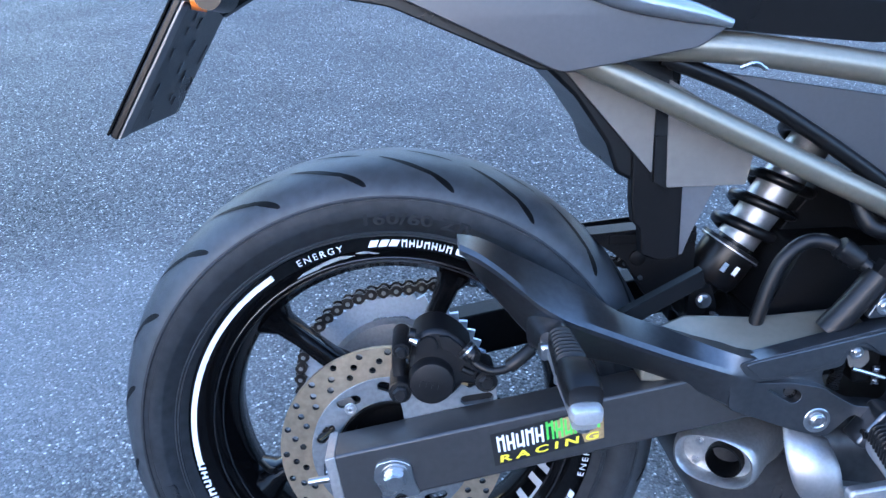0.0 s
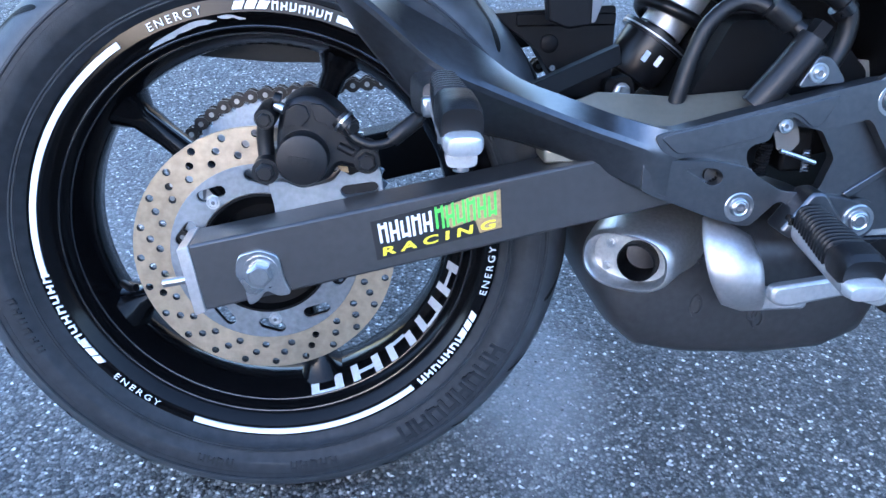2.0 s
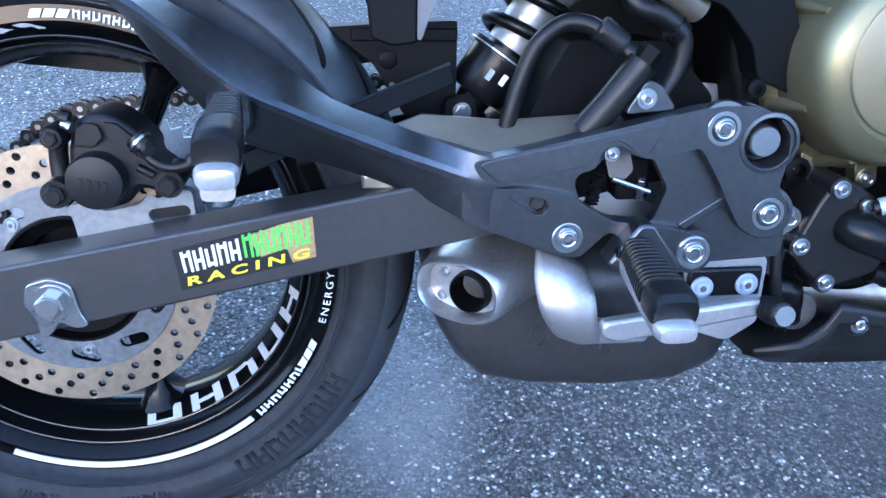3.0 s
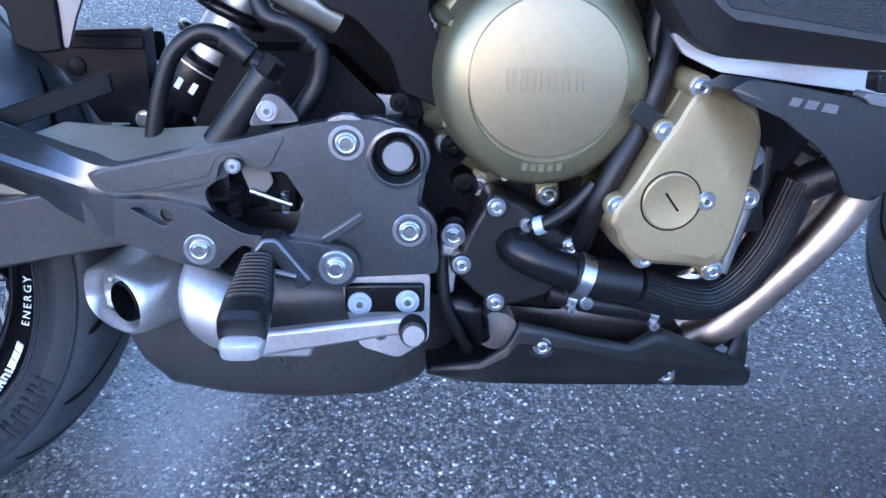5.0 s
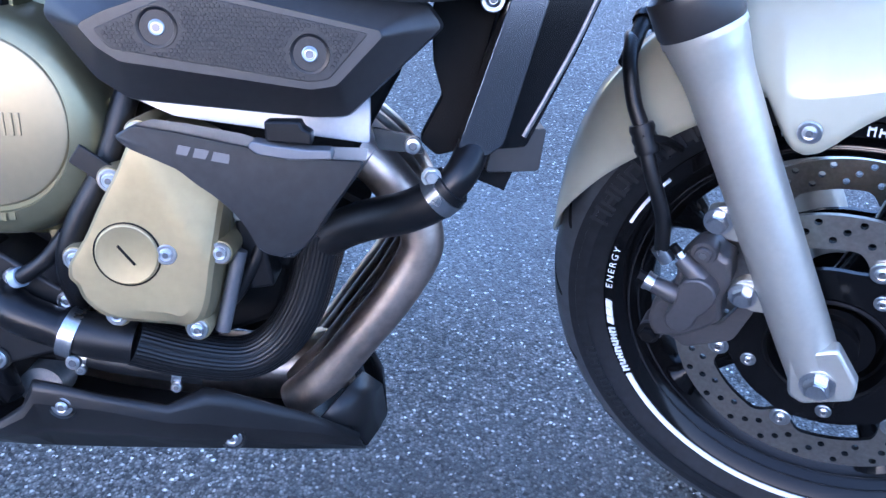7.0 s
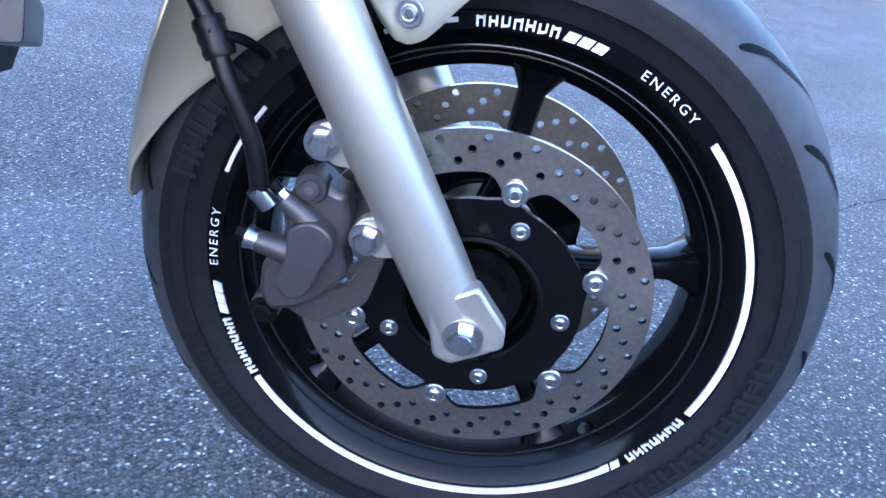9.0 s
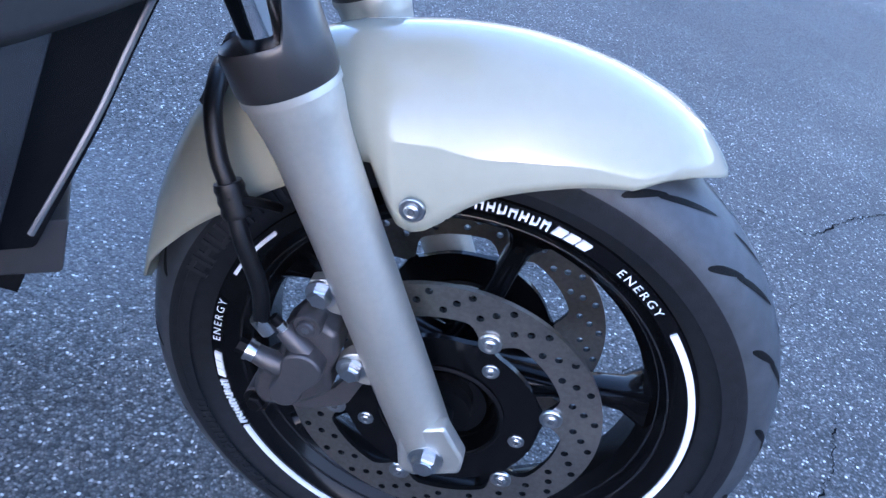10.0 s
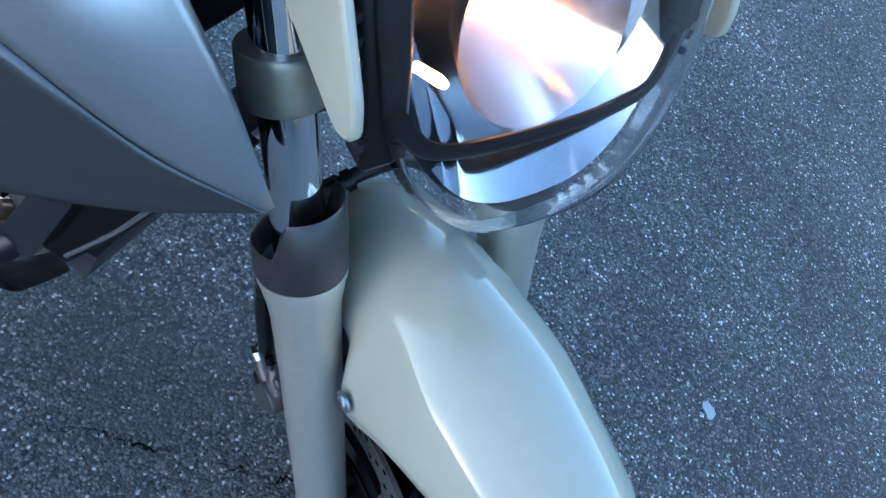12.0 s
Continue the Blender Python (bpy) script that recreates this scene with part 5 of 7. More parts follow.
for x, z in ((0.821, 0.512), (0.798, 0.477), (0.766, 0.416), (0.793, 0.371), (0.853, 0.360), (0.874, 0.423)):
    part("lug", lathe([(0.0102, -0.12), (0.0102, -0.199), (0.0092, -0.201), (0.001, -0.201)], 24, None, False, (x, 0, z)), TAN, pickup)
    bolt(x, -0.2015, z, 0.0082, pickup, style="flange")
bolt(0.885, -0.165, 0.448, 0.0100, pickup, style="hex")
part("clip_plate", block(0.785, -0.196, 0.487, 0.030, 0.003, 0.016, Matrix.Rotation(radians(35), 4, "Y")), CHARCOAL, pickup, bevel=0.001)
part("sensor_block", block(0.893, -0.150, 0.412, 0.020, 0.04, 0.06, Matrix.Rotation(radians(-10), 4, "Y")), PLASTIC, pickup, bevel=0.003)
part("lead", tube([(0.905, -0.155, 0.455), (0.898, -0.165, 0.42), (0.882, -0.168, 0.385), (0.860, -0.160, 0.355)], 0.006, 10), HOSE, pickup)
part("sensor_sleeve", tube([(0.884, -0.180, 0.418), (0.868, -0.185, 0.352)], 0.006, 12, per=1), GREYM, pickup)

# water pump and hoses
po = [(0.668, 0.409), (0.690, 0.407), (0.713, 0.391), (0.744, 0.371), (0.736, 0.345), (0.726, 0.320), (0.677, 0.306), (0.656, 0.324), (0.642, 0.339), (0.645, 0.361), (0.656, 0.388)]
pump = part("water_pump_cover", plate(rounded(po, 0.006), [], -0.163, -0.10), CHARCOAL, M, "dark grey water pump cover", bevel=0.003)
for x, z in ((0.673, 0.403), (0.740, 0.367), (0.676, 0.314), (0.645, 0.350)):
    part("lug", lathe([(0.0105, -0.13), (0.0105, -0.165), (0.001, -0.165)], 20, None, False, (x, 0, z)), CHARCOAL, pump)
    bolt(x, -0.1655, z, 0.0082, pump, style="flange")
part("elbow", tube([(0.692, -0.140, 0.368), (0.693, -0.166, 0.366), (0.708, -0.177, 0.360), (0.742, -0.179, 0.347)], [0.0185, 0.0175, 0.0165, 0.0160], 20), PLASTIC, pump, "black plastic hose elbow")
hose = part("coolant_hose", tube([(0.740, -0.179, 0.348), (0.765, -0.179, 0.3425), (0.796, -0.177, 0.3365)], [0.0185, 0.0185, 0.0180], 20), HOSE, M, "black rubber coolant hose with woven sleeve")
part("woven_sleeve", tube([(0.794, -0.177, 0.337), (0.830, -0.162, 0.319), (0.8716, -0.144, 0.3065), (0.9026, -0.138, 0.3205), (0.9258, -0.1385, 0.355), (0.938, -0.139, 0.393), (0.945, -0.142, 0.425)], 0.0190, 72, per=20, braid=0.012, wave=lambda i: 0.008 * (i % 2)), HOSE, hose, "black woven hose sleeve", sharp=15)
for x, z, d in ((0.747, 0.352, 0.0), ):
    part("hose_clamp", tube([(x - 0.005, -0.179, z - 0.005), (x + 0.006, -0.179, z - 0.009)], 0.0205, 24, per=1), STEEL, hose, "bright steel hose clamp")
    bolt(x + 0.004, -0.192, z - 0.026, 0.0060, hose)
low = part("oil_cooler_hose", tube([(0.725, -0.155, 0.320), (0.760, -0.157, 0.311), (0.800, -0.157, 0.304), (0.840, -0.150, 0.295)], 0.0105, 16), HOSE, M, "thin black lower hose")
for x, z in ((0.745, 0.3145), (0.822, 0.299)):
    part("hose_clamp", tube([(x - 0.004, -0.156, z + 0.001), (x + 0.004, -0.156, z - 0.001)], 0.0118, 20, per=1), STEEL, low)
    bolt(x, -0.168, z - 0.008, 0.0045, low)
part("breather_tube", tube([(0.810, -0.150, 0.560), (0.803, -0.168, 0.530), (0.786, -0.178, 0.480), (0.765, -0.185, 0.440), (0.752, -0.182, 0.405), (0.748, -0.160, 0.365)], 0.0095, 14), HOSE, M, "black rubber breather tube")
part("breather_tube", tube([(0.703, -0.172, 0.387), (0.716, -0.178, 0.394), (0.735, -0.178, 0.408), (0.752, -0.178, 0.428)], 0.0065, 12), HOSE, M, "thin black vent tube")
part("vent_clip", tube([(0.706, -0.174, 0.389), (0.713, -0.177, 0.392)], 0.0080, 14, per=1), SPROCKET, M)
bolt(0.700, -0.166, 0.388, 0.0068, pump)
part("loom", tube([(0.800, -0.120, 0.600), (0.806, -0.135, 0.570), (0.800, -0.140, 0.535), (0.815, -0.150, 0.515)], 0.011, 12), HOSE, M, "corrugated black wiring sleeve")
for x, z in ((0.648, 0.412), (0.640, 0.372), (0.638, 0.445)):
    part("case_boss", lathe([(0.012, -0.10), (0.012, -0.135), (0.007, -0.137), (0.006, -0.128), (0.001, -0.128)], 20, None, False, (x, 0, z)), SOOT_SHADE, case)
bolt(0.638, -0.150, 0.372, 0.011, case, style="flange")
part("case_lug", plate(rounded([(0.628, 0.37), (0.645, 0.37), (0.640, 0.315), (0.628, 0.315)], 0.004), [], -0.150, -0.11), ALLOY, case, bevel=0.002)
part("drain_hose", tube([(0.628, -0.155, 0.355), (0.632, -0.158, 0.310), (0.642, -0.155, 0.285), (0.655, -0.145, 0.255)], 0.0055, 10), HOSE, case)
part("stand_switch", tube([(0.635, -0.14, 0.300), (0.655, -0.14, 0.295), (0.668, -0.135, 0.262)], [0.012, 0.016, 0.010], 14), PLASTIC, case)
part("sump_plug", lathe([(0.02, -0.12), (0.02, -0.09)], 20, None, True, (0.685, 0, 0.262)), ALLOY, case)

# lower fairing
def pan_side(sy):
    """One flank of the pan: an upright band, a fold, and a lower face that turns under towards the nose."""
    cols = (((0.620, 0.246), -0.160, 0.243, (0.616, -0.150, 0.236)), ((0.666, 0.252), -0.160, 0.246, (0.650, -0.138, 0.219)), ((0.689, 0.268), -0.160, 0.258, (0.677, -0.137, 0.216)), ((0.700, 0.292), -0.160, 0.272, (0.700, -0.136, 0.2145)), ((0.720, 0.288), -0.160, 0.270, (0.725, -0.135, 0.213)), ((0.756, 0.277), -0.158, 0.264, (0.762, -0.133, 0.211)), ((0.806, 0.262), -0.149, 0.247, (0.808, -0.129, 0.208)), ((0.836, 0.274), -0.138, 0.240, (0.840, -0.125, 0.205)), ((0.850, 0.268), -0.132, 0.234, (0.857, -0.121, 0.203)), ((0.885, 0.248), -0.117, 0.222, (0.895, -0.104, 0.191)), ((0.930, 0.222), -0.098, 0.206, (0.935, -0.080, 0.176)), ((0.968, 0.190), -0.075, 0.184, (0.974, -0.055, 0.160)))
    rows = [[(x, sy * -y, z) for (x, z), y, f, low in cols], [(x, sy * -(y - 0.002), z - (z - f) * 0.5) for (x, z), y, f, low in cols], [(x, sy * -(y - 0.003), f) for (x, z), y, f, low in cols], [((x + low[0]) / 2, sy * -((y + low[1]) / 2 - 0.004), (f + low[2]) / 2) for (x, z), y, f, low in cols], [(low[0], sy * -low[1], low[2]) for (x, z), y, f, low in cols]]
    return rings([list(c) for c in zip(*rows)], False, False)


def thick(ob, t, offset=0.0):
    md = ob.modifiers.new("thickness", "SOLIDIFY")
    md.thickness, md.offset = t, offset
    return ob


belly = thick(part("belly_pan", pan_side(-1), CHARCOAL, M, "dark grey plastic belly pan", sharp=16), 0.0035)
thick(part("pan_side", pan_side(1), CHARCOAL, belly, sharp=16), 0.0035)
part("pan_floor", rings([[(x, q * h, z - 0.004 * (1 - abs(q))) for q in (-1, -0.5, 0, 0.5, 1)] for x, h, z in ((0.617, 0.149, 0.236), (0.677, 0.136, 0.216), (0.762, 0.132, 0.211), (0.857, 0.120, 0.203), (0.935, 0.079, 0.176), (0.974, 0.054, 0.160))], False, False), CHARCOAL, belly)
for sy in (-1, 1):
    thick(part("pan_nose", rings([[(0.930, sy * 0.093, 0.214), (0.962, sy * 0.074, 0.196), (0.974, sy * 0.055, 0.162)], [(0.956, sy * 0.062, 0.234), (0.975, sy * 0.046, 0.210), (0.985, sy * 0.030, 0.166)], [(0.970, sy * 0.040, 0.240), (0.988, sy * 0.018, 0.214), (0.993, sy * 0.002, 0.168)]], False, False), CHARCOAL, belly, "upturned nose of the pan", sharp=25), 0.003)
for x, y, z in ((0.722, -0.1615, 0.268), (0.8555, -0.1275, 0.2170)):
    part("bolt_cup", lathe([(0.0135, y + 0.002), (0.0120, y - 0.0015), (0.0105, y), (0.001, y)], 28, None, False, (x, 0, z)), CHARCOAL, belly)
    bolt(x, y - 0.0005, z, 0.0090, belly, style="flange")

# exhaust headers
for i, y in enumerate((-0.106, -0.046, 0.014, 0.074)):
    part("header_pipe", tube([(0.940, y, 0.508), (0.975, y, 0.482), (0.998, y, 0.460), (1.021, y * 0.98, 0.425), (1.026, y * 0.96, 0.395), (1.003, y * 0.90, 0.349), (0.969, y * 0.82, 0.300), (0.936, y * 0.72, 0.254), (0.905, y * 0.6, 0.222)], 0.0195, 22), HEADER, M, "heat-tinted steel exhaust header pipe")
    part("exhaust_flange", tube([(0.945, y, 0.504), (0.962, y, 0.492)], 0.030, 20, per=1), SOOT_SHADE, M)

# heat shield beside the engine
def cover_y(x):
    return -0.2525 - 0.10 * (x - 0.825)


sh = rounded([(0.823, 0.519), (0.836, 0.527), (0.862, 0.524), (0.898, 0.518), (0.912, 0.516), (0.918, 0.512), (0.936, 0.510), (0.964, 0.510), (0.987, 0.510), (0.976, 0.493), (0.962, 0.473), (0.951, 0.455), (0.938, 0.441), (0.922, 0.443), (0.915, 0.447), (0.908, 0.461), (0.898, 0.473), (0.886, 0.483), (0.875, 0.490), (0.864, 0.499), (0.847, 0.506), (0.831, 0.512)], 0.004)
shield = part("engine_side_cover", rings([[(x, cover_y(x) + dy, z) for x, z in inset(sh, q)] for q, dy in ((0.01, 0.005), (0.0, 0.003), (0.0, 0.001), (0.02, 0.0), (0.3, 0.0), (0.6, 0.0), (0.95, 0.0))]), SCUFFED, M, "worn dark plastic engine side cover", sharp=30)
part("side_mark", plate([(0.866, 0.5155), (0.874, 0.5143), (0.871, 0.5085), (0.864, 0.5098)], [], cover_y(0.868) - 0.0006, cover_y(0.868)), GREYM, shield, "small grey plain mark")
part("side_mark", plate([(0.877, 0.5138), (0.886, 0.5125), (0.883, 0.5068), (0.875, 0.5080)], [], cover_y(0.880) - 0.0006, cover_y(0.880)), GREYM, shield, "small grey plain mark")
part("side_mark", plate([(0.889, 0.5120), (0.900, 0.5105), (0.898, 0.5045), (0.887, 0.5062)], [], cover_y(0.893) - 0.0006, cover_y(0.893)), GREYM, shield, "small grey plain mark")
part("cover_ledge", plate(rounded([(0.912, 0.517), (0.914, 0.521), (0.930, 0.518), (0.950, 0.516), (0.965, 0.516), (0.966, 0.510), (0.940, 0.509), (0.918, 0.512)], 0.002), [], -0.2665, -0.250), GREYM, shield, "pale worn ledge", bevel=0.001)
part("cover_clip", plate(rounded([(0.923, 0.520), (0.922, 0.533), (0.945, 0.533), (0.946, 0.529), (0.952, 0.526), (0.952, 0.518)], 0.002), [], -0.262, -0.246), PLASTIC, shield, bevel=0.0015)
for k, row in enumerate(([(0.987, 0.510), (0.976, 0.493), (0.962, 0.473), (0.951, 0.455), (0.938, 0.441), (0.922, 0.443)], [(0.823, 0.519), (0.836, 0.527), (0.862, 0.524), (0.898, 0.518), (0.918, 0.512), (0.964, 0.510), (0.987, 0.510)])):
    part("cover_return", rings([[(x, cover_y(x) + 0.003, z), (x + (0.004 if k == 0 else -0.002), -0.205, z - 0.004)] for x, z in row], False, False), SCUFFED, shield)
strip = part("frame_spar", plate(rounded([(0.800, 0.550), (0.812, 0.534), (0.842, 0.521), (0.985, 0.504), (0.985, 0.54)], 0.004), [], -0.180, -0.172), SPAR, M, "silver painted frame spar", bevel=0.002)

# black side panel with a honeycomb pad
fo = [(0.771, 0.593), (0.776, 0.606), (0.801, 0.622), (0.855, 0.640), (0.900, 0.634), (1.026, 0.607), (1.038, 0.592), (0.972, 0.529), (0.948, 0.528), (0.824, 0.537), (0.802, 0.551)]
fi = [(0.802, 0.586), (0.804, 0.589), (0.818, 0.596), (0.858, 0.610), (0.877, 0.612), (0.994, 0.589), (0.996, 0.585), (0.966, 0.553), (0.949, 0.550), (0.826, 0.565), (0.812, 0.574)]
fr, fq = rounded(fo, 0.005), rounded(fi, 0.003)
air = part("air_scoop_panel", rings([[(x, -0.165, z) for x, z in fr], [(x, -0.212, z) for x, z in fr], [(x * 0.94 + u * 0.06, -0.2175, z * 0.94 + w * 0.06) for (x, z), (u, w) in zip(fr, fq)], [(u + (x - u) * 0.05, -0.2335, w + (z - w) * 0.05) for (x, z), (u, w) in zip(fr, fq)], [(x, -0.2355, z) for x, z in fq], [(x, -0.2355, z) for x, z in inset(fq, 0.95)]]), SCOOPED, M, "black angular plastic side panel", sharp=25)
pad = [(0.811, 0.585), (0.854, 0.604), (0.875, 0.608), (0.987, 0.587), (0.961, 0.557), (0.948, 0.555), (0.821, 0.573)]
padp = part("grip_pad", plate(rounded(pad, 0.003), [], -0.2362, -0.232), HEX, air, "dark honeycomb textured pad", bevel=0.0005)
cell = bmesh.new()
rings([[(0.00155 * q * math.cos(math.pi / 3 * i), y, 0.00155 * q * math.sin(math.pi / 3 * i)) for i in range(6)] for q, y in ((1, 0), (0.78, -0.0003))], True, True, cell)
pr = rounded(pad, 0.003)


def inside(p, poly):
    c = False
    for i in range(len(poly)):
        (x1, z1), (x2, z2) = poly[i - 1], poly[i]
        if (z1 > p[1]) != (z2 > p[1]) and p[0] < (x2 - x1) * (p[1] - z1) / (z2 - z1) + x1:
            c = not c
    return c


cells = bmesh.new()
cm = bpy.data.meshes.new("scratch")
cell.to_mesh(cm)
cell.free()
small = inset(pr, 0.05)
for j in range(26):
    for i in range(62):
        x, z = 0.806 + 0.0030 * i + (0.0015 if j % 2 else 0), 0.552 + 0.0026 * j
        if inside((x, z), small) and min(math.hypot(x - 0.852, z - 0.587), math.hypot(x - 0.949, z - 0.573)) > 0.016:
            k = len(cells.verts)
            cells.from_mesh(cm)
            cells.verts.ensure_lookup_table()
            for v in cells.verts[k:]:
                v.co += Vector((x, -0.2362, z))
tagged(part("honeycomb", cells, HEX, padp), kind="stuff")
for x, z in ((0.852, 0.587), (0.949, 0.573)):
    part("bolt_cup", lathe([(0.0135, -0.235), (0.0130, -0.2372), (0.0112, -0.2368), (0.0100, -0.2335), (0.001, -0.2335)], 36, None, False, (x, 0, z)), PLASTIC, air)
    bolt(x, -0.2340, z, 0.0088, air, style="flange")
part("air_duct", block(0.90, 0, 0.60, 0.20, 0.34, 0.09), SOOT_SHADE, M, bevel=0.01)

# radiator

rad = part("radiator", block(1.120, 0, 0.580, 0.030, 0.30, 0.24, Matrix.Rotation(radians(21), 4, "Y")), SOOT_SHADE, M, "black radiator core")
tank_o = [(1.050, 0.504), (1.072, 0.498), (1.084, 0.507), (1.140, 0.720), (1.119, 0.720)]
part("side_tank", plate(rounded(tank_o, 0.004), [], -0.190, -0.150), RADM, rad, "satin grey radiator side cover", bevel=0.004)
part("side_tank", plate(rounded([(1.072, 0.500), (1.103, 0.503), (1.137, 0.576), (1.157, 0.626), (1.197, 0.720), (1.138, 0.720)], 0.003), [], -0.174, -0.145), GLOSS, rad, "glossy black radiator side cover", bevel=0.003)
# pale tube added where the cover's chamfer only shows a reflection
part("edge_glint", tube([(1.101, -0.1735, 0.511), (1.134, -0.1735, 0.578), (1.154, -0.1735, 0.627), (1.193, -0.1735, 0.718)], 0.0022, 8), GREYM, rad, "thin pale line in place of an edge reflection")
part("side_tank", plate(rounded(tank_o, 0.004), [], 0.140, 0.168), GREYM, rad, bevel=0.004)
part("lower_guard", plate(rounded([(1.074, 0.480), (1.116, 0.482), (1.120, 0.516), (1.080, 0.512)], 0.003), [], -0.163, 0.14), COLLAR, rad, "brown-black lower radiator guard", bevel=0.003)
part("inner_cover", plate(rounded([(1.022, 0.500), (1.036, 0.488), (1.052, 0.492), (1.110, 0.720), (1.060, 0.720), (1.030, 0.600), (1.032, 0.560), (1.040, 0.535)], 0.004), [], -0.140, -0.118), SOOT_SHADE, rad, bevel=0.003)
bolt(1.073, -0.170, 0.6093, 0.009, rad, style="flange")
part("mount_tab", plate(rounded([(0.985, 0.512), (1.022, 0.505), (1.026, 0.492), (0.990, 0.495)], 0.003), [], -0.156, -0.150), SATIN, rad)
bolt(1.017, -0.157, 0.499, 0.0065, rad)
lower = part("radiator_hose", tube([(0.940, -0.142, 0.412), (0.960, -0.150, 0.427), (0.982, -0.162, 0.439), (1.013, -0.178, 0.451), (1.034, -0.188, 0.464), (1.047, -0.192, 0.477)], 0.0165, 20, per=12, wave=lambda i: 0.02 * (i % 2)), HOSE, M, "ribbed black radiator hose", sharp=70)
part("outlet_elbow", tube([(1.042, -0.192, 0.471), (1.054, -0.190, 0.486), (1.064, -0.176, 0.505)], 0.0130, 18), PLASTIC, lower)
part("hose_clamp", tube([(1.035, -0.1885, 0.465), (1.043, -0.191, 0.4725)], 0.0180, 22, per=1), STEEL, lower)
bolt(1.031, -0.198, 0.484, 0.0055, lower, style="hex")

# ---- rear frame, tail and shock ----
part("frame_side_plate", plate(rounded([(0.520, 0.575), (0.532, 0.560), (0.553, 0.554), (0.583, 0.523), (0.592, 0.494), (0.604, 0.490), (0.628, 0.480), (0.630, 0.520), (0.612, 0.562), (0.640, 0.613), (0.700, 0.700), (0.54, 0.70)], 0.008), [], -0.140, -0.105), DULL, M, "black plastic frame side cover", bevel=0.005)
part("cover_screw", lathe([(0.008, -0.14), (0.008, -0.146), (0.004, -0.147), (0.003, -0.143), (0.0005, -0.143)], 20, None, False, (0.590, 0, 0.487)), SOOT_SHADE, M)
part("silver_tab", plate(rounded([(0.540, 0.484), (0.542, 0.455), (0.618, 0.455), (0.600, 0.478)], 0.004), [], -0.072, -0.066), ALLOY, M, "silver engine mount tab")
part("subframe_tube", tube([(0.185, -0.135, 0.728), (0.300, -0.138, 0.672), (0.420, -0.138, 0.612), (0.485, -0.135, 0.580), (0.540, -0.120, 0.550)], 0.0125, 20), TUBE, M, "champagne grey subframe tube")
part("subframe_tube", tube([(0.240, -0.130, 0.735), (0.320, -0.138, 0.730), (0.400, -0.140, 0.718), (0.500, -0.140, 0.700), (0.62, -0.14, 0.68)], 0.0145, 20), TUBE, M, "champagne grey subframe tube")
part("side_panel", plate(rounded([(0.318, 0.708), (0.470, 0.682), (0.60, 0.662), (0.60, 0.56), (0.520, 0.580), (0.470, 0.604), (0.400, 0.652)], 0.008), [], -0.128, -0.110), GREYT, M, "dark grey metallic side panel", bevel=0.004)
part("panel_edge", tube([(0.270, -0.125, 0.722), (0.345, -0.128, 0.690), (0.420, -0.128, 0.645), (0.490, -0.128, 0.597)], 0.008, 10), PLASTIC, M)
tail_o = [(-0.02, 0.800), (0.030, 0.782), (0.153, 0.722), (0.170, 0.714), (0.228, 0.722), (0.292, 0.732), (0.318, 0.750), (0.250, 0.765), (0.160, 0.800), (0.05, 0.86), (-0.02, 0.86)]
tail = part("tail_cover", plate(rounded(tail_o, 0.008), [], -0.160, -0.145), GREYT, M, "dark grey tail cover with a bright upper edge", bevel=0.005)
part("bright_edge", tube([(0.318, -0.160, 0.751), (0.280, -0.163, 0.762), (0.220, -0.163, 0.777), (0.150, -0.160, 0.805)], [0.004, 0.009, 0.011, 0.012], 12), SILVERP, tail)
part("tail_under", plate(rounded([(-0.12, 0.80), (0.02, 0.775), (0.155, 0.715), (0.20, 0.72), (0.12, 0.85), (-0.12, 0.85)], 0.008), [], -0.142, 0.14), PLASTIC, tail, bevel=0.008)
part("seat", rings([[(x, y, z + (0.03 if abs(y) < 0.12 else 0)) for y, z in ((-0.150, 0.765 - 0.05 * s), (-0.155, 0.80 - 0.05 * s), (-0.11, 0.83 - 0.04 * s), (0.11, 0.83 - 0.04 * s), (0.155, 0.80 - 0.05 * s), (0.150, 0.765 - 0.05 * s))] for x, s in ((0.20, 0.0), (0.30, 0.35), (0.45, 0.7), (0.70, 0.8))]), PLASTIC, M, "black vinyl seat")
part("wire_clip", tube([(0.332, -0.150, 0.712), (0.345, -0.152, 0.716), (0.356, -0.150, 0.710)], 0.0022, 8), STEEL, M)
part("mudguard_panel", plate(rounded([(0.180, 0.716), (0.272, 0.608), (0.273, 0.680)], 0.003), [], -0.100, -0.094), GREYP, M, "pale grey inner mudguard panel", bevel=0.001)
part("mudguard_panel", plate(rounded([(0.284, 0.700), (0.286, 0.594), (0.366, 0.594), (0.374, 0.640), (0.330, 0.672)], 0.003), [], -0.104, -0.096), GREYP, M, "pale grey inner mudguard panel", bevel=0.001)
part("panel_seam", plate([(0.272, 0.700), (0.284, 0.700), (0.287, 0.592), (0.274, 0.600)], [], -0.103, -0.09), PLASTIC, M)
part("inner_mudguard", plate(rounded([(0.166, 0.714), (0.196, 0.685), (0.228, 0.638), (0.238, 0.608), (0.268, 0.592), (0.284, 0.592), (0.300, 0.70), (0.300, 0.74), (0.18, 0.74)], 0.005), [], -0.092, 0.085), PLASTIC, M, "black rear inner mudguard", bevel=0.004)
part("mudguard_strut", plate(rounded([(0.253, 0.640), (0.253, 0.580), (0.256, 0.557), (0.263, 0.551), (0.266, 0.522), (0.284, 0.515), (0.305, 0.518), (0.305, 0.640)], 0.003), [], -0.098, -0.080), DULL, M, "black mudguard strut", bevel=0.002)
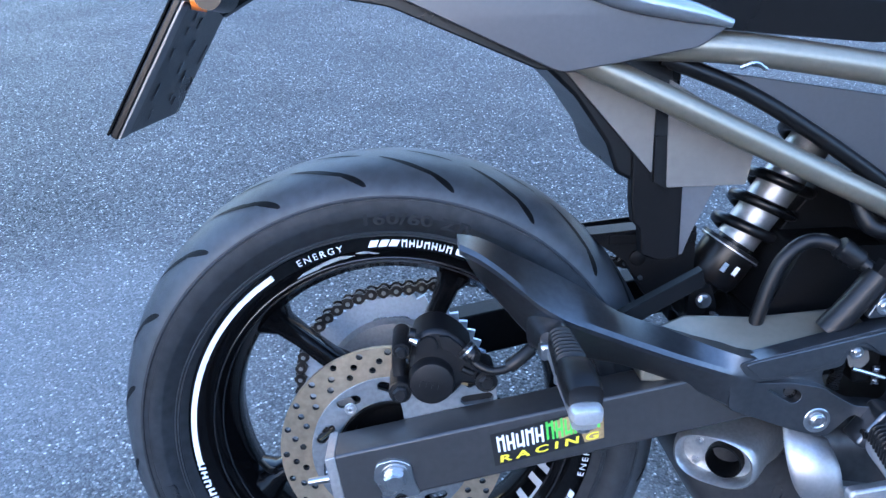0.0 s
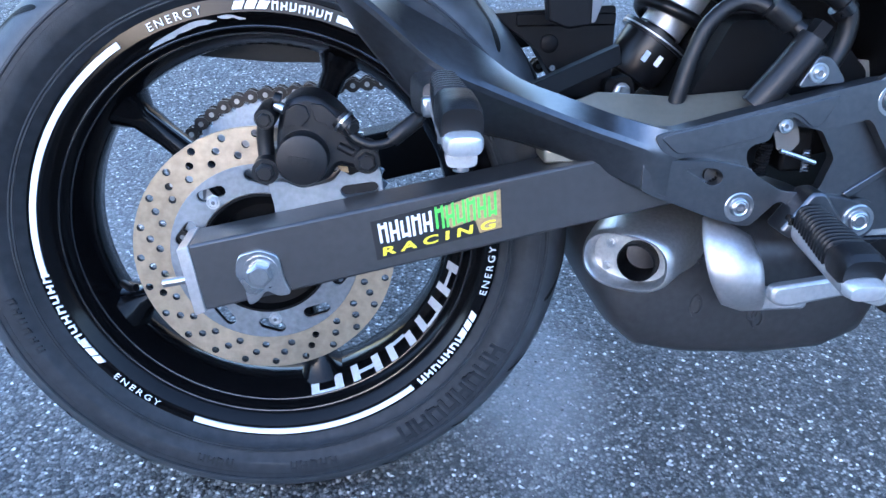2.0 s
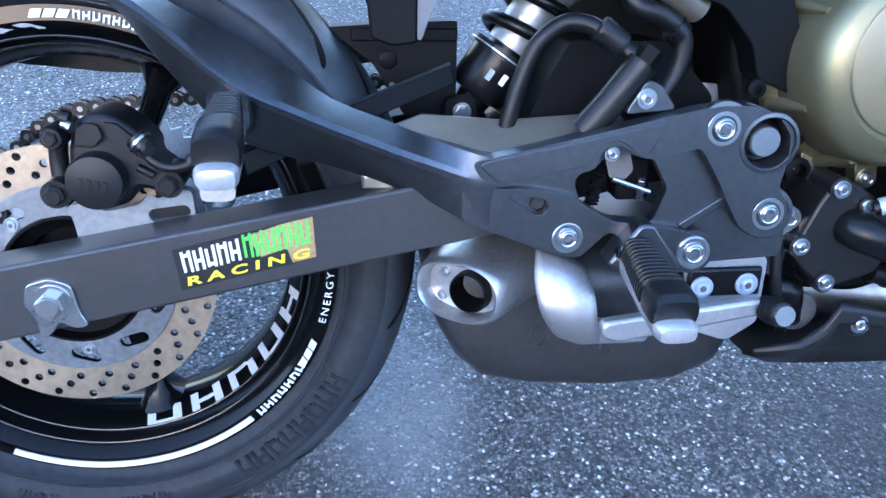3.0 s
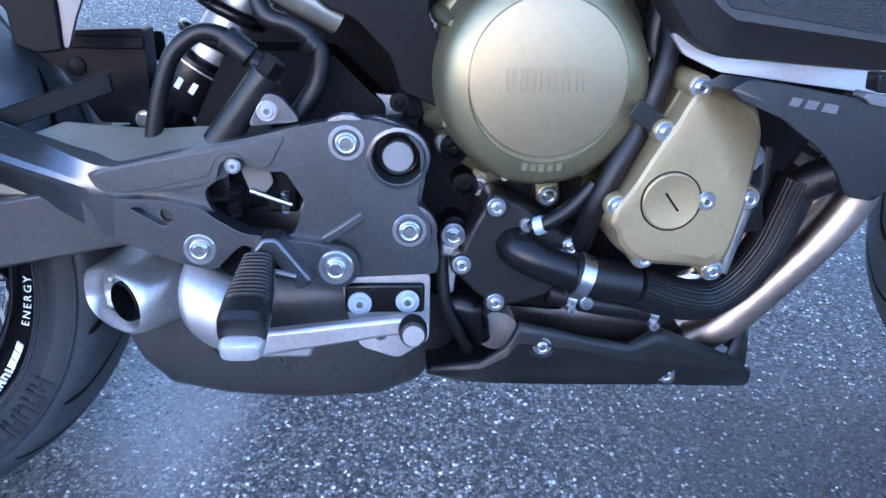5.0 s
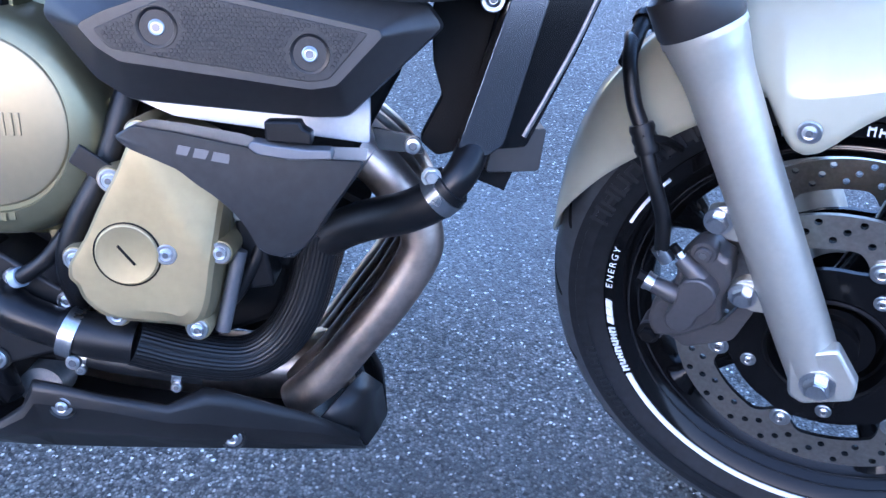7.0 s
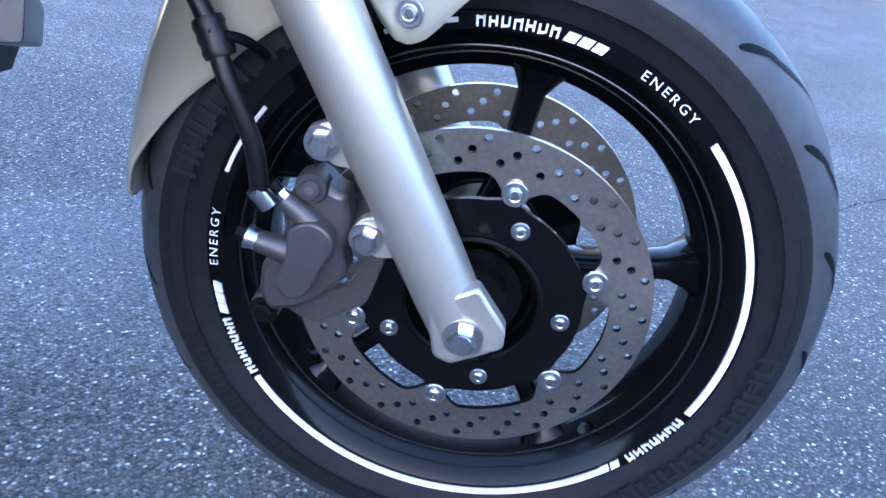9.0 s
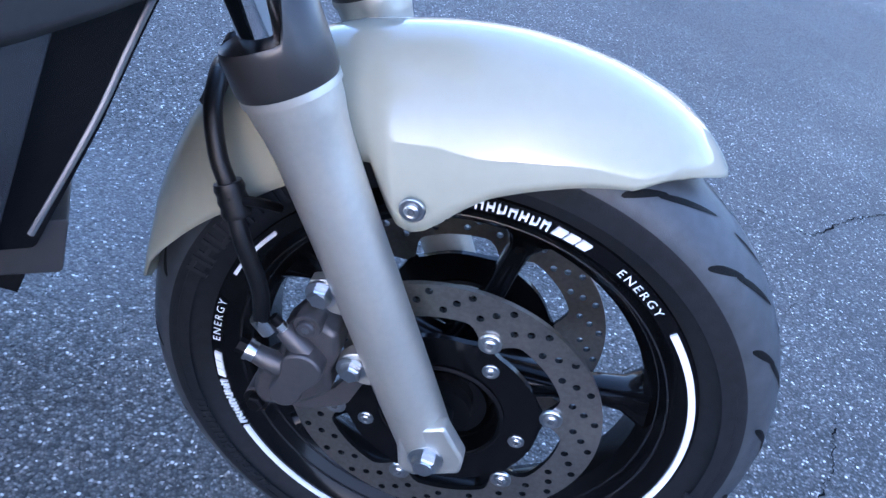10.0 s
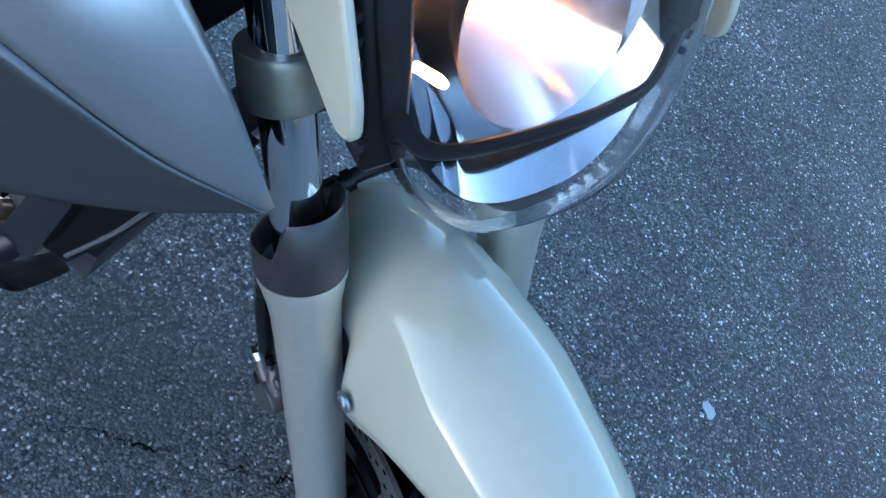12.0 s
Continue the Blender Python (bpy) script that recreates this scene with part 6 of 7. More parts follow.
part("mudguard_panel", plate(rounded([(0.305, 0.600), (0.344, 0.600), (0.336, 0.583), (0.318, 0.545), (0.309, 0.520), (0.305, 0.520)], 0.002), [], -0.094, -0.088), GREYM, M, "grey inner mudguard flank", bevel=0.001)

SHOCK_A, SHOCK_B = Vector((0.362, 0.000, 0.441)), Vector((0.482, 0.002, 0.616))
sd = (SHOCK_B - SHOCK_A).normalized()
shock = part("rear_shock", tube([SHOCK_A, SHOCK_A + sd * 0.018, SHOCK_A + sd * 0.020, SHOCK_A + sd * 0.028, SHOCK_A + sd * 0.062, SHOCK_A + sd * 0.066, SHOCK_A + sd * 0.21], [0.016, 0.018, 0.028, 0.0315, 0.0325, 0.020, 0.020], 32, per=1), PLASTIC, M, "black rear shock absorber")
part("damper_body", tube([SHOCK_A + sd * 0.075, SHOCK_A + sd * 0.21], 0.0235, 28, per=1), ALLOY, shock, "silver damper body")
su = sd.orthogonal().normalized()
sv = sd.cross(su)
part("coil_spring", tube([SHOCK_A + sd * (0.076 + 0.140 * i / 90) + su * 0.034 * math.cos(i * 2 * math.pi / 20) + sv * 0.034 * math.sin(i * 2 * math.pi / 20) for i in range(91)], 0.0065, 12, per=1), PLASTIC, shock, "black coil spring")
part("preload_ring", tube([SHOCK_A + sd * 0.062, SHOCK_A + sd * 0.070], 0.0375, 32, per=1), PLASTIC, shock, "black spring seat")
part("seat_edge", tube([SHOCK_A + sd * 0.0645, SHOCK_A + sd * 0.0660], 0.0380, 32, per=1), ALLOY, shock)
part("label_plate", block(*(SHOCK_A + sd * 0.046 + Vector((0.006, -0.0308, -0.003))), 0.0055, 0.002, 0.011, Matrix.Rotation(radians(34), 4, "Y")), WHITE, shock, "small white label")
part("label_plate", block(*(SHOCK_A + sd * 0.044 + Vector((-0.006, -0.0306, 0.004))), 0.0055, 0.002, 0.011, Matrix.Rotation(radians(34), 4, "Y")), SPROCKET, shock, "small blue label")
bolt(0.352, -0.050, 0.450, 0.0065, shock, style="hex")
part("shock_bracket", plate(rounded([(0.335, 0.430), (0.337, 0.461), (0.362, 0.465), (0.372, 0.430)], 0.005), [], -0.046, -0.034), SOOT_SHADE, M)
part("brake_fluid_hose", tube([(0.378, -0.122, 0.440), (0.383, -0.122, 0.464), (0.391, -0.122, 0.492), (0.403, -0.122, 0.520), (0.424, -0.122, 0.537), (0.444, -0.126, 0.537), (0.463, -0.134, 0.526), (0.482, -0.146, 0.512)], 0.0075, 14), HOSE, M, "looped black brake hose")
part("hose_sleeve", tube([(0.450, -0.137, 0.536), (0.470, -0.140, 0.521)], 0.0105, 14, per=8, wave=lambda i: 0.1 * (i % 2)), HOSE, M)
master = part("master_cylinder", tube([(0.440, -0.150, 0.452), (0.462, -0.152, 0.480), (0.484, -0.153, 0.510)], 0.0130, 18), CHARCOAL, M, "dark rear brake master cylinder")
part("banjo_bolt", tube([(0.482, -0.153, 0.507), (0.492, -0.153, 0.521)], 0.0105, 6, per=1), SOOT_SHADE, master)
part("reservoir_hose", tube([(0.470, -0.110, 0.600), (0.480, -0.128, 0.556), (0.505, -0.132, 0.545), (0.524, -0.132, 0.528), (0.522, -0.132, 0.500), (0.504, -0.135, 0.472)], 0.0085, 14), HOSE, M, "black reservoir hose")
part("hose_clip", tube([(0.515, -0.132, 0.536), (0.522, -0.132, 0.529)], 0.0115, 16, per=1), PLASTIC, M)
part("engine_mount", plate(rounded([(0.40, 0.44), (0.44, 0.52), (0.53, 0.52), (0.58, 0.47), (0.56, 0.42), (0.43, 0.40)], 0.008), [], -0.09, 0.09), SOOT_SHADE, M, "dark rear frame crossmember")
part("rear_crossmember", plate(rounded([(0.445, 0.520), (0.488, 0.575), (0.540, 0.590), (0.600, 0.560), (0.600, 0.440), (0.430, 0.425)], 0.008), [], -0.02, 0.06), SOOT_SHADE, M, "dark frame crossmember behind the shock", bevel=0.006)
part("swingarm_gusset", rings([[(0.255, -0.150, 0.405), (0.255, -0.150, 0.418), (0.255, -0.120, 0.444), (0.255, -0.112, 0.405)], [(0.307, -0.156, 0.405), (0.307, -0.156, 0.424), (0.307, -0.118, 0.464), (0.307, -0.112, 0.410)], [(0.380, -0.160, 0.420), (0.380, -0.160, 0.438), (0.380, -0.116, 0.4575), (0.380, -0.112, 0.420)], [(0.48, -0.160, 0.440), (0.48, -0.160, 0.456), (0.48, -0.116, 0.464), (0.48, -0.112, 0.44)]]), TUBE, M, "champagne grey swingarm gusset", bevel=0.003)

# number plate carrier
plate_m = Matrix.Translation((-0.215, 0, 0.73)) @ Matrix.Rotation(radians(32), 4, "Y")
carrier = part("plate_carrier", block(0.006, 0, 0, 0.008, 0.20, 0.15), PLASTIC, M, "black number plate carrier", at=plate_m, bevel=0.002)
part("number_plate", block(0.0, 0, 0, 0.002, 0.20, 0.15), SOOT_SHADE, carrier, "back of a number plate", bevel=0.0005)
part("reflector_strip", block(0.0108, -0.088, 0, 0.002, 0.022, 0.146), GREYM, carrier, "pale strip along the edge")
rnd = random.Random(8)
for i in range(14):
    part("plain_bar", block(0.0108, rnd.uniform(-0.06, 0.09), rnd.uniform(-0.06, 0.06), 0.001, 0.003, rnd.uniform(0.008, 0.02)), GREYM, carrier)
part("carrier_arm", tube([(-0.165, 0, 0.79), (-0.12, 0, 0.82), (-0.06, 0, 0.83)], [0.03, 0.04, 0.05], 14, flat=0.5), PLASTIC, M)
indicator = part("indicator", tube([(-0.140, -0.06, 0.790), (-0.142, -0.11, 0.790)], [0.016, 0.013], 18, per=4), PLASTIC, M, "black rear indicator with amber lens")
part("amber_lens", tube([(-0.154, -0.08, 0.788), (-0.166, -0.085, 0.786)], [0.013, 0.008], 16, per=4), ORANGE, indicator)

# ---- front wheel ----
front = wheel("front_wheel", FRONT, 0.304, 0.0605, 0.0475, 0.042, 0.055, 5, 80, "gloss black five-spoke front wheel with white rim tape", -1, 19, RUBBER, 0.011)
F0, F1 = -0.0535, -0.0505
for a0, a1 in ((-26, 42), (-148, -50)):
    rim_decal("rim_tape", arc_plate(0.2225, 0.2285, a0, a1, F0, F1), front, label="white reflective rim tape")
for a0, a1 in ((98, 112), (141, 158)):
    rim_decal("rim_tape", arc_plate(0.2245, 0.2278, a0, a1, F0, F1), front)
for a0, a1, n in ((95, 79, 7), (-165, -149, 7), (-45, -28, 7)):
    rim_decal("rim_lettering", arc_marks(0.2213, 0.2292, a0, a1, n, F0, F1), front, label="small white plain bars along the rim")
for a0 in (72.8, 75.6, 78.4, -166, -168.8, -171.6, -46.5, -49.3):
    rim_decal("rim_dash", slant_dash(0.2215, 0.2285, a0, 2.3, 0.7, F0, F1), front)
for a0, a1 in ((62, 48), (-179, -193)):
    def ring_word(u, v, a0=a0, a1=a1):
        a, r = radians(a0 + (a1 - a0) * u), 0.2216 + 0.0074 * v
        return (r * math.cos(a), F0, r * math.sin(a))
    rim_decal("rim_word", text_mesh("ENERGY", WHITE, ring_word, 0.0, 0.0, 1.35), front, label="small white capital letters")
part("sidewall_lettering", arc_marks(0.246, 0.266, -5, -52, 9, -0.0615, -0.0590, 0.8), MARK, front, "raised plain bars on the tyre sidewall")
part("sidewall_lettering", arc_marks(0.246, 0.266, 162, 118, 9, -0.0615, -0.0590, 0.8), MARK, front)
part("sidewall_lettering", arc_marks(0.250, 0.262, -160, -128, 9, -0.0615, -0.0590, 0.7), MARK, front)


def front_disc(y, sign):
    n = 180
    inner = []
    for i in range(n):
        a = 2 * math.pi * i / n
        lobe = max(0.0, math.cos(6 * (a - radians(76)))) ** 2.5
        r = 0.1145 - 0.021 * lobe
        inner.append((r * math.cos(a), r * math.sin(a)))
    holes = [inner]
    for r, count, off in ((0.1420, 24, 0), (0.1325, 24, 5), (0.1235, 24, 10)):
        holes += [circle(r * math.cos(radians(off + 15 * i)), r * math.sin(radians(off + 15 * i)), 0.0036, 10) for i in range(count)]
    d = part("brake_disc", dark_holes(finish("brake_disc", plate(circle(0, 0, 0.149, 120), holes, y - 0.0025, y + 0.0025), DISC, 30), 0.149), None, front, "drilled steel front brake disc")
    out = []
    for i in range(180):
        a = 2 * math.pi * i / 180
        r = 0.0925 + 0.004 * max(0.0, math.cos(6 * (a - radians(76)))) ** 3
        out.append((r * math.cos(a), r * math.sin(a)))
    core = [(0.056 * math.cos(2 * math.pi * i / 180), 0.056 * math.sin(2 * math.pi * i / 180)) for i in range(180)]
    part("disc_carrier", rings([[(x, q, z) for x, z in loop] for loop, q in ((core, y + 0.001), (core, y - 0.0045), (out, y - 0.0045), (out, y + 0.001), (core, y + 0.001))], True, False), GLOSS, d, "black disc carrier")
    part("carrier_rim", lathe([(0.060, y - 0.006), (0.0575, y - 0.0075), (0.055, y - 0.006), (0.055, y + 0.02)], 64), SOOT_SHADE, d)
    for i in range(6):
        a = radians(76 + 60.3 * i)
        if sign > 0:
            bolt(0.103 * math.cos(a), y - 0.0040, 0.103 * math.sin(a), 0.0105, d, style="flange", name="bobbin")
    for i in range(5):
        a = radians(64.4 + 72 * i)
        if sign > 0:
            bolt(0.0765 * math.cos(a), y - 0.0045, 0.0765 * math.sin(a), 0.0078, d, style="flange")
    return d


front_disc(-0.063, 1)
front_disc(0.063, -1)
part("hub_bore", lathe([(0.054, -0.050), (0.050, -0.052), (0.048, -0.030), (0.030, -0.030), (0.028, -0.066), (0.013, -0.066), (0.013, -0.10)], 48), SOOT_SHADE, front)
part("hub_label", block(0.022, -0.0312, 0.030, 0.014, 0.001, 0.011, Matrix.Rotation(radians(25), 4, "Y")), GREYP, front, "small pale plain label")
part("hub_label", block(0.030, -0.0312, -0.004, 0.006, 0.001, 0.016, Matrix.Rotation(radians(12), 4, "Y")), GREYP, front, "small pale plain label")
part("valve_stem", tube([(0.12, -0.03, -0.145), (0.115, -0.045, -0.138)], 0.004, 10, per=1), PLASTIC, front)

# ---- fork ----
def fork_pt(z, y, off=0.0):
    return Vector((-0.004 - 0.4877 * (z + 0.005) + off, y, z))


for y, side in ((-0.102, -1), (0.102, 1)):
    leg = part("fork_leg", tube([fork_pt(-0.012, y), fork_pt(0.0, y), fork_pt(0.05, y), fork_pt(0.12, y), fork_pt(0.20, y), fork_pt(0.268, y), fork_pt(0.295, y), fork_pt(0.309, y)], [0.0235, 0.0255, 0.0265, 0.0270, 0.0275, 0.0290, 0.0330, 0.0345], 32), FORK, M, "silver painted fork slider", at=FRONT)
    part("axle_lug", plate(rounded([(-0.033, 0.026), (0.006, 0.046), (0.030, 0.012), (0.030, -0.006), (-0.010, -0.026), (-0.024, -0.020)], 0.004), [], y + side * 0.0235, y + side * 0.006), FORK, leg, bevel=0.003)
    part("slider_lip", tube([fork_pt(0.306, y), fork_pt(0.311, y)], 0.0357, 32, per=1), FORK, leg)
    part("stanchion", tube([fork_pt(0.28, y), fork_pt(0.86, y)], 0.0205, 32, per=1), CHROME, leg, "chromed fork tube")
    # one-piece plastic protector: a collar that rises to an upright guard ahead of the tube
    ahead, across = Vector((0.899, 0, 0.438)), Vector((0, -side, 0))
    turn = radians(32)
    fwd, lat = ahead * math.cos(turn) + across * math.sin(turn), across * math.cos(turn) - ahead * math.sin(turn)
    columns = []
    for k in range(49):
        q = -math.pi + 2 * math.pi * k / 48
        rise = min(1.0, max(0.0, (radians(92) - abs(q)) / radians(26)))
        top = 0.341 + 0.031 * (3 * rise ** 2 - 2 * rise ** 3)
        rim = 0.0352 if rise > 0 else 0.0355
        shape = ((0.311, 0.0350), (0.315, 0.0368), (0.335, 0.0368), (top - 0.002, 0.0366), (top, rim), (top - 0.002, 0.0336), (0.335, 0.0325), (0.318, 0.0300), (0.316, 0.0215))
        columns.append([fork_pt(s, y) + fwd * r * math.cos(q) + lat * r * math.sin(q) for s, r in shape])
    part("fork_protector", rings(columns, False, False), COLLAR, leg, "brown-black plastic fork protector", sharp=50)
    part("lower_clamp", tube([fork_pt(0.441, y, -0.004), fork_pt(0.445, y, -0.004), fork_pt(0.473, y, -0.004), fork_pt(0.477, y, -0.004)], [0.0285, 0.0300, 0.0300, 0.0285], 32, per=4), TUBE, leg, "grey lower fork clamp")
    if side < 0:
        bolt(-0.002, y - 0.0245, 0.002, 0.0118, leg, style="hex", turn=0.2)
        part("pinch_screw", lathe([(0.006, -0.002), (0.006, 0.004), (0.001, 0.004)], 16), SOOT_SHADE, leg, at=Matrix.Translation((0.018, y - 0.008, -0.024)) @ Matrix.Rotation(radians(60), 4, "Z"))
        part("caliper_lug", plate(rounded([(-0.130, 0.148), (-0.112, 0.156), (-0.085, 0.150), (-0.075, 0.120), (-0.110, 0.122)], 0.005), [], -0.106, -0.094), FORK, leg, bevel=0.002)
        part("caliper_lug", plate(rounded([(-0.098, 0.068), (-0.088, 0.082), (-0.060, 0.088), (-0.040, 0.055), (-0.075, 0.050)], 0.005), [], -0.106, -0.094), FORK, leg, bevel=0.002)
        bolt(-0.117, -0.107, 0.139, 0.0098, leg, style="hex")
        bolt(-0.083, -0.107, 0.066, 0.0098, leg, style="hex", turn=0.4)
part("axle", tube([(0, -0.11, 0), (0, 0.11, 0)], 0.0105, 20, per=1), STEEL, M, at=FRONT)

# front caliper
cal = part("front_caliper", plate(rounded([(-0.148, 0.085), (-0.136, 0.105), (-0.124, 0.114), (-0.115, 0.110), (-0.107, 0.102), (-0.099, 0.100), (-0.095, 0.076), (-0.101, 0.053), (-0.097, 0.030), (-0.115, 0.011), (-0.134, -0.003), (-0.160, -0.009), (-0.168, 0.007), (-0.165, 0.034), (-0.152, 0.046), (-0.146, 0.066)], 0.005), [], -0.108, -0.074), CALIPER, M, "grey-brown twin-piston front brake caliper", at=FRONT, bevel=0.005)
kidney = [(-0.140, 0.070), (-0.135, 0.078), (-0.123, 0.083), (-0.112, 0.080), (-0.104, 0.070), (-0.105, 0.058), (-0.112, 0.046), (-0.118, 0.038), (-0.120, 0.028), (-0.127, 0.018), (-0.139, 0.015), (-0.147, 0.022), (-0.149, 0.032), (-0.144, 0.042), (-0.140, 0.052)]
part("piston_housing", plate(rounded(kidney, 0.006), [], -0.1245, -0.100), CALIPER, cal, bevel=0.002)
part("bolt_boss", lathe([(0.0125, -0.095), (0.0125, -0.110), (0.0112, -0.1125), (0.0004, -0.1125)], 28, None, False, (-0.124, 0, 0.105)), CALIPER, cal)
bolt(-0.124, -0.1125, 0.105, 0.0078, cal, CALIPER, style="socket")
part("fluid_channel", tube([(-0.144, -0.108, 0.092), (-0.132, -0.111, 0.084), (-0.122, -0.112, 0.076)], [0.0085, 0.0095, 0.0100], 16), CALIPER, cal)
part("slide_pin", tube([(-0.167, -0.110, 0.0565), (-0.152, -0.110, 0.0520), (-0.138, -0.108, 0.0480)], [0.0085, 0.0100, 0.0120], 16, per=4), CALIPER, cal)
part("pin_washer", tube([(-0.1745, -0.110, 0.0588), (-0.1715, -0.110, 0.0578)], 0.0098, 18, per=1), STEEL, cal, "bright steel washer")
part("pin_head", tube([(-0.182, -0.110, 0.0612), (-0.1735, -0.110, 0.0585)], 0.0068, 6, per=1), SOOT_SHADE, cal)
part("pin_sleeve", tube([(-0.1720, -0.110, 0.0580), (-0.166, -0.110, 0.0562)], 0.0088, 16, per=1), STEEL, cal)
part("slide_pin", tube([(-0.163, -0.104, -0.006), (-0.163, -0.080, -0.006)], 0.0125, 18, per=1), CALIPER, cal)
bolt(-0.165, -0.104, -0.010, 0.0088, cal, SOOT_SHADE, style="hex")
part("bleed_nipple", tube([(-0.153, -0.112, 0.106), (-0.147, -0.112, 0.100)], 0.0046, 12, per=1), SOOT_SHADE, cal)
part("nipple_tip", tube([(-0.147, -0.112, 0.100), (-0.1425, -0.112, 0.0955)], 0.0050, 6, per=1), STEEL, cal, "bright steel nipple")
part("caliper_arm", plate(rounded([(-0.165, -0.010), (-0.100, 0.010), (-0.080, 0.050), (-0.070, 0.040), (-0.085, -0.005), (-0.130, -0.030)], 0.006), [], -0.086, -0.076), CALIPER, cal, bevel=0.003)
part("front_brake_hose", tube([(-0.236, -0.030, 0.272), (-0.228, -0.055, 0.276), (-0.220, -0.082, 0.262), (-0.208, -0.098, 0.234), (-0.196, -0.104, 0.212), (-0.182, -0.113, 0.178), (-0.166, -0.113, 0.135), (-0.163, -0.110, 0.098)], 0.0072, 14), HOSE, cal, "black front brake hose")
part("hose_grommet", tube([(-0.199, -0.102, 0.218), (-0.188, -0.107, 0.193)], 0.0108, 14, per=6, wave=lambda i: 0.12 * (i % 2)), HOSE, cal)
part("banjo", tube([(-0.166, -0.110, 0.100), (-0.156, -0.108, 0.086)], 0.0085, 12, per=1), STEEL, cal)
part("hose_bracket", tube([(-0.165, -0.080, 0.190), (-0.175, -0.100, 0.205), (-0.195, -0.112, 0.210)], 0.004, 8), SOOT_SHADE, cal)
bolt(-0.140, -0.070, 0.205, 0.006, cal, style="hex")

# ---- front mudguard ----
ARC = [56, 58.6, 62, 66, 70, 80, 92, 96, 100, 103, 106, 108.5, 110.5, 112, 118, 126, 141, 155, 163, 168, 170]
TOP = [0.322, 0.324, 0.331, 0.3365, 0.3395, 0.343, 0.345, 0.3455, 0.346, 0.3465, 0.347, 0.348, 0.349, 0.350, 0.352, 0.352, 0.343, 0.325, 0.312, 0.304, 0.300]
WIDE = [0.048, 0.054, 0.060, 0.067, 0.072, 0.080, 0.090, 0.092, 0.0935, 0.094, 0.094, 0.092, 0.084, 0.075, 0.070, 0.068, 0.070, 0.072, 0.070, 0.064, 0.052]
EDGE = [0.314, 0.313, 0.311, 0.307, 0.300, 0.281, 0.256, 0.243, 0.229, 0.2215, 0.2200, 0.2255, 0.240, 0.270, 0.270, 0.262, 0.267, 0.284, 0.295, 0.298, 0.298]


def mudguard():
    loops = []
    for i in range(120):
        a = 58.6 + 111.4 * i / 119
        rt, w, re = (float(np.interp(a, ARC, q)) for q in (TOP, WIDE, EDGE))
        loop = []
        for j in range(41):
            t = -1 + 2 * j / 40
            s = abs(t)
            y = w * math.copysign(1 - (1 - s) ** 1.45, t)
            f = max(0.0, 1 - s ** 2.0)
            crease = (0.0012 * math.exp(-((s - 0.58) / 0.09) ** 2) - 0.0006 * math.exp(-((s - 0.74) / 0.08) ** 2)) * max(0.0, min(1.0, (a - 68) / 14)) * max(0.0, min(1.0, (112 - a) / 8))
            r = re + (rt - re) * f + crease
            b = radians(a + 8.0 * (abs(y) / w) ** 1.6 * max(0.0, 1 - (a - 58.6) / 14))
            y += 0.009 * max(0.0, 1 - (a - 58.6) / 25)
            loop.append((r * math.cos(b), y, r * math.sin(b)))
        loops.append(loop)
    return rings(loops, False, False)


guard = part("front_mudguard", mudguard(), PEARL, M, "glossy pearl white front mudguard", at=FRONT, sharp=60)
md = guard.modifiers.new("thickness", "SOLIDIFY")
md.thickness, md.offset = 0.003, -1
bolt(-0.061, -0.0962, 0.2335, 0.0098, guard, style="flange")
part("guard_hose", tube([(-0.226, -0.075, 0.262), (-0.226, -0.035, 0.285), (-0.228, -0.012, 0.292), (-0.232, 0.025, 0.283), (-0.232, 0.070, 0.245), (-0.225, 0.100, 0.205)], 0.0075, 12), HOSE, M, "black hose crossing behind the mudguard", at=FRONT)
part("hose_band", tube([(-0.226, -0.030, 0.287), (-0.2265, -0.022, 0.290)], 0.0105, 12, per=1), PLASTIC, M, at=FRONT)

# ---- headlamp ----
LAMP = FRONT @ Matrix.Translation((-0.161, 0, 0.634)) @ Matrix.Rotation(radians(-29.0), 4, "Y")


def lamp_loop(x, w, h, zc=0.0, k=0.78):
    return [(x, w * math.copysign(abs(math.cos(a)) ** k, math.cos(a)), zc + h * math.copysign(abs(math.sin(a)) ** k, math.sin(a))) for a in [2 * math.pi * i / 64 for i in range(64)]]


lamp = part("headlamp", rings([lamp_loop(*q) for q in ((-0.125, 0.040, 0.060), (-0.105, 0.075, 0.115), (-0.060, 0.094, 0.156), (-0.022, 0.100, 0.168), (-0.016, 0.100, 0.168), (-0.014, 0.098, 0.166), (-0.018, 0.096, 0.164))], True, False), GLOSS, M, "large clear headlamp with chrome reflectors", at=LAMP, sharp=50)
part("reflector", rings([lamp_loop(*q) for q in ((-0.012, 0.097, 0.166), (-0.030, 0.088, 0.150), (-0.055, 0.070, 0.118), (-0.078, 0.042, 0.070), (-0.088, 0.010, 0.015), (-0.088, 0.0005, 0.0005))], True, False), REFLECT, lamp, "bright chrome reflector bowl", sharp=40)
for z, r in ((0.062, 0.062), (-0.062, 0.052)):
    cup = part("reflector_cup", rings([[(x, r * q * math.cos(a), z + r * q * math.sin(a)) for a in [2 * math.pi * i / 40 for i in range(40)]] for x, q in ((-0.016, 1.12), (-0.030, 1.0), (-0.052, 0.78), (-0.070, 0.42), (-0.076, 0.15), (-0.076, 0.005))], True, False), CUP, lamp, "round chrome reflector cup", sharp=30)
    part("bulb", tube([(-0.076, 0, z), (-0.045, 0, z), (-0.036, 0, z)], [0.010, 0.010, 0.004], 14), GLOW if z < 0 else STEEL, cup, "lit warm bulb" if z < 0 else "")
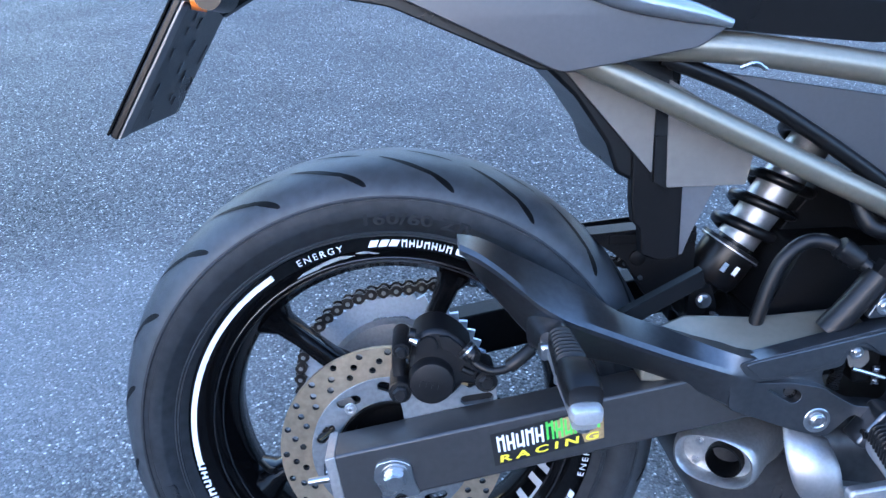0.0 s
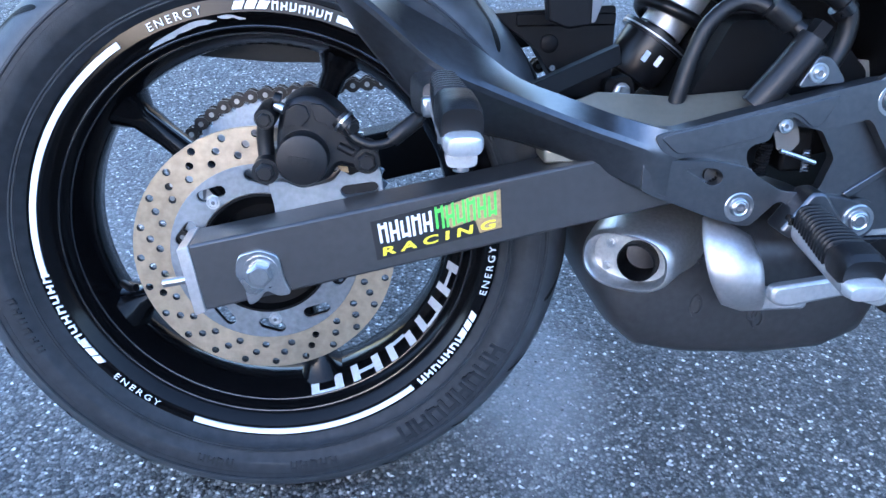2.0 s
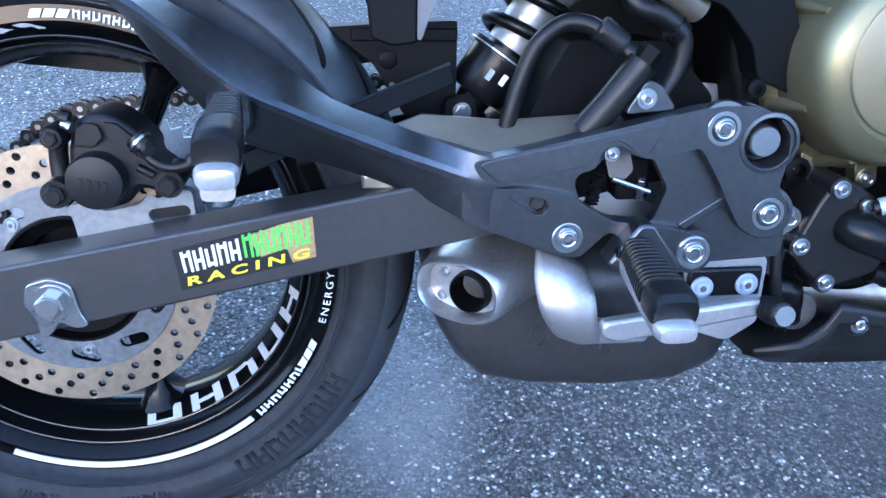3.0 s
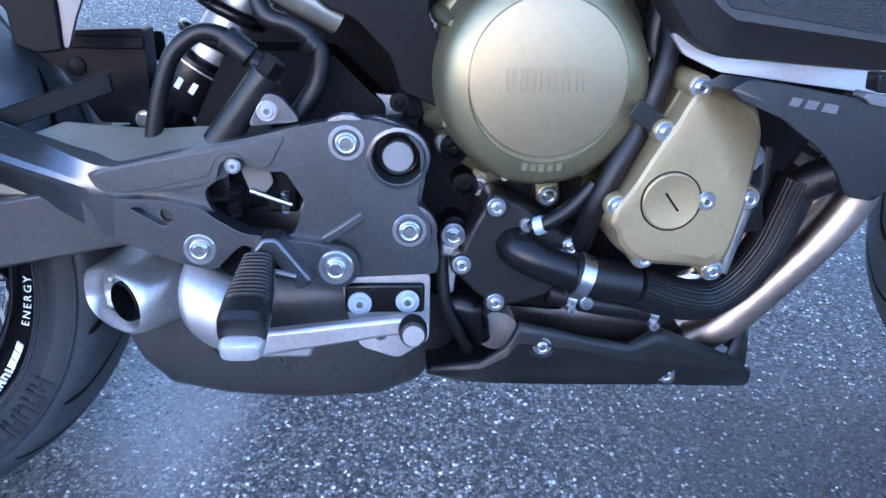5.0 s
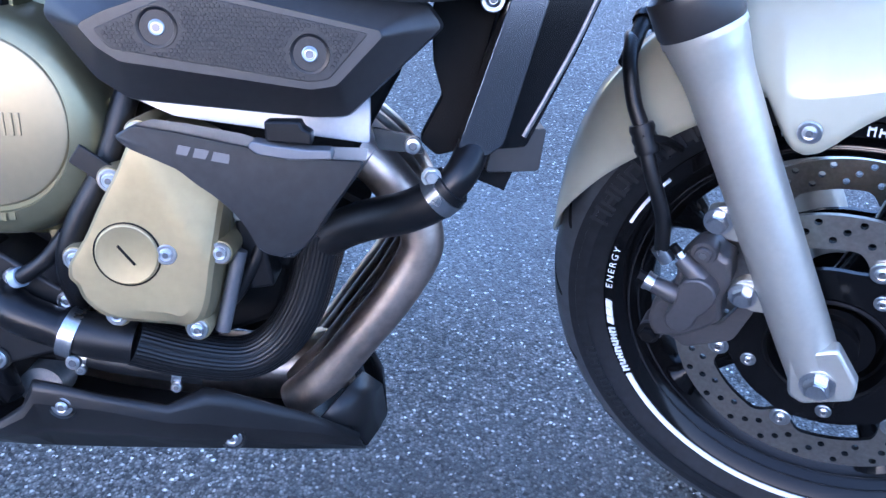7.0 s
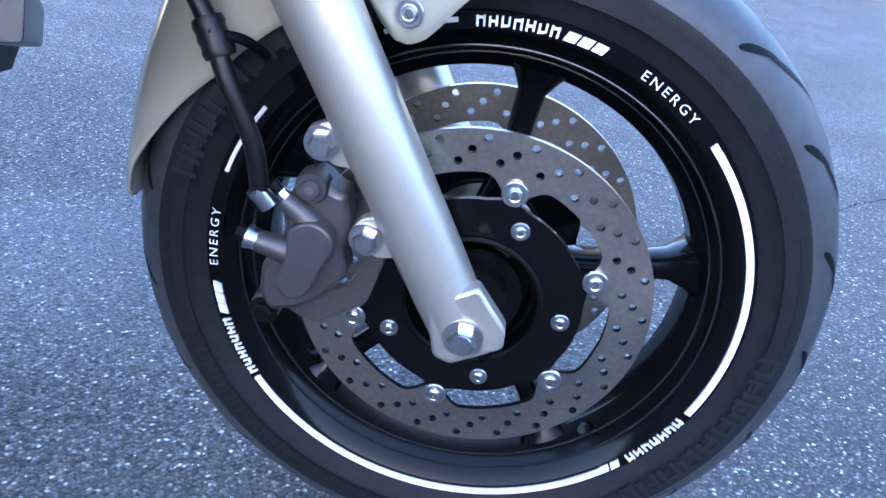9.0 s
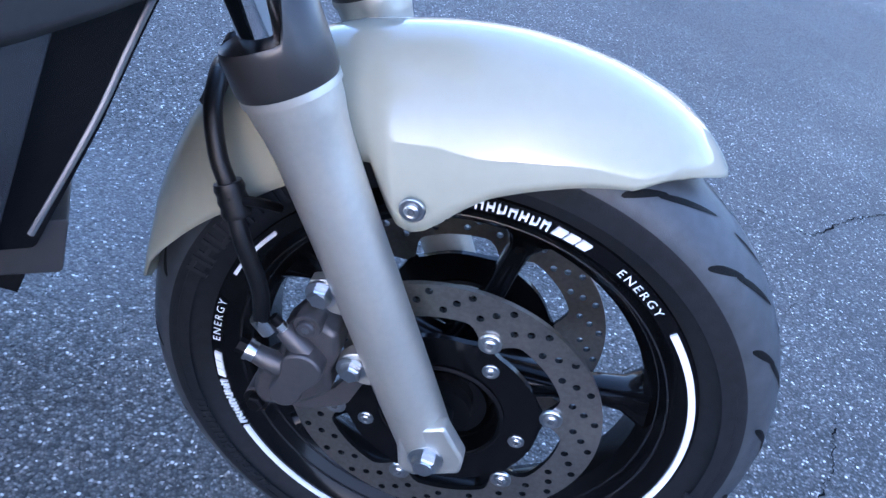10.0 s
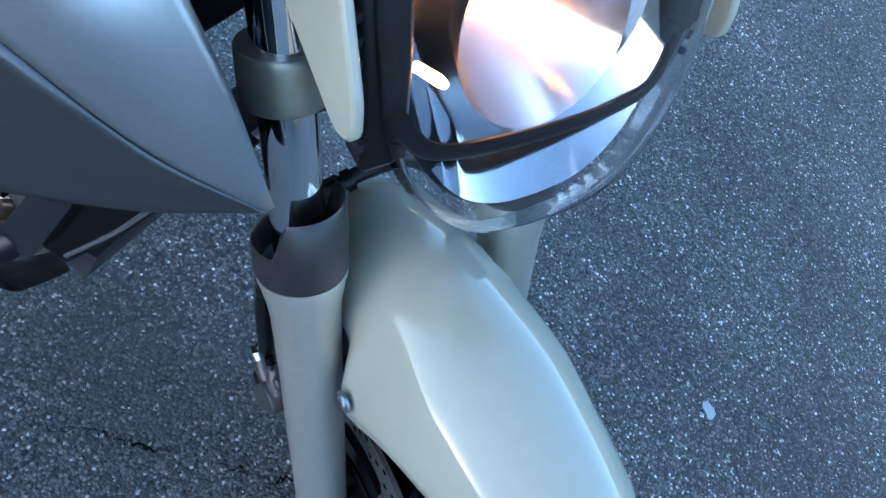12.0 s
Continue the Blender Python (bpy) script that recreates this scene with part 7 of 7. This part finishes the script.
part("position_bulb", tube([(-0.045, -0.066, -0.080), (-0.028, -0.062, -0.082), (-0.022, -0.061, -0.083)], [0.003, 0.0035, 0.002], 12), GLOW, lamp, "small lit position bulb")
part("divider_bar", tube([(-0.014, -0.098, -0.085), (-0.008, -0.078, -0.110), (0.0, -0.030, -0.113), (0.0, 0.030, -0.113), (-0.008, 0.078, -0.110), (-0.014, 0.098, -0.085)], 0.0070, 10, flat=0.5), SOOT_SHADE, lamp, "dark bar across the reflector")
lens = part("lens", rings([lamp_loop(*q) for q in ((-0.020, 0.1125, 0.1850), (-0.004, 0.110, 0.182), (0.008, 0.103, 0.171), (0.018, 0.090, 0.150), (0.029, 0.067, 0.113), (0.036, 0.036, 0.062), (0.038, 0.010, 0.016), (0.0382, 0.0004, 0.0006))], True, False), GLASS, lamp, "clear curved headlamp lens", sharp=60)
md = lens.modifiers.new("thickness", "SOLIDIFY")
md.thickness = 0.002
lens.visible_shadow = False
for sy in (-1, 1):
    part("lamp_blade", plate(rounded([(-0.110, 0.190), (-0.030, 0.190), (-0.006, 0.020), (0.006, -0.068), (0.001, -0.088), (-0.016, -0.090), (-0.040, -0.066), (-0.068, -0.038)], 0.008), [], sy * 0.129, sy * 0.122), PEARL, lamp, "slim pearl white headlamp side blade", bevel=0.002)
    part("lamp_side", rings([[(x, sy * y, z) for x, z in ((-0.075 + q, 0.17), (-0.012 + q, 0.17), (-0.004 + q, 0.05), (-0.008 + q, -0.060), (-0.016 + q, -0.118), (-0.034 + q, -0.110), (-0.060 + q, -0.03))] for y, q in ((0.088, 0.0), (0.116, 0.0))]), PLASTIC, lamp, "dark patterned headlamp side housing", bevel=0.003)
    for k in range(22):
        part("side_rib", block(-0.014 - 0.00002 * k * k, sy * 0.1165, 0.145 - 0.0115 * k, 0.022, 0.003, 0.0055, Matrix.Rotation(radians(18), 4, "Y")), CHARCOAL, lamp)
bolt(-0.050, -0.1295, 0.060, 0.008, lamp, PLASTIC)
part("steering_bridge", block(-0.235, 0, 0.455, 0.05, 0.20, 0.045, Matrix.Rotation(radians(-26), 4, "Y")), SOOT_SHADE, M, "black lower steering bridge", at=FRONT, bevel=0.006)

# ---- tank shroud ----
def shroud(sy, name, rows, mat, label):
    ob = part(name, skin([[(x, y * sy, z) for x, y, z in r] for r in rows]), mat, M, label, sharp=50)
    md = ob.modifiers.new("thickness", "SOLIDIFY")
    md.thickness = 0.004
    md.offset = 0
    return ob


for sy in (1, -1):
    shroud(sy, "tank_shroud", [[(0.76, -0.240, 0.82), (0.92, -0.255, 0.800), (1.085, -0.243, 0.773), (1.160, -0.206, 0.7245), (1.224, -0.163, 0.692)], [(0.76, -0.230, 0.84), (0.92, -0.245, 0.85), (1.09, -0.235, 0.820), (1.165, -0.205, 0.760), (1.225, -0.165, 0.697)], [(0.76, -0.190, 0.92), (0.92, -0.205, 0.92), (1.09, -0.205, 0.875), (1.170, -0.190, 0.800), (1.226, -0.163, 0.700)]], SILVERP, "silver metallic tank shroud")
    shroud(sy, "shroud_flank", [[(0.76, -0.226, 0.650), (0.904, -0.236, 0.621), (1.030, -0.234, 0.608), (1.140, -0.196, 0.640), (1.222, -0.161, 0.688)], [(0.76, -0.236, 0.72), (0.91, -0.250, 0.69), (1.06, -0.243, 0.680), (1.150, -0.205, 0.680), (1.223, -0.163, 0.690)], [(0.76, -0.238, 0.817), (0.92, -0.253, 0.797), (1.083, -0.242, 0.770), (1.158, -0.206, 0.7215), (1.222, -0.164, 0.691)]], FLANK, "grey metallic shroud flank")
part("tank_body", block(0.90, 0, 0.80, 0.46, 0.34, 0.16), SOOT_SHADE, M, "dark body under the shrouds", bevel=0.03)

# ---- cracks and the added unseen walls ----
def unseen_wall(name, bearing, away, wide, high, label, mat):
    """An unseen plain wall, added on one side to block sun or horizon light."""
    ob = new(name, finish(name, block(0, 0, high / 2, wide, 0.4, high), mat, 30))
    ob.matrix_world = pose(away * math.sin(radians(bearing)), away * math.cos(radians(bearing)), 0, 0, 0, 180 - bearing)
    return tagged(ob, label, "wall", kind="structure")


UNSEEN_GREY = material("unseen_wall_grey", (0.20, 0.20, 0.20), 0.85, var=0.12, scale=4, bump=0.3)
UNSEEN_DARK = material("unseen_wall_dark", (0.10, 0.11, 0.115), 0.85, var=0.2, scale=4, bump=0.3)
# added out of view: one wall hides the sun, three darken horizon reflections
unseen_wall("sun_blocking_wall", 183.0, 7.0, 28.0, 2.3, "unseen plain wall added to block the low sun", UNSEEN_GREY)
unseen_wall("horizon_blocker_far", 18.0, 17.0, 28.0, 3.4, "unseen dark wall added to block the far horizon", UNSEEN_DARK)
unseen_wall("horizon_blocker_side", 98.0, 17.0, 26.0, 3.4, "unseen dark wall added to block the side horizon", UNSEEN_DARK)
unseen_wall("horizon_blocker_end", 280.0, 17.0, 26.0, 3.4, "unseen dark wall added to block the horizon behind", UNSEEN_DARK)
crack([(1.02, -0.15), (1.083, -0.119), (1.142, -0.088), (1.19, -0.074), (1.299, -0.027), (1.352, -0.012), (1.405, 0.024), (1.70, 0.17), (1.96, 0.262), (2.03, 0.294), (2.109, 0.297), (2.195, 0.305), (2.293, 0.336), (2.6, 0.45)], 0.0050, 1)
crack([(2.22, 1.49), (2.322, 1.20), (2.43, 1.05), (2.53, 0.93), (2.59, 0.81), (2.69, 0.70), (2.74, 0.65), (2.93, 0.71), (3.13, 0.75), (3.5, 0.8)], 0.0060, 2)
crack([(2.35, 0.15), (2.287, 0.094), (2.212, 0.022), (2.145, -0.023), (2.05, -0.10)], 0.0050, 3)
